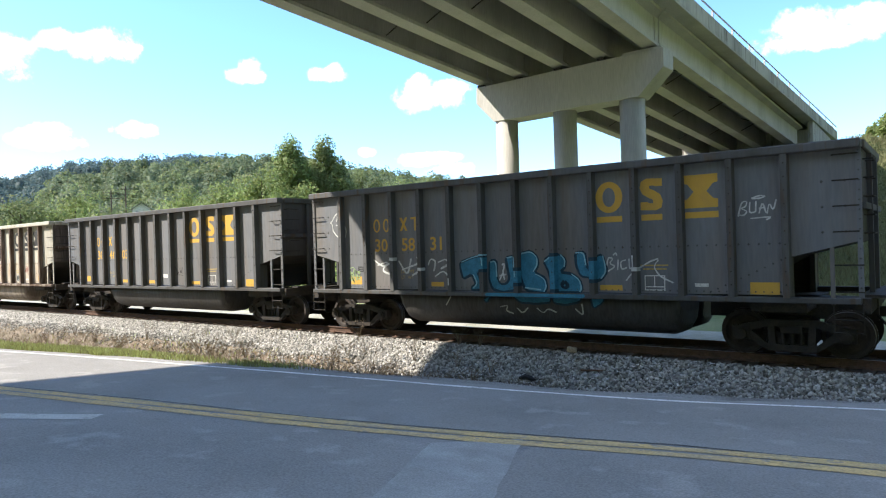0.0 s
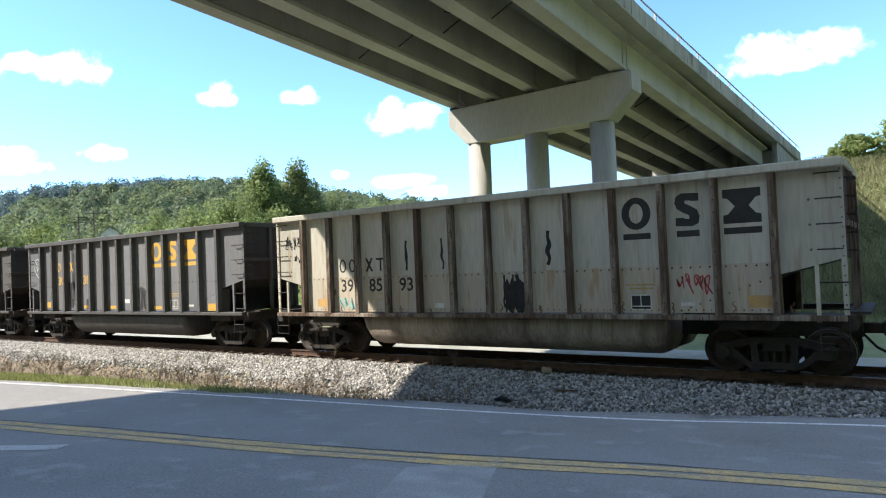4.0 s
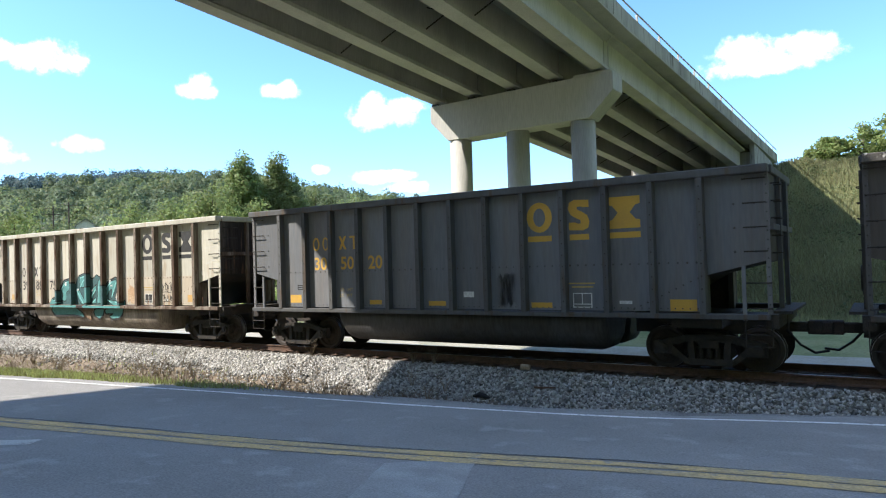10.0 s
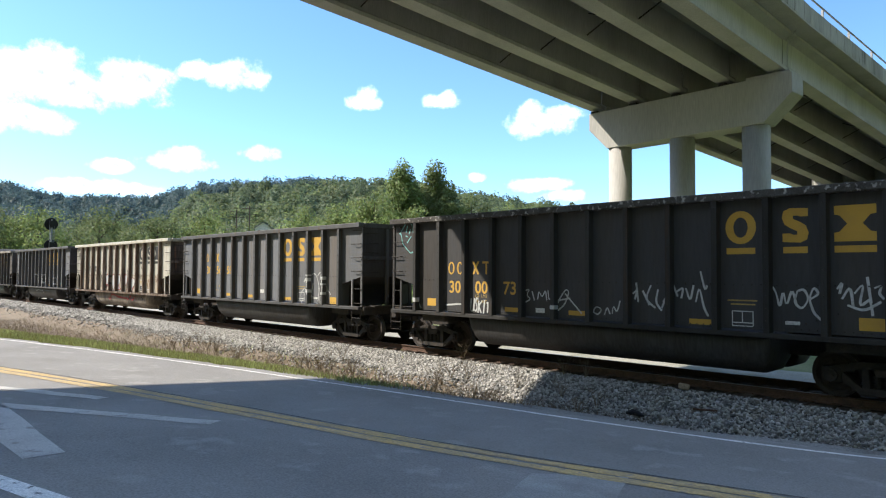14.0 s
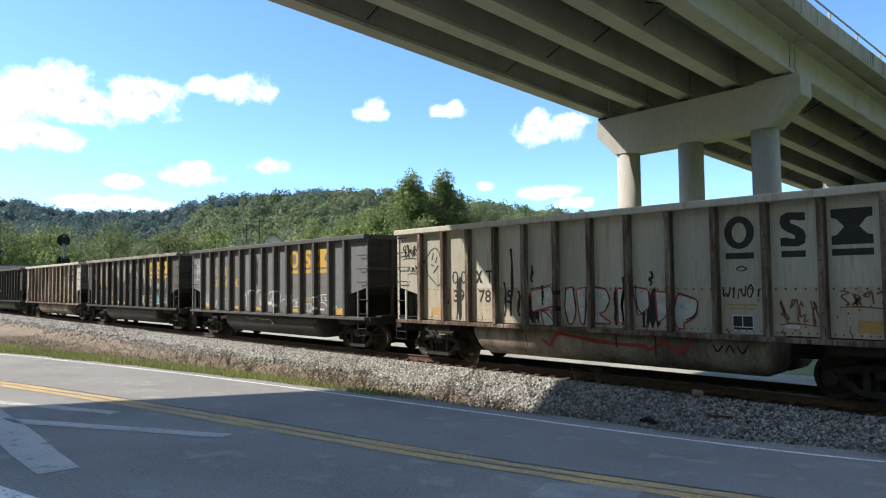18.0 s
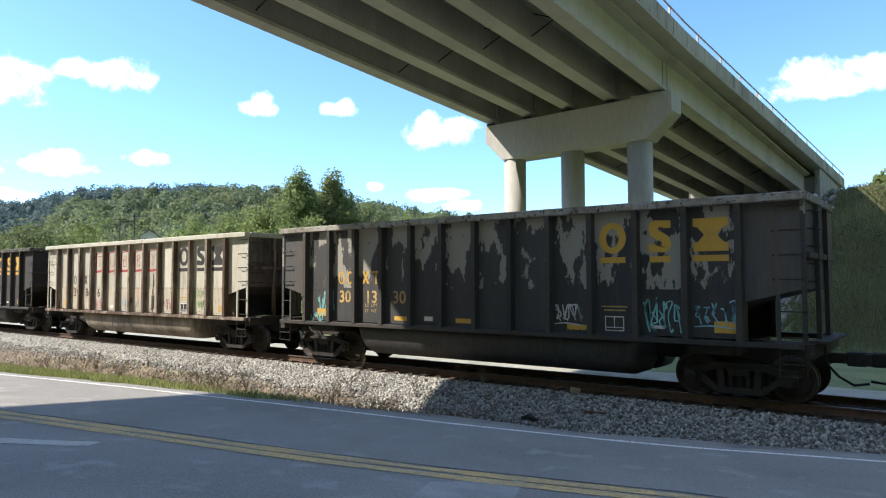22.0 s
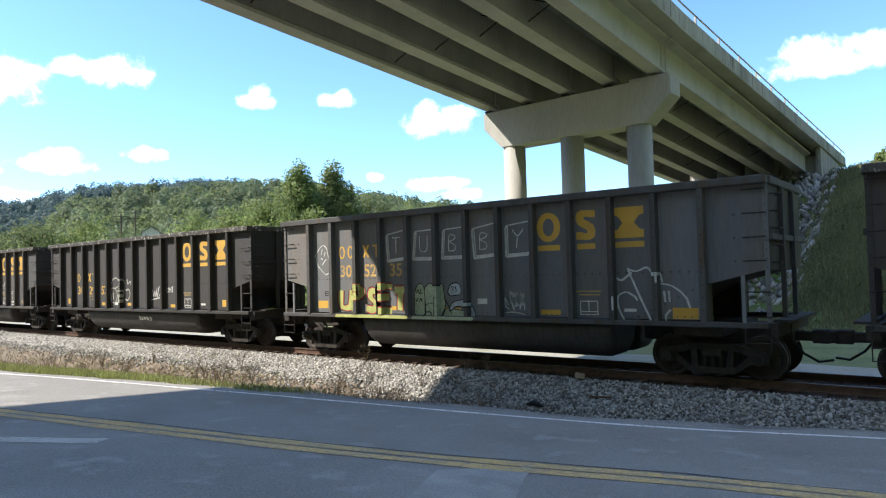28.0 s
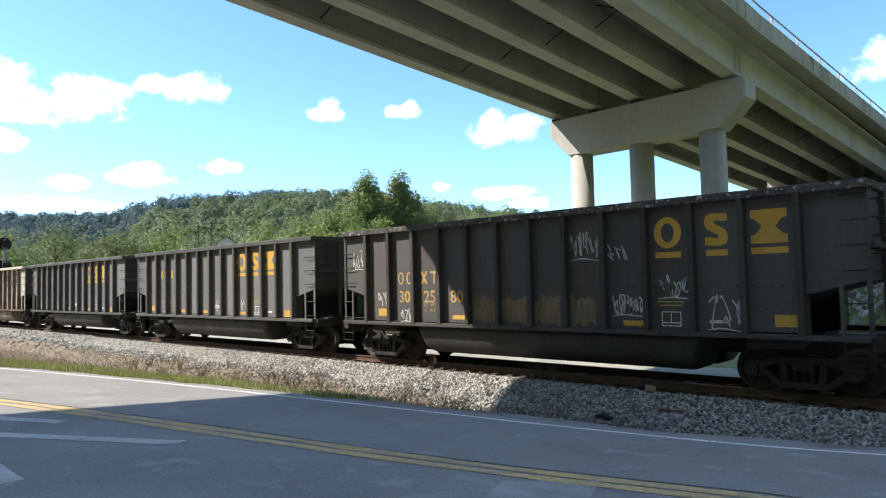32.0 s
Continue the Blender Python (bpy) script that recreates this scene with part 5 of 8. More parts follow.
# some of the black cars are darker than the rest
DARKER = {PAINT["black"]: paint("black_paint_sooty", (0.058, 0.057, 0.061), (0.062, 0.054, 0.048), None, None),
         RIBPAINT["black"]: paint("black_rib_sooty", (0.043, 0.041, 0.04), (0.029, 0.027, 0.026), None, (0.05, 0.037, 0.03))}
for k in (8, 14, 16):
    for ob in TRAIN[k].children_recursive:
        for slot in ob.material_slots:
            if slot.material in DARKER:
                dark = DARKER[slot.material]
                slot.link = "OBJECT"
                slot.material = dark
# lettering that has weathered almost away
M["mark_faded"] = mat("mark_faded", (0.52, 0.33, 0.1), 0.75, second=(0.28, 0.2, 0.1), scale=3, fine=25, bump=0.05, spots=0.52)
for car, kinds in ((TRAIN[11], ("car_number", "initial_shape")), (TRAIN[12], ("car_number",)), (TRAIN[15], ("car_number",)), (TRAIN[17], ("car_number", "initial_shape"))):
    for ob in car.children:
        if ob.name.split(".")[0] in kinds:
            ob.material_slots[0].link = "OBJECT"
            ob.material_slots[0].material = M["mark_faded"]


# ---- trees, scrub and grass ----
def leaf_cards(rng, centre, size, out=None, loose=0.5):
    """Small four-sided leaves at the places given, of random tilt or facing roughly outwards."""
    n = len(centre)
    if out is None:
        out = rng.randn(n, 3)
    else:
        out = out + loose * rng.randn(n, 3)
    out = out / np.maximum(np.linalg.norm(out, axis=1, keepdims=True), 1e-6)
    a = rng.randn(n, 3)
    a -= out * np.sum(a * out, axis=1, keepdims=True)
    a /= np.linalg.norm(a, axis=1, keepdims=True)
    b = np.cross(out, a)
    s = (size * rng.uniform(0.6, 1.3, n))[:, None]
    a, b = a * s, b * s * 0.6
    V = np.stack([centre - a, centre - b * rng.uniform(0.5, 1.2, (n, 1)), centre + a, centre + b * rng.uniform(0.5, 1.2, (n, 1))], 1)
    return V.reshape(-1, 3), np.arange(n * 4).reshape(n, 4)


def crown_places(rng, n, rx, rz, clumps, pointed=0.0):
    """Places of leaves in an uneven crown about the origin, gathered in clumps with gaps."""
    d = rng.randn(clumps, 3)
    d /= np.linalg.norm(d, axis=1, keepdims=True)
    r = rng.uniform(0.25, 1.0, (clumps, 1)) ** 0.5
    c = d * r * np.array([rx, rx, rz])
    if pointed:
        k = 1 - pointed * np.clip(c[:, 2] / rz, -0.6, 1) ** 1
        c[:, :2] *= k[:, None]
    w = rng.uniform(0.6, 1.3, clumps)
    pick = rng.choice(clumps, n, p=w / w.sum())
    spread = np.array([rx, rx, rz * 0.55]) * 0.24
    o = np.clip(rng.randn(n, 3), -2, 2)
    o *= (0.45 + 0.75 * rng.rand(n, 1) ** 0.4) / np.maximum(np.linalg.norm(o, axis=1, keepdims=True), 0.3) * 1.25
    P = c[pick] + o * spread * w[pick][:, None]
    out = o * 0.9 + P / np.array([rx, rx, rz]) * 0.7 + np.array([0, 0, 0.25])
    return P, out / np.maximum(np.linalg.norm(out, axis=1, keepdims=True), 1e-6)


def tree(x, y, height, rx, material, label, leaves=2600, size=0.3, seed=1, pointed=0.35, base=None, low=0.12):
    rng = np.random.RandomState(seed)
    z = float(land(x, y)) if base is None else base
    t = empty("tree", pose(x, y, z, 0, 0, rng.uniform(0, 360)))
    tagged(t, label, "tree", group="trees behind the railway")
    bm = bmesh.new()
    r0 = height * 0.016 + 0.06
    tube(bm, [(0, 0, -0.5), (0.1, 0, height * 0.3), (-0.1, 0.1, height * 0.6), (0, 0, height * 0.9)], [r0 * 1.3, r0, r0 * 0.6, r0 * 0.15], 8)
    for i in range(7):
        a, h = rng.uniform(0, 6.28), height * rng.uniform(0.25, 0.75)
        l = rx * rng.uniform(0.5, 0.8)
        tube(bm, [(0, 0, h), (math.cos(a) * l * 0.5, math.sin(a) * l * 0.5, h + l * 0.35), (math.cos(a) * l, math.sin(a) * l, h + l * 0.8)], [r0 * 0.4, r0 * 0.25, r0 * 0.08], 5)
    part("trunk", bm, M["bark"], t)
    rz = height * (1 - low) / 2
    P, out = crown_places(rng, leaves, rx, rz, max(26, min(leaves // 70, 170)), pointed)
    P[:, 2] += height - rz * 0.98
    P[:, 2] = np.maximum(P[:, 2], height * low * 0.6)
    V, F = leaf_cards(rng, P, size, out)
    put("crown", mesh_np("crown", V, F, [material]), t)


def at(az, r):
    a = radians(az)
    return -math.sin(a) * r, math.cos(a) * r


TALL = "tall slender tulip tree in full summer leaf"
BROAD = "broad leafy tree in green summer foliage"
for az, el, r, rx, key, lab, sd, pt in (
        (49.2, 8.8, 92, 2.9, "leaf_tulip", TALL, 1, 0.5), (46.3, 8.8, 95, 3.5, "leaf_olive", TALL, 2, 0.5), (51.5, 6.6, 86, 3.6, "leaf_light", BROAD, 3, 0.3), (54.5, 5.6, 90, 4.2, "leaf_light", BROAD, 4, 0.3),
        (57.5, 5.2, 96, 4.0, "leaf_light", BROAD, 5, 0.3), (61.8, 3.5, 112, 4.0, "leaf_mid", BROAD, 6, 0.3), (65, 4.7, 112, 5, "leaf_light", BROAD, 7, 0.3), (68.5, 4.5, 110, 5, "leaf_mid", BROAD, 8, 0.3),
        (72.5, 4.9, 120, 6, "leaf_mid", BROAD, 9, 0.3), (76.5, 4.6, 115, 5, "leaf_light", BROAD, 10, 0.3), (79.5, 4.8, 118, 6, "leaf_mid", BROAD, 11, 0.3), (83, 4.6, 120, 6, "leaf_mid", BROAD, 12, 0.3),
        (43.4, 6.6, 105, 4.2, "leaf_mid", BROAD, 13, 0.3), (40.6, 6.0, 112, 4.6, "leaf_light", BROAD, 14, 0.3), (37.5, 5.7, 110, 4.5, "leaf_mid", BROAD, 15, 0.3), (34.5, 5.3, 112, 4.5, "leaf_mid", BROAD, 16, 0.3), (31, 4.6, 100, 4.5, "leaf_mid", BROAD, 17, 0.3),
        (28, 3.9, 84, 4, "leaf_light", BROAD, 18, 0.2), (25.2, 3.6, 80, 3.6, "leaf_light", BROAD, 19, 0.2), (48, 5.4, 88, 4.2, "leaf_light", BROAD, 20, 0.2)):
    x, y = at(az, r)
    base = float(land(x, y))
    tree(x, y, 1.6 + r * math.tan(radians(el)) - base, rx, M[key], lab, 26000 if "tall" in lab else 6500, 0.2, sd, pt)
for x, y, h, rx, key, sd in ((-24.5, 40, 6.5, 2.4, "leaf_light", 31), (-27.5, 44, 7, 2.8, "leaf_mid", 32), (-22.8, 46, 6, 2.2, "leaf_light", 33), (-31, 50, 8, 3.0, "leaf_light", 34), (-26, 54, 8, 3, "leaf_mid", 35), (-35, 46, 7, 3, "leaf_mid", 36)):
    tree(x, y, h, rx, M[key], "bushy young tree beside the bridge piers", 3400, 0.19, sd, 0.1, low=0.02)
for x, y, h, rx, sd in ((-3.4, 66, 2.9, 1.4, 41), (-1.2, 68, 3.8, 1.9, 42), (1.6, 66, 4.6, 2.3, 43), (4.8, 68, 6, 3.0, 44), (9, 66, 7, 3.5, 45), (-5.3, 70, 2.5, 1.2, 46), (14, 62, 7, 3.5, 47)):
    tree(x, y, h, rx, M["leaf_light"], "leafy young tree on the bank beside the bridge end", 3400, 0.15, sd, 0.2, low=0.05)


def heart(rng, rx, rz):
    """The lumpy inner mass of a far crown, in four-sided faces."""
    lat, lon = 5, 8
    V = []
    for i in range(lat + 1):
        a = -math.pi / 2 + math.pi * i / lat
        for j in range(lon):
            b = 2 * math.pi * j / lon
            k = rng.uniform(0.75, 1.1)
            V.append((rx * k * math.cos(a) * math.cos(b), rx * k * math.cos(a) * math.sin(b), rz * k * math.sin(a)))
    F = [(i * lon + j, i * lon + (j + 1) % lon, (i + 1) * lon + (j + 1) % lon, (i + 1) * lon + j) for i in range(lat) for j in range(lon)]
    return np.array(V), np.array(F)


def shell_places(rng, n, rx, rz):
    """Places of leaves on a lumpy crown of several rounded lobes, with the way each faces."""
    d = rng.randn(n, 3)
    d[:, 2] = np.abs(d[:, 2]) - 0.35
    d /= np.linalg.norm(d, axis=1, keepdims=True)
    lobes = rng.randn(11, 3)
    lobes[:, 2] = np.abs(lobes[:, 2]) - 0.2
    lobes /= np.linalg.norm(lobes, axis=1, keepdims=True)
    near = d @ lobes.T
    pick = near.argmax(axis=1)
    r = 0.72 + 0.36 * np.exp((near.max(axis=1) - 1) * 7) + 0.05 * rng.randn(n)
    out = d - lobes[pick] * 0.62
    out /= np.maximum(np.linalg.norm(out, axis=1, keepdims=True), 1e-6)
    return d * r[:, None] * np.array([rx, rx, rz]), out


def woodland():
    rng = np.random.RandomState(77)
    groups = {"leaf_far": [], "leaf_mid": [], "leaf_dark": [], "leaf_blue": []}
    V, F, index, names = [], [], [], list(groups)
    base = 0
    n = 2300
    az = rng.uniform(24, 86, n)
    near = np.interp(az, [20, 33, 45, 70, 90], [122, 122, 108, 125, 140])
    far_r = np.interp(az, [30, 45, 56, 66, 69, 86], [330, 330, 400, 430, 620, 620]) + 25
    r = np.sqrt(rng.uniform(0, 1, n) * (far_r ** 2 - near ** 2) + near ** 2)
    extra = 110
    az = np.concatenate([az, rng.uniform(-4, 8, extra)])
    r = np.concatenate([r, rng.uniform(92, 200, extra)])
    x, y = -np.sin(np.radians(az)) * r, np.cos(np.radians(az)) * r
    z = land(x, y)
    # the farthest crowns take the green with haze in its colour
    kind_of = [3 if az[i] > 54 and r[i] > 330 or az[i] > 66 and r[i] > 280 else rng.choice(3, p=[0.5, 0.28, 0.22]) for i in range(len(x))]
    for i in range(len(x)):
        h = rng.uniform(9, 15.5) if az[i] > 10 else rng.uniform(4, 6.5)
        rx = rng.uniform(3.2, 6.0)
        close = r[i] < 210
        if (z[i] + h - 1.6) / r[i] < math.tan(radians(np.interp(az[i], [20, 40, 60, 70], [3.0, 2.6, 1.8, 0.9]))):
            continue
        m = 620 if close else 330
        P, out = shell_places(rng, m, rx, h * 0.45)
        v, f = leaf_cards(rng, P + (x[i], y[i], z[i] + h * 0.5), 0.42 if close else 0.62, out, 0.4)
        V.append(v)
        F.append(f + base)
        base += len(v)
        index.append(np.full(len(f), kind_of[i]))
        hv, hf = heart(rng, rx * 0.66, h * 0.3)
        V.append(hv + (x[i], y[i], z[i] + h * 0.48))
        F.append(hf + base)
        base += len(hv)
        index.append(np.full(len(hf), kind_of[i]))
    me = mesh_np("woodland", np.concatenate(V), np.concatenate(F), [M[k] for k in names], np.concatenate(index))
    tagged(new("woodland", me), "dense summer woods covering the hillsides", "woods", kind="stuff")


woodland()


def blades(rng, x, y, z, h, lean, width):
    n = len(x)
    a = rng.uniform(0, 6.283, n)
    dx, dy = np.cos(a), np.sin(a)
    b = rng.uniform(0, 6.283, n)
    l = lean * rng.uniform(0.2, 1.0, n) * h
    base = np.stack([x, y, z], -1)
    side = np.stack([dx, dy, dx * 0], -1) * (width * rng.uniform(0.6, 1.4, n))[:, None]
    tip = base + np.stack([np.cos(b) * l, np.sin(b) * l, h], -1)
    V = np.stack([base - side, base + side, tip], 1).reshape(-1, 3)
    return V, np.arange(3 * n).reshape(n, 3)


def scrub():
    """Vines and tall weeds on the bank beside the bridge end, and the bushes along the far lane."""
    rng = np.random.RandomState(91)
    n = 110000
    x, y = rng.uniform(-8.5, 8, n), 30.5 + 35 * rng.beta(1, 1.5, n)
    V, F = blades(rng, x, y, land(x, y) - 0.02, rng.uniform(0.2, 0.55, n), 0.7, 0.035)
    tagged(new("tall_grass", mesh_np("tall_grass", V, F, [M["bank_grass"]])), "tall unmown grass on the steep bank", "grass", kind="stuff")
    n = 26000
    x, y = rng.uniform(-8.5, 8, n), rng.uniform(30.5, 66, n)
    k = np.sin(x * 0.9 + 1.3 * np.sin(y * 0.5)) * np.sin(y * 0.7 + x * 0.3) + 0.4 * rng.randn(n)
    x, y = x[k > 0.25], y[k > 0.25]
    n = len(x)
    z = land(x, y)
    k = np.sin(x * 0.9 + 1.3 * np.sin(y * 0.5)) * np.sin(y * 0.7 + x * 0.3)
    P = np.stack([x, y, z + rng.uniform(0.05, 0.4, n) + 0.3 * np.maximum(k, 0) * rng.uniform(0, 1, n)], -1)
    V, F = leaf_cards(rng, P, 0.085)
    tagged(new("vines", mesh_np("vines", V, F, [M["kudzu"]])), "small-leaved green weeds among the grass of the bank", "vines", kind="stuff")
    n = 22000
    x = rng.uniform(-75, -10, n)
    y = 30 + rng.gamma(2.0, 2.2, n) + np.maximum(0, -x - 30) * 0.05
    keep = ~((x > -23.5) & (x < -8) & (y > 30))
    x, y = x[keep], y[keep]
    h = 0.5 + 1.3 * np.abs(np.sin(x * 0.35) * np.sin(y * 0.4 + x * 0.11)) + 0.05 * (y - 29)
    z = land(x, y) + rng.uniform(0, 1, len(x)) * h
    V, F = leaf_cards(rng, np.stack([x, y, z], -1), 0.26)
    tagged(new("scrub", mesh_np("scrub", V, F, [M["leaf_light"]])), "low green scrub behind the railway lane", "bushes", kind="stuff")


scrub()


def verge():
    rng = np.random.RandomState(55)
    n = 210000
    x = -8.5 - 44 * rng.uniform(0, 1, n) ** 1.15
    e = np.interp(x, EDGE_X, EDGE_Y) + 0.42
    w = np.interp(x, [-50, -30, -18, -12, -8], [6.5, 5.8, 4.4, 2.2, 0.9])
    y = e + np.abs(rng.randn(n)) * w * 0.55
    patch = np.sin(x * 1.1) + np.sin(x * 0.43 + 1) + 0.8 * rng.randn(n)
    keep = patch > np.interp(x, [-50, -20, -15, -12, -9], [-2.8, -1.9, -0.4, 1.3, 3.0])
    x, y = x[keep], y[keep]
    h = rng.uniform(0.07, 0.24, len(x)) * np.interp(x, [-50, -12], [1.3, 0.8])
    V, F = blades(rng, x, y, land(x, y) - 0.01, h, 0.6, 0.017)
    tagged(new("grass", mesh_np("grass", V, F, [M["grass_blade"]])), "short bright green grass along the road edge", "grass", kind="stuff")
    n = 80000
    x = -7 - 48 * rng.uniform(0, 1, n)
    e = np.interp(x, EDGE_X, EDGE_Y) + 0.5
    y = e + (13.3 - e) * rng.beta(1.5, 1.3, n)
    h = rng.uniform(0.04, 0.22, n)
    V, F = blades(rng, x, y, land(x, y) - 0.01, h, 1.3, 0.009)
    tagged(new("dry_grass", mesh_np("dry_grass", V, F, [M["dry_stalk"]])), "dry brown grass and weeds on the bare verge", "grass", kind="stuff")


verge()


def dry_weed(x, y, h, seed):
    rng = np.random.RandomState(seed)
    bm = bmesh.new()
    for i in range(9):
        a, l = rng.uniform(0, 6.28), rng.uniform(0.2, 0.6) * h
        top = (math.cos(a) * l, math.sin(a) * l, h * rng.uniform(0.6, 1.0))
        mid = (math.cos(a) * l * 0.35, math.sin(a) * l * 0.35, top[2] * 0.55)
        tube(bm, [(0, 0, -0.05), mid, top], [0.006, 0.005, 0.002], 3)
        for k in range(4):
            t = rng.uniform(0.4, 0.95)
            p = [mid[j] + (top[j] - mid[j]) * t for j in range(3)]
            b = rng.uniform(0, 6.28)
            tube(bm, [p, (p[0] + 0.09 * math.cos(b), p[1] + 0.09 * math.sin(b), p[2] + 0.07)], [0.004, 0.002], 3)
    ob = put("dry_weed", bm_mesh("dry_weed", bm, M["dry_stalk"]), None, pose(x, y, float(land(x, y))))
    tagged(ob, "dry brown weed stalks in the ballast", "weed", group="dry weeds")


rng_w = np.random.RandomState(8)
for i in range(60):
    x = rng_w.uniform(-30, -8.5)
    dry_weed(x, rng_w.uniform(11.2, 13.7), rng_w.uniform(0.35, 0.8), 100 + i)
for x, y in ((-10.6, 14.75), (-9.9, 14.7), (-14.2, 14.7)):
    dry_weed(x, y, 0.55, int(abs(x) * 10))


# ---- spray paint on the cars ----
def spray(name, base):
    return mat(name, base, 0.75, second=[c * 0.7 for c in base], scale=5, fine=30, bump=0.05, spread=0.2, spots=0.55)


S = {"blush": mat("rust_blush", (0.4, 0.27, 0.17), 0.85, spec=0.1, second=(0.45, 0.36, 0.27), scale=3, fine=20, spots=0.5, detail=9), "lime": spray("spray_lime", (0.42, 0.44, 0.15)), "mint": spray("spray_mint", (0.36, 0.42, 0.3)), "white": spray("spray_white", (0.55, 0.56, 0.56)), "black": spray("spray_black", (0.025, 0.025, 0.028)), "blue": spray("spray_blue", (0.05, 0.2, 0.32)), "sky": spray("spray_sky", (0.25, 0.48, 0.6)),
     "teal": spray("spray_teal", (0.1, 0.27, 0.27)), "deep_teal": spray("spray_deep_teal", (0.05, 0.11, 0.12)), "aqua": spray("spray_aqua", (0.25, 0.55, 0.56)), "red": spray("spray_red", (0.35, 0.06, 0.06)), "green": spray("spray_green", (0.3, 0.4, 0.2)),
     "navy": spray("spray_navy", (0.02, 0.05, 0.08)), "rust": mat("rust_stain", (0.2, 0.1, 0.055), 0.85, second=(0.12, 0.06, 0.04), scale=4, fine=20), "ghost": mat("ghost_tan", (0.2, 0.155, 0.11), 0.85, spec=0.1, second=(0.17, 0.13, 0.09), scale=3, fine=20, streak=True),
     "soot": mat("soot", (0.02, 0.02, 0.022), 0.9, second=(0.035, 0.035, 0.037), scale=4, fine=20), "pale": spray("spray_pale", (0.4, 0.4, 0.36)), "pale_blue": spray("spray_pale_blue", (0.4, 0.46, 0.5)), "ghost_dark": spray("spray_faded_dark", (0.09, 0.088, 0.088)), "pink": spray("spray_pink", (0.4, 0.16, 0.22))}


def soft_stain(name, base, most):
    """Dirt or old paint thinning out towards the edges of its patch, in streaks."""
    m = spray(name, base)
    nt = m.node_tree
    N, L = nt.nodes.new, nt.links.new
    c, sep, n, stretch, dense, last = N("ShaderNodeTexCoord"), N("ShaderNodeSeparateXYZ"), N("ShaderNodeTexNoise"), N("ShaderNodeMapping"), N("ShaderNodeMapRange"), None
    L(c.outputs["Generated"], sep.inputs[0])
    stretch.inputs["Scale"].default_value = (7.0, 1.0, 1.1)
    L(c.outputs["Object"], stretch.inputs["Vector"])
    L(stretch.outputs["Vector"], n.inputs["Vector"])
    n.inputs["Scale"].default_value, n.inputs["Detail"].default_value = 1.3, 7.0
    dense.inputs["From Min"].default_value, dense.inputs["From Max"].default_value = 0.3, 0.6
    dense.inputs["To Min"].default_value, dense.inputs["To Max"].default_value = 0.15, most
    L(n.outputs["Fac"], dense.inputs["Value"])
    last = dense.outputs["Result"]
    for axis, solid in (("X", 0.22), ("Z", 0.36)):
        off, away, fade, mul = N("ShaderNodeMath"), N("ShaderNodeMath"), N("ShaderNodeMapRange"), N("ShaderNodeMath")
        off.operation, away.operation, mul.operation = "SUBTRACT", "ABSOLUTE", "MULTIPLY"
        L(sep.outputs[axis], off.inputs[0])
        off.inputs[1].default_value = 0.5
        L(off.outputs[0], away.inputs[0])
        fade.interpolation_type = "SMOOTHSTEP"
        fade.inputs["From Min"].default_value, fade.inputs["From Max"].default_value = solid, 0.5
        fade.inputs["To Min"].default_value, fade.inputs["To Max"].default_value = 1.0, 0.0
        L(away.outputs[0], fade.inputs["Value"])
        L(last, mul.inputs[0])
        L(fade.outputs["Result"], mul.inputs[1])
        last = mul.outputs[0]
    L(last, nt.nodes["Principled BSDF"].inputs["Alpha"])
    return m


S["chalk"], S["smear"] = soft_stain("chalk_smear", (0.27, 0.265, 0.26), 0.85), soft_stain("dark_smear", (0.022, 0.021, 0.022), 0.8)


def smooth_line(pts, k=5):
    """A soft curve through the points."""
    out = []
    n = len(pts)
    for i in range(n - 1):
        p0, p1, p2, p3 = pts[max(i - 1, 0)], pts[i], pts[i + 1], pts[min(i + 2, n - 1)]
        for j in range(k):
            t = j / k
            out.append(tuple(0.5 * (2 * p1[a] + (p2[a] - p0[a]) * t + (2 * p0[a] - 5 * p1[a] + 4 * p2[a] - p3[a]) * t * t + (3 * p1[a] - p0[a] - 3 * p2[a] + p3[a]) * t ** 3) for a in (0, 1)))
    out.append(pts[-1])
    return out


def soften(pts, closed=False, rounds=2):
    """Corners cut off a little way, so that a drawn line turns softly and never overshoots."""
    for _ in range(rounds):
        n = len(pts)
        out = []
        for i in range(n if closed else n - 1):
            a, b = pts[i], pts[(i + 1) % n]
            k = min(0.22, 0.05 / max(math.hypot(b[0] - a[0], b[1] - a[1]), 1e-6)) if closed else 0.22
            out += [(a[0] * (1 - k) + b[0] * k, a[1] * (1 - k) + b[1] * k), (a[0] * k + b[0] * (1 - k), a[1] * k + b[1] * (1 - k))]
        pts = out if closed else [pts[0]] + out[1:-1] + [pts[-1]]
    return pts


def line_faces(bm, pts, w, y):
    v = []
    for i, p in enumerate(pts):
        a, b = pts[max(i - 1, 0)], pts[min(i + 1, len(pts) - 1)]
        dx, dz = b[0] - a[0], b[1] - a[1]
        l = math.hypot(dx, dz) or 1
        q = w * (0.85 + 0.2 * math.sin(0.6 * i + len(pts)))
        nx, nz = -dz / l * q / 2, dx / l * q / 2
        v.append((bm.verts.new((p[0] + nx, y, p[1] + nz)), bm.verts.new((p[0] - nx, y, p[1] - nz))))
    for a, b in zip(v, v[1:]):
        bm.faces.new((a[0], a[1], b[1], b[0]))


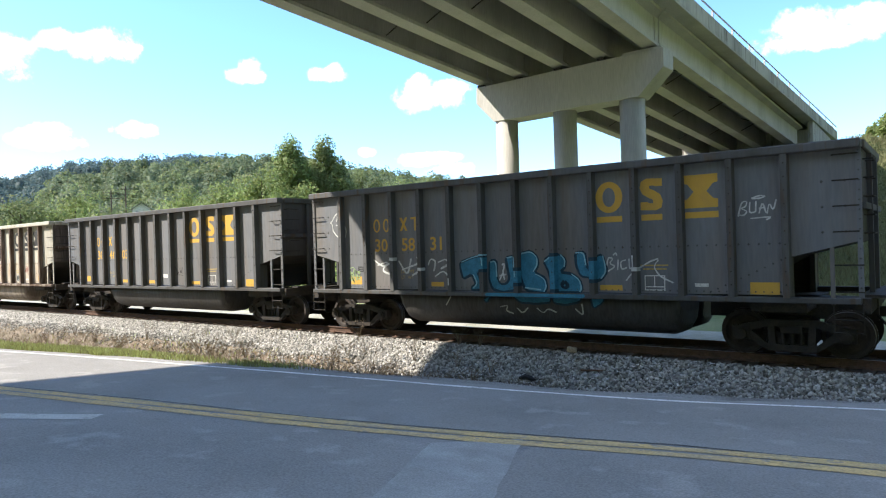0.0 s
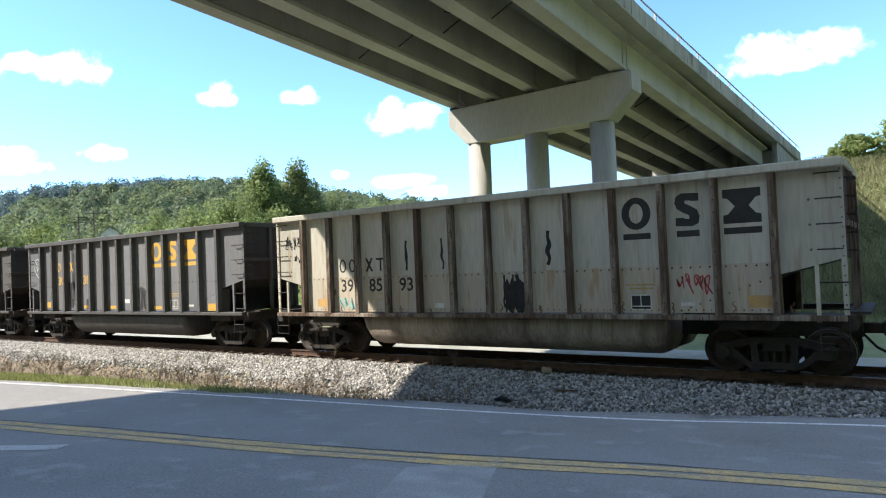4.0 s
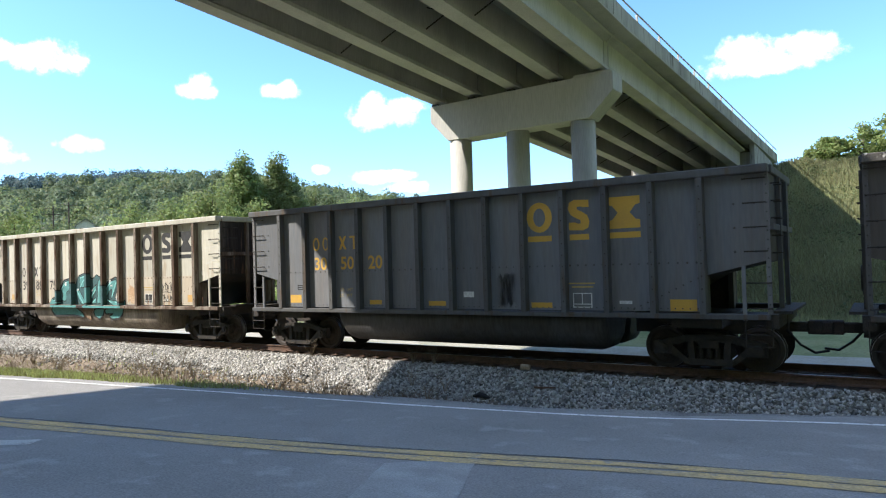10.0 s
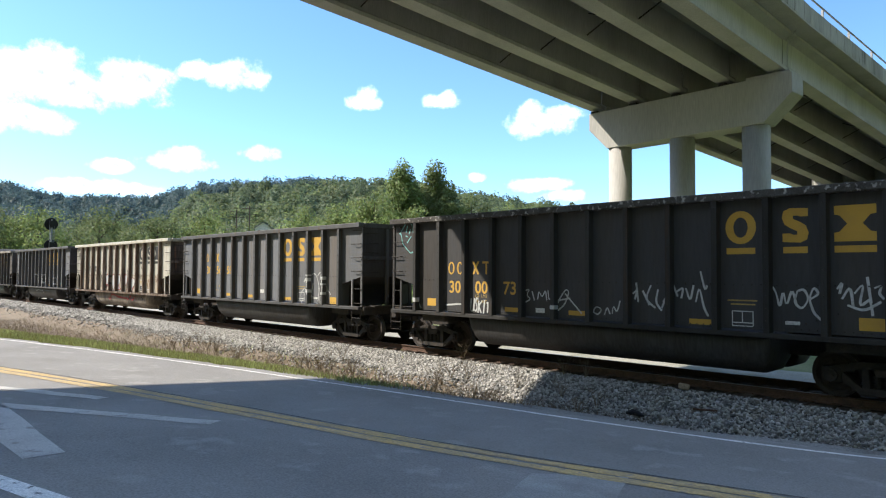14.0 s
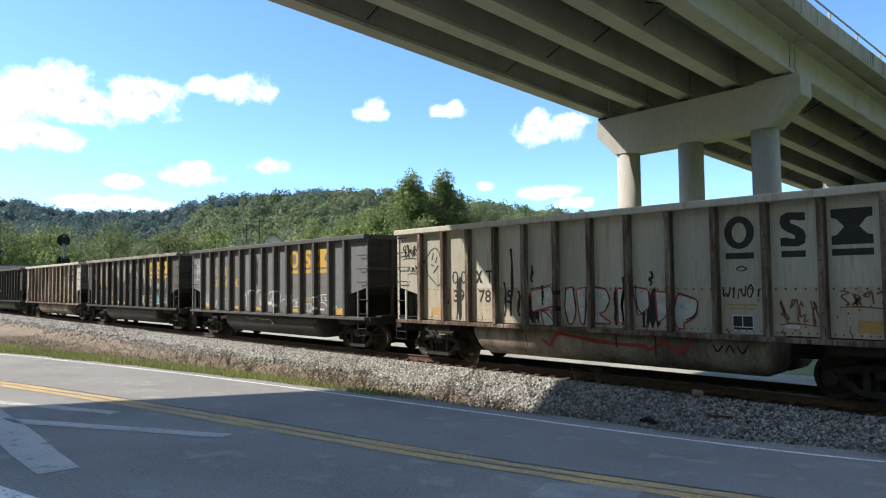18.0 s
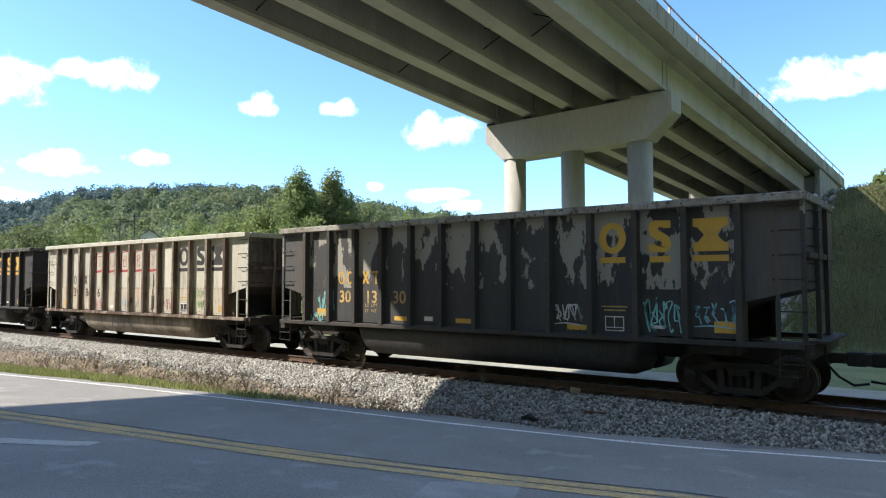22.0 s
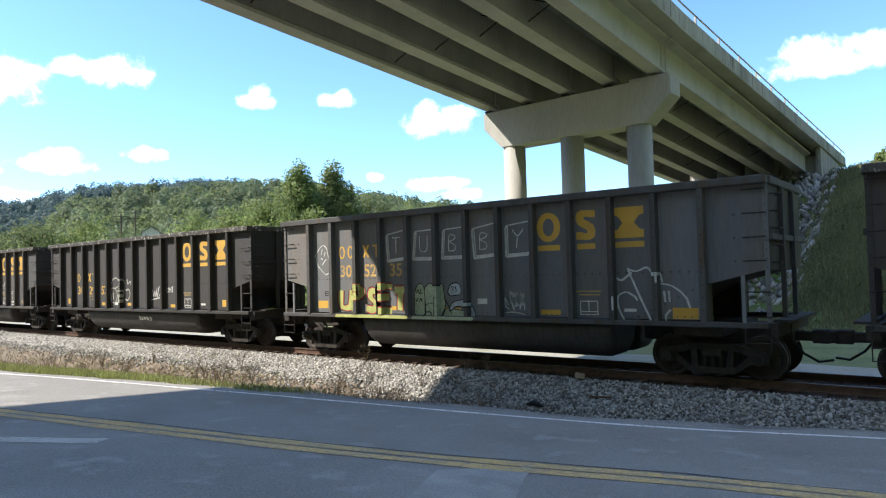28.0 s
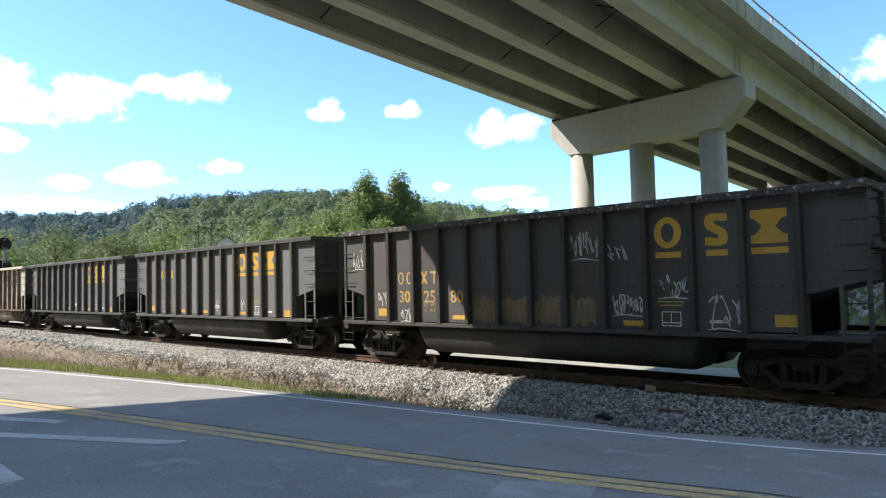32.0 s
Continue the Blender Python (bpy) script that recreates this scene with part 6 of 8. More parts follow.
def tag(car, x, z, w, h, seed, key, letters=4, thick=0.035, name="graffiti_tag"):
    """A quick scribbled tag that cannot be read."""
    rng = np.random.RandomState(seed)
    bm = bmesh.new()
    for i in range(letters):
        cx = x + w * (i + 0.5) / letters
        lw = w / letters * 0.75
        n = rng.randint(6, 10)
        pts = [(cx + rng.uniform(-lw, lw) * 0.6, z + h * rng.uniform(0, 1)) for _ in range(n)]
        pts[0] = (cx - lw * 0.5, z + h * rng.uniform(0.6, 1))
        pts[-1] = (cx + lw * 0.5, z + h * rng.uniform(0, 0.35))
        line_faces(bm, smooth_line(pts), thick, -0.0004 * i)
    if rng.rand() < 0.7:
        line_faces(bm, smooth_line([(x, z - 0.08 * h), (x + w * 0.4, z - 0.02 * h), (x + w, z - 0.12 * h)]), thick * 0.8, -0.0004 * letters)
    put(name, bm_mesh(name, bm, S[key]), car, pose(0, Y_MARK - 0.002, 0), key.replace("aqua", "light teal") + " sprayed tag")


def loop_face(car, x, z, key="white", k=1.0, thick=0.035):
    """A pear-shaped loop drawn on an end panel, with four short strokes in it."""
    o = [(0.04, 0.41), (-0.12, 0.34), (-0.31, 0.12), (-0.37, 0.09), (-0.29, 0.03), (-0.23, -0.21), (0.03, -0.44), (0.13, -0.5), (0.3, -0.41), (0.36, -0.2), (0.25, 0.01), (0.17, 0.3), (0.04, 0.41)]
    bm = bmesh.new()
    line_faces(bm, smooth_line([(x + a * k, z + b * k) for a, b in o]), thick, 0)
    for i, q in enumerate([[(-0.02, 0.29), (-0.08, 0.11)], [(0.11, 0.2), (0.05, 0.05)], [(-0.1, 0.01), (0.0, -0.03)], [(0.15, -0.02), (-0.03, -0.2)]]):
        line_faces(bm, [(x + a * k, z + b * k) for a, b in q], thick, -0.0004 * (i + 1))
    put("graffiti_loop", bm_mesh("graffiti_loop", bm, S[key]), car, pose(0, Y_MARK - 0.002, 0), key + " sprayed loop")


def strokes(car, key, thick, lines, y=None, name="graffiti_line"):
    """Free brush strokes, each a soft curve."""
    for i, q in enumerate(lines):
        bm = bmesh.new()
        line_faces(bm, soften(q) if len(q) > 2 else q, thick, -0.0003 * i)
        put(name, bm_mesh(name, bm, S[key]), car, pose(0, (Y_MARK if y is None else y) - 0.0025, 0), key.replace("_", " ") + " sprayed line")
    if (name == "graffiti_line" or thick > 0.1) and (y is None or y < -SIDE):
        for x in rib_places(car):
            # what runs along a rib lies on its face
            for q in lines:
                q = soften(q) if len(q) > 2 else q
                on = [(min(max(p[0], x - 0.035), x + 0.035), p[1]) for p in q if abs(p[0] - x) < 0.13]
                if len(on) > 2 and max(p[1] for p in on) - min(p[1] for p in on) > 0.15:
                    bm = bmesh.new()
                    line_faces(bm, on, thick, -SIDE - 0.1685)
                    put(name, bm_mesh(name, bm, S[key]), car)
            for q in lines:
                for a, b in zip(q, q[1:]):
                    if (a[0] - x) * (b[0] - x) < 0:
                        z = a[1] + (b[1] - a[1]) * (x - a[0]) / (b[0] - a[0])
                        h = min(0.05 + thick * 0.3, thick * 0.5 * (1 + abs((b[1] - a[1]) / (b[0] - a[0]))))
                        sleeve(car, x, z - h, z + h, S[key], name)


# quick capitals as pen strokes in a box one wide and one high
PEN = {"A": "00 49 80 -- 23 63", "B": "00 09 78 66 05 -- 05 73 60 00", "C": "88 39 05 20 81", "D": "00 09 76 62 00", "E": "89 09 00 80 -- 05 65", "H": "00 09 -- 80 89 -- 05 85", "I": "40 49", "K": "00 09 -- 89 05 80",
       "M": "00 19 44 79 90", "N": "00 09 80 89", "O": "49 05 40 86 49", "P": "00 09 78 66 05", "R": "00 09 78 66 05 80", "S": "88 39 26 73 50 01", "T": "09 99 -- 49 40", "U": "09 01 40 81 89", "V": "09 40 89", "W": "09 20 45 70 99", "Y": "09 45 99 -- 45 30", "!": "49 43 -- 41 40"}


def pen_letter(ch, x, z, w, h, lean=0.0):
    out = []
    for line in PEN[ch].split(" -- "):
        out.append([(x + int(p[0]) / 9 * w + int(p[1]) / 9 * h * lean, z + int(p[1]) / 9 * h) for p in line.split()])
    return out


def pen_word(car, word, x, z, w, h, key, thick=0.04, lean=0.15, seed=1, y=None):
    """A readable word dashed off in leaning capitals."""
    rng = np.random.RandomState(seed)
    lines = []
    d = w / len(word)
    for i, ch in enumerate(word):
        k = 1 + 0.25 * rng.uniform(-1, 1)
        lines += pen_letter(ch, x + d * i, z + 0.12 * h * rng.uniform(-1, 1), d * 0.95, h * k, lean)
    strokes(car, key, thick, lines, y, "graffiti_word")


def stain(car, x, z, w, h, seed, key, n=1):
    """A dark or pale run down a panel."""
    rng = np.random.RandomState(seed)
    for i in range(n):
        bm = bmesh.new()
        m = 9
        top = [(x + w * j / m, z + h * (0.75 + 0.25 * rng.rand())) for j in range(m + 1)]
        low = [(x + w * j / m, z + h * 0.22 * rng.rand() ** 2) for j in range(m + 1)]
        a = [bm.verts.new((p, 0, q)) for p, q in top]
        b = [bm.verts.new((p, 0, q)) for p, q in low]
        for j in range(m):
            bm.faces.new((a[j], b[j], b[j + 1], a[j + 1]))
        put("stain", bm_mesh("stain", bm, S[key]), car, pose(i * 0.0, Y_MARK - 0.0012, 0))


def boxed_word(car, word, x, z, step, size, key, seed, thick=0.035):
    """A word in thin capitals, each in its own tilted block drawn with a thick lower edge."""
    rng = np.random.RandomState(seed)
    for i, ch in enumerate(word):
        cx = x + i * step
        w, h = size * 0.38, size * 0.46
        t = rng.uniform(-0.16, 0.16)
        o = [(cx + a * w - b * h * t, z + b * h + a * w * t * 0.6) for a, b in ((-0.9, -0.9), (0.95, -0.85), (1.0, 1.0), (-0.85, 0.85))]
        sh = [(p - 0.06, q - 0.05) for p, q in o]
        strokes(car, key, thick, [o[:2], o[1:3], o[2:4], [o[3], o[0]]], None, "graffiti_box")
        strokes(car, key, thick * 1.7, [[sh[3], sh[0]], [sh[0], sh[1]], [sh[1], o[1]], [sh[3], o[3]]], None, "graffiti_shadow")
        strokes(car, key, thick * 0.8, pen_letter(ch, cx - size * 0.17, z - size * 0.24, size * 0.34, size * 0.5), None, "graffiti_letter")


def drip(car, x, z, h, seed, key="black"):
    rng = np.random.RandomState(seed)
    bm = bmesh.new()
    line_faces(bm, smooth_line([(x + rng.uniform(-0.04, 0.04), z + h * k / 5) for k in range(6)], 3), rng.uniform(0.06, 0.14) * (0.35 if key == "rust" else 1), 0)
    put("paint_run", bm_mesh("paint_run", bm, S[key]), car, pose(0, Y_MARK - 0.003, 0))


SLEEVES = {}


def sleeve(car, x, z0, z1, material, name="graffiti_fill"):
    """Paint that carries over a rib: a thin skin round it between two heights."""
    n = SLEEVES[car.name, x] = SLEEVES.get((car.name, x), 0) + 1
    g = 0.002 + 0.0007 * n
    z0, z1 = max(z0, SILL + 0.115), min(z1, TOP - 0.2)
    if z1 - z0 < 0.01:
        return
    bm = bmesh.new()
    o = [(-0.08 - g, -SIDE - 0.006), (-0.06 - g, -SIDE - 0.165 - g), (0.06 + g, -SIDE - 0.165 - g), (0.08 + g, -SIDE - 0.006)]
    lo, hi = ([bm.verts.new((x + p, q, z)) for p, q in o] for z in (z0, z1))
    for i in range(3):
        bm.faces.new((lo[i], lo[i + 1], hi[i + 1], hi[i]))
    put(name, bm_mesh(name, bm, material), car)


def rib_places(car):
    step = build_of(CARS[TRAIN.index(car)][0])[1]
    return [round(step * (i - 6), 3) for i in range(13)]


def over_ribs(car, o, fill, edge, thick):
    """The stretches of a painted outline that lie on ribs."""
    for x in rib_places(car):
        cuts = sorted(a[1] + (b[1] - a[1]) * (x - a[0]) / (b[0] - a[0]) for a, b in zip(o, o[1:] + o[:1]) if (a[0] - x) * (b[0] - x) < 0)
        for z0, z1 in zip(cuts[::2], cuts[1::2]):
            sleeve(car, x, z0, z1, S[fill])
            for z in (z0, z1):
                sleeve(car, x, z - thick * 0.6, z + thick * 0.6, S[edge], "graffiti_outline")


def sill_paint(car, x0, x1, key):
    """Paint that carries over the face of the side sill, with ragged ends."""
    bm = bmesh.new()
    o = [(x0, SILL + 0.012), (x1 - 0.05, SILL + 0.012), (x1, SILL + 0.05), (x1 - 0.02, SILL + 0.098), (x0 + 0.04, SILL + 0.098), (x0 - 0.03, SILL + 0.06)]
    bm.faces.new([bm.verts.new((p, 0, q)) for p, q in o])
    put("graffiti_fill", bm_mesh("graffiti_fill", bm, S[key]), car, pose(0, -SIDE - 0.1525, 0))


def poly_paint(car, shapes, fill, edge, thick=0.045, y=None, lift=0.0):
    """Angular sprayed shapes, each a filled outline with a drawn edge."""
    base = (Y_MARK if y is None else y) - 0.003 - lift
    for i, o in enumerate(shapes):
        o = soften(o, True, 1)
        dy = base - 0.0012 * i
        bm = bmesh.new()
        v = [bm.verts.new((p, 0, q)) for p, q in o]
        for tri in tessellate_polygon([[Vector((p, q, 0)) for p, q in o]]):
            bm.faces.new([v[k] for k in tri])
        put("graffiti_fill", bm_mesh("graffiti_fill", bm, S[fill]), car, pose(0, dy, 0))
        bm = bmesh.new()
        line_faces(bm, o + [o[0]], thick, 0)
        put("graffiti_outline", bm_mesh("graffiti_outline", bm, S[edge]), car, pose(0, dy - 0.0006, 0))
        if y is None:
            over_ribs(car, o, fill, edge, thick)


def decorate():
    T = TRAIN
    c = T[1]
    sill_paint(c, -0.88, 1.82, "blue")
    poly_paint(c, [[(-1.12, 1.06), (-0.86, 1.18), (-1, 0.96)],
                   [(-0.22, 1.15), (0.83, 1.17), (0.82, 1.02), (0.44, 0.98), (-0.03, 1)],
                   [(0.86, 1.14), (1.67, 1.18), (1.56, 1.04), (1.2, 0.97), (0.9, 1.01)],
                   [(1.85, 1.17), (2.22, 1.24), (2.16, 1.05), (1.91, 0.9)]], "blue", "navy", 0.05, -1.525)
    poly_paint(c, [[(-1.76, 2.01), (-1.36, 2.14), (-0.97, 2.2), (-0.94, 1.81), (-1.22, 1.77), (-1.1, 1.5), (-1.01, 1.32), (-1.41, 1.29), (-1.41, 1.38), (-1.28, 1.45), (-1.38, 1.7), (-1.67, 1.58), (-1.75, 1.86)],
                   [(-0.84, 2.04), (-0.62, 2.07), (-0.62, 1.61), (-0.53, 1.46), (-0.36, 1.46), (-0.26, 1.59), (-0.36, 2.12), (-0.03, 2.17), (0.03, 1.5), (-0.11, 1.31), (-0.47, 1.25), (-0.77, 1.33), (-0.86, 1.57)],
                   [(0.07, 2.23), (0.37, 2.28), (0.55, 2.12), (0.56, 1.92), (0.45, 1.75), (0.75, 1.62), (0.8, 1.4), (0.72, 1.25), (0.26, 1.29), (0.15, 1.39), (0.06, 1.64)],
                   [(0.7, 2.02), (0.9, 2.16), (1.13, 2.18), (1.3, 2.07), (1.28, 1.88), (1.14, 1.75), (1.43, 1.72), (1.64, 1.59), (1.71, 1.38), (1.65, 1.28), (1.02, 1.27), (0.91, 1.51), (0.82, 1.78)],
                   [(1.54, 2.21), (1.78, 2.22), (1.81, 1.91), (1.92, 1.75), (2.01, 2.1), (2.21, 2.16), (2.32, 1.77), (2.17, 1.58), (1.99, 1.54), (1.9, 1.62), (1.66, 1.65), (1.55, 1.91)]], "blue", "navy", 0.07)
    strokes(c, "sky", 0.035, [[(-1.7, 2.02), (-1.34, 2.15), (-0.99, 2.2), (-0.97, 1.93)],
                [(-1.34, 1.7), (-1.21, 1.47), (-1.35, 1.35)],
                [(-0.81, 2.01), (-0.64, 2.05), (-0.62, 1.64)],
                [(-0.32, 2.11), (-0.05, 2.16), (-0.02, 1.64)],
                [(0.1, 2.21), (0.37, 2.26), (0.54, 2.11), (0.53, 1.92), (0.42, 1.77)],
                [(0.48, 1.71), (0.72, 1.6), (0.77, 1.4), (0.69, 1.28)],
                [(0.73, 2.01), (0.92, 2.14)],
                [(1.16, 2.17), (1.28, 2.04), (1.25, 1.88)],
                [(1.43, 1.71), (1.63, 1.58), (1.68, 1.38), (1.63, 1.29)],
                [(1.55, 2.2), (1.76, 2.21), (1.8, 1.91)],
                [(2.22, 2.13), (2.3, 1.77), (2.16, 1.6)],
                [(0.18, 1.38), (0.62, 1.33)]], Y_MARK - 0.012)
    strokes(c, "navy", 0.09, [[(1.25, 1.54), (1.16, 1.45), (1.25, 1.37), (1.35, 1.43), (1.25, 1.54)],
                [(1.93, 1.71), (1.96, 1.32)]], Y_MARK - 0.014)
    strokes(c, "white", 0.04, [[(-0.48, 1.93), (-0.39, 1.98), (-0.45, 1.71)],
                [(-0.55, 1.67), (-0.35, 1.7)],
                [(-0.45, 1.81), (-0.41, 1.57)],
                [(-0.56, 1.54), (-0.45, 1.73)]])
    strokes(c, "white", 0.055, [[(-4.66, 1.96), (-4.19, 2.08), (-4.52, 1.8), (-4.03, 1.67)],
                [(-4.79, 2.12), (-4.41, 1.89), (-3.97, 2.15)],
                [(-3.85, 2.08), (-3.54, 1.64), (-3.4, 2.14)],
                [(-3.74, 1.83), (-3.06, 2.02), (-3.2, 2.18)],
                [(-3.38, 1.67), (-2.93, 1.88)],
                [(-2.81, 1.95), (-2.73, 2.13), (-2.54, 2.06), (-2.62, 1.79)],
                [(-2.48, 2.02), (-2.2, 2.12), (-2.11, 1.97), (-2.39, 1.85)],
                [(-2.59, 1.64), (-2.3, 1.82), (-2.07, 1.57), (-2.04, 1.42)]])
    strokes(c, "pale", 0.035, [[(-0.61, 0.88), (-0.36, 0.93), (-0.45, 0.79), (-0.21, 0.72)],
                [(-0.12, 0.87), (0.04, 0.73), (0.2, 0.88)],
                [(0.44, 0.88), (0.62, 0.75), (0.74, 0.88), (0.97, 0.79)],
                [(1.46, 0.89), (1.67, 0.72), (1.63, 1.01)],
                [(-2.3, 0.88), (-2.14, 1.11)]], -1.525)
    strokes(c, "white", 0.03, [[(5.13, 2.86), (5.2, 3.15), (5.31, 3.16), (5.28, 3.05), (5.18, 3.02), (5.31, 2.96), (5.24, 2.87), (5.15, 2.89)],
                [(5.36, 3.14), (5.34, 2.91), (5.46, 2.94)],
                [(5.47, 3.15), (5.46, 2.93)],
                [(5.52, 2.9), (5.59, 3.14), (5.65, 2.91)],
                [(5.52, 3), (5.64, 3.02)],
                [(5.67, 2.89), (5.71, 3.12), (5.78, 2.93), (5.84, 3.16)],
                [(5.36, 2.81), (5.77, 2.83), (5.65, 2.77)],
                [(5.39, 3.21), (5.55, 3.26), (5.66, 3.24), (5.55, 3.2), (5.39, 3.2)]])
    strokes(c, "white", 0.035, [[(2.29, 1.8), (2.34, 2.09), (2.47, 2.05), (2.36, 1.95), (2.52, 1.88), (2.33, 1.77)],
                [(2.58, 2.03), (2.56, 1.8)],
                [(2.76, 2.02), (2.63, 1.99), (2.65, 1.8), (2.78, 1.85)],
                [(2.83, 2.05), (2.83, 1.8), (2.94, 1.9), (2.96, 2.12)],
                [(2.46, 2.13), (2.53, 2.19), (2.55, 2.12)],
                [(2.97, 1.83), (3.17, 1.9), (3.3, 1.98), (3.48, 2.04)],
                [(3.49, 2.01), (3.37, 1.87), (3.51, 1.65), (3.8, 1.52)],
                [(3.17, 1.9), (2.91, 1.75), (2.75, 1.56)]])
    tag(c, -5.8, 1.45, 0.5, 0.55, 17, "green", 2)
    loop_face(c, -6.19, 3.18, "white", 0.9)
    c = T[2]
    tag(c, 1.1, 1.7, 0.5, 0.3, 21, "black", 2, 0.02)
    c = T[3]
    tag(c, -7.3, 3.15, 0.9, 0.45, 31, "black", 5)
    tag(c, -6.9, 2.75, 0.4, 0.25, 32, "black", 3)
    tag(c, -5.1, 1.35, 0.9, 0.35, 33, "aqua", 4)
    tag(c, 4.5, 1.65, 0.75, 0.45, 34, "red", 4)
    for i, x in enumerate((-2.6, -1.4, 0.4, 0.6, 0.75, 1.6)):
        drip(c, x, 1.4 if i in (2, 3, 4) else 2.4, 0.8, i)
    stain(c, 0.4, 1.25, 0.6, 0.9, 5, "soot")
    c = T[4]
    stain(c, 1.1, 1.25, 0.75, 1.0, 7, "smear")
    stain(c, -3.66, 1.9, 0.5, 2.2, 8, "smear")
    stain(c, -4.12, 1.26, 1.0, 1.5, 9, "smear")
    stain(c, -2.6, 1.27, 0.55, 0.55, 10, "smear")
    loop_face(c, -6.53, 3.16, "white", 0.9)
    drip(c, 0.7, 1.3, 0.7, 3)
    c = T[5]
    loop_face(c, -6.71, 3.33)
    tag(c, -5.95, 1.6, 0.55, 0.75, 51, "white", 2, 0.05)
    tag(c, -5.05, 1.35, 0.7, 0.4, 52, "white", 5)
    for words, z in (("236800", 1.74), ("49200", 1.58)):
        put("load_stencil", digits(words, 0.13, M["mark_dim"], 0.0), c, pose(-2.8, Y_MARK - 0.001, z, 90, 0, 0), "small painted load figures")
    tag(c, -1.9, 1.75, 0.95, 0.35, 53, "white", 5)
    tag(c, -1.85, 1.4, 0.85, 0.35, 54, "white", 5)
    for i, (x, z, w, h) in enumerate([(0.09, 1.3, 0.86, 0.95), (1.16, 1.3, 0.86, 0.98), (2.2, 1.32, 0.5, 0.6), (2.55, 2.0, 0.5, 0.32), (2.6, 1.68, 0.55, 0.3), (-0.55, 1.68, 0.4, 0.28), (-0.5, 1.92, 0.5, 0.3)]):
        stain(c, x, z, w, h, 60 + i, "chalk")
    strokes(c, "ghost_dark", 0.07, [[(0.3, 1.5), (0.28, 2.0), (0.5, 2.0), (0.55, 1.7), (0.42, 1.52), (0.3, 1.5)], [(0.7, 1.5), (0.72, 2.05)], [(1.3, 1.98), (1.28, 1.55), (1.5, 1.5), (1.6, 1.75), (1.5, 2.0), (1.3, 1.98)], [(1.75, 2.05), (1.78, 1.5)]], Y_MARK - 0.002, "old_letter")
    c = T[6]
    stain(c, 1.2, 1.3, 0.6, 0.9, 71, "smear")
    c = T[7]
    sill_paint(c, -2.59, -0.69, "teal")
    sill_paint(c, -0.64, -0.29, "soot")
    sill_paint(c, -0.24, 2.24, "teal")
    poly_paint(c, [[(-2.2, 1.75), (-1.8, 2.22), (-1.21, 2.31), (-0.99, 2), (-0.71, 2.39), (-0.06, 2.53), (0.16, 2.25), (0.38, 2.31), (0.49, 2.42), (0.85, 2.26), (1.01, 1.96), (1.31, 2.17), (1.8, 2.31), (1.91, 2.11), (1.78, 1.69), (1.66, 1.52), (2.06, 1.47), (2.23, 1.28), (2.17, 1.22), (-2.91, 1.17), (-2.63, 1.55), (-2.17, 1.52)]], "deep_teal", "soot", 0.05)
    poly_paint(c, [[(-2.9, 1.27), (-2.68, 1.52), (-2.56, 1.43), (-2.17, 1.48), (-2.1, 1.28)],
                   [(-2.04, 1.86), (-1.81, 2.1), (-1.51, 2.21), (-1.25, 2.18), (-1.22, 1.97), (-1.45, 1.8), (-1.63, 1.74), (-1.58, 1.53), (-1.7, 1.38), (-2.02, 1.45), (-1.82, 1.65)],
                   [(-1.41, 1.75), (-1.26, 1.8), (-1.1, 1.3), (-1.37, 1.29)],
                   [(-0.67, 2.11), (-0.63, 2.33), (-0.28, 2.4), (-0.06, 2.46), (-0.11, 1.97), (-0.38, 1.93), (-0.59, 1.93)],
                   [(-0.94, 1.9), (-0.76, 1.93), (-0.2, 1.29), (-0.54, 1.28), (-0.83, 1.61)]], "teal", "soot", 0.035, lift=0.004)
    poly_paint(c, [[(-0.01, 1.97), (0.09, 1.99), (0.1, 1.32), (-0.07, 1.34)],
                   [(0.2, 1.89), (0.37, 1.96), (0.53, 2.07), (0.47, 1.82), (0.19, 1.47), (0.11, 1.54)],
                   [(0.61, 2.17), (0.74, 2.24), (0.89, 2.1), (0.9, 1.33), (0.55, 1.33)],
                   [(0.18, 1.43), (0.46, 1.55), (0.5, 1.33), (0.18, 1.29)],
                   [(1.1, 1.89), (1.31, 2.09), (1.53, 2.17), (1.8, 2.22), (1.85, 2.09), (1.74, 1.82), (1.54, 1.56), (1.44, 1.49), (1.52, 1.89), (1.34, 1.76), (1.21, 1.62), (1.09, 1.55)],
                   [(1.13, 1.49), (1.43, 1.45), (1.66, 1.43), (1.95, 1.4), (2.08, 1.24), (1.65, 1.21), (1.5, 1.29)],
                   [(2.26, 1.43), (2.34, 1.46), (2.36, 1.2), (2.25, 1.2)]], "teal", "soot", 0.035, lift=0.004)
    poly_paint(c, [[(-2.83, 1.16), (-1.07, 1.15), (-0.6, 0.93), (-0.51, 0.76), (-1.17, 0.84), (-2.64, 0.8), (-2.91, 1.01)],
                   [(0.24, 1.12), (0.85, 1.13), (0.81, 0.89), (0.52, 0.71), (0.23, 0.84), (0.12, 0.98)],
                   [(0.88, 1.11), (2.1, 1.16), (2.04, 0.93), (1.81, 0.76), (1.37, 0.72), (1.15, 0.84), (1.45, 0.93), (0.92, 0.92)]], "teal", "soot", 0.07, -1.525)
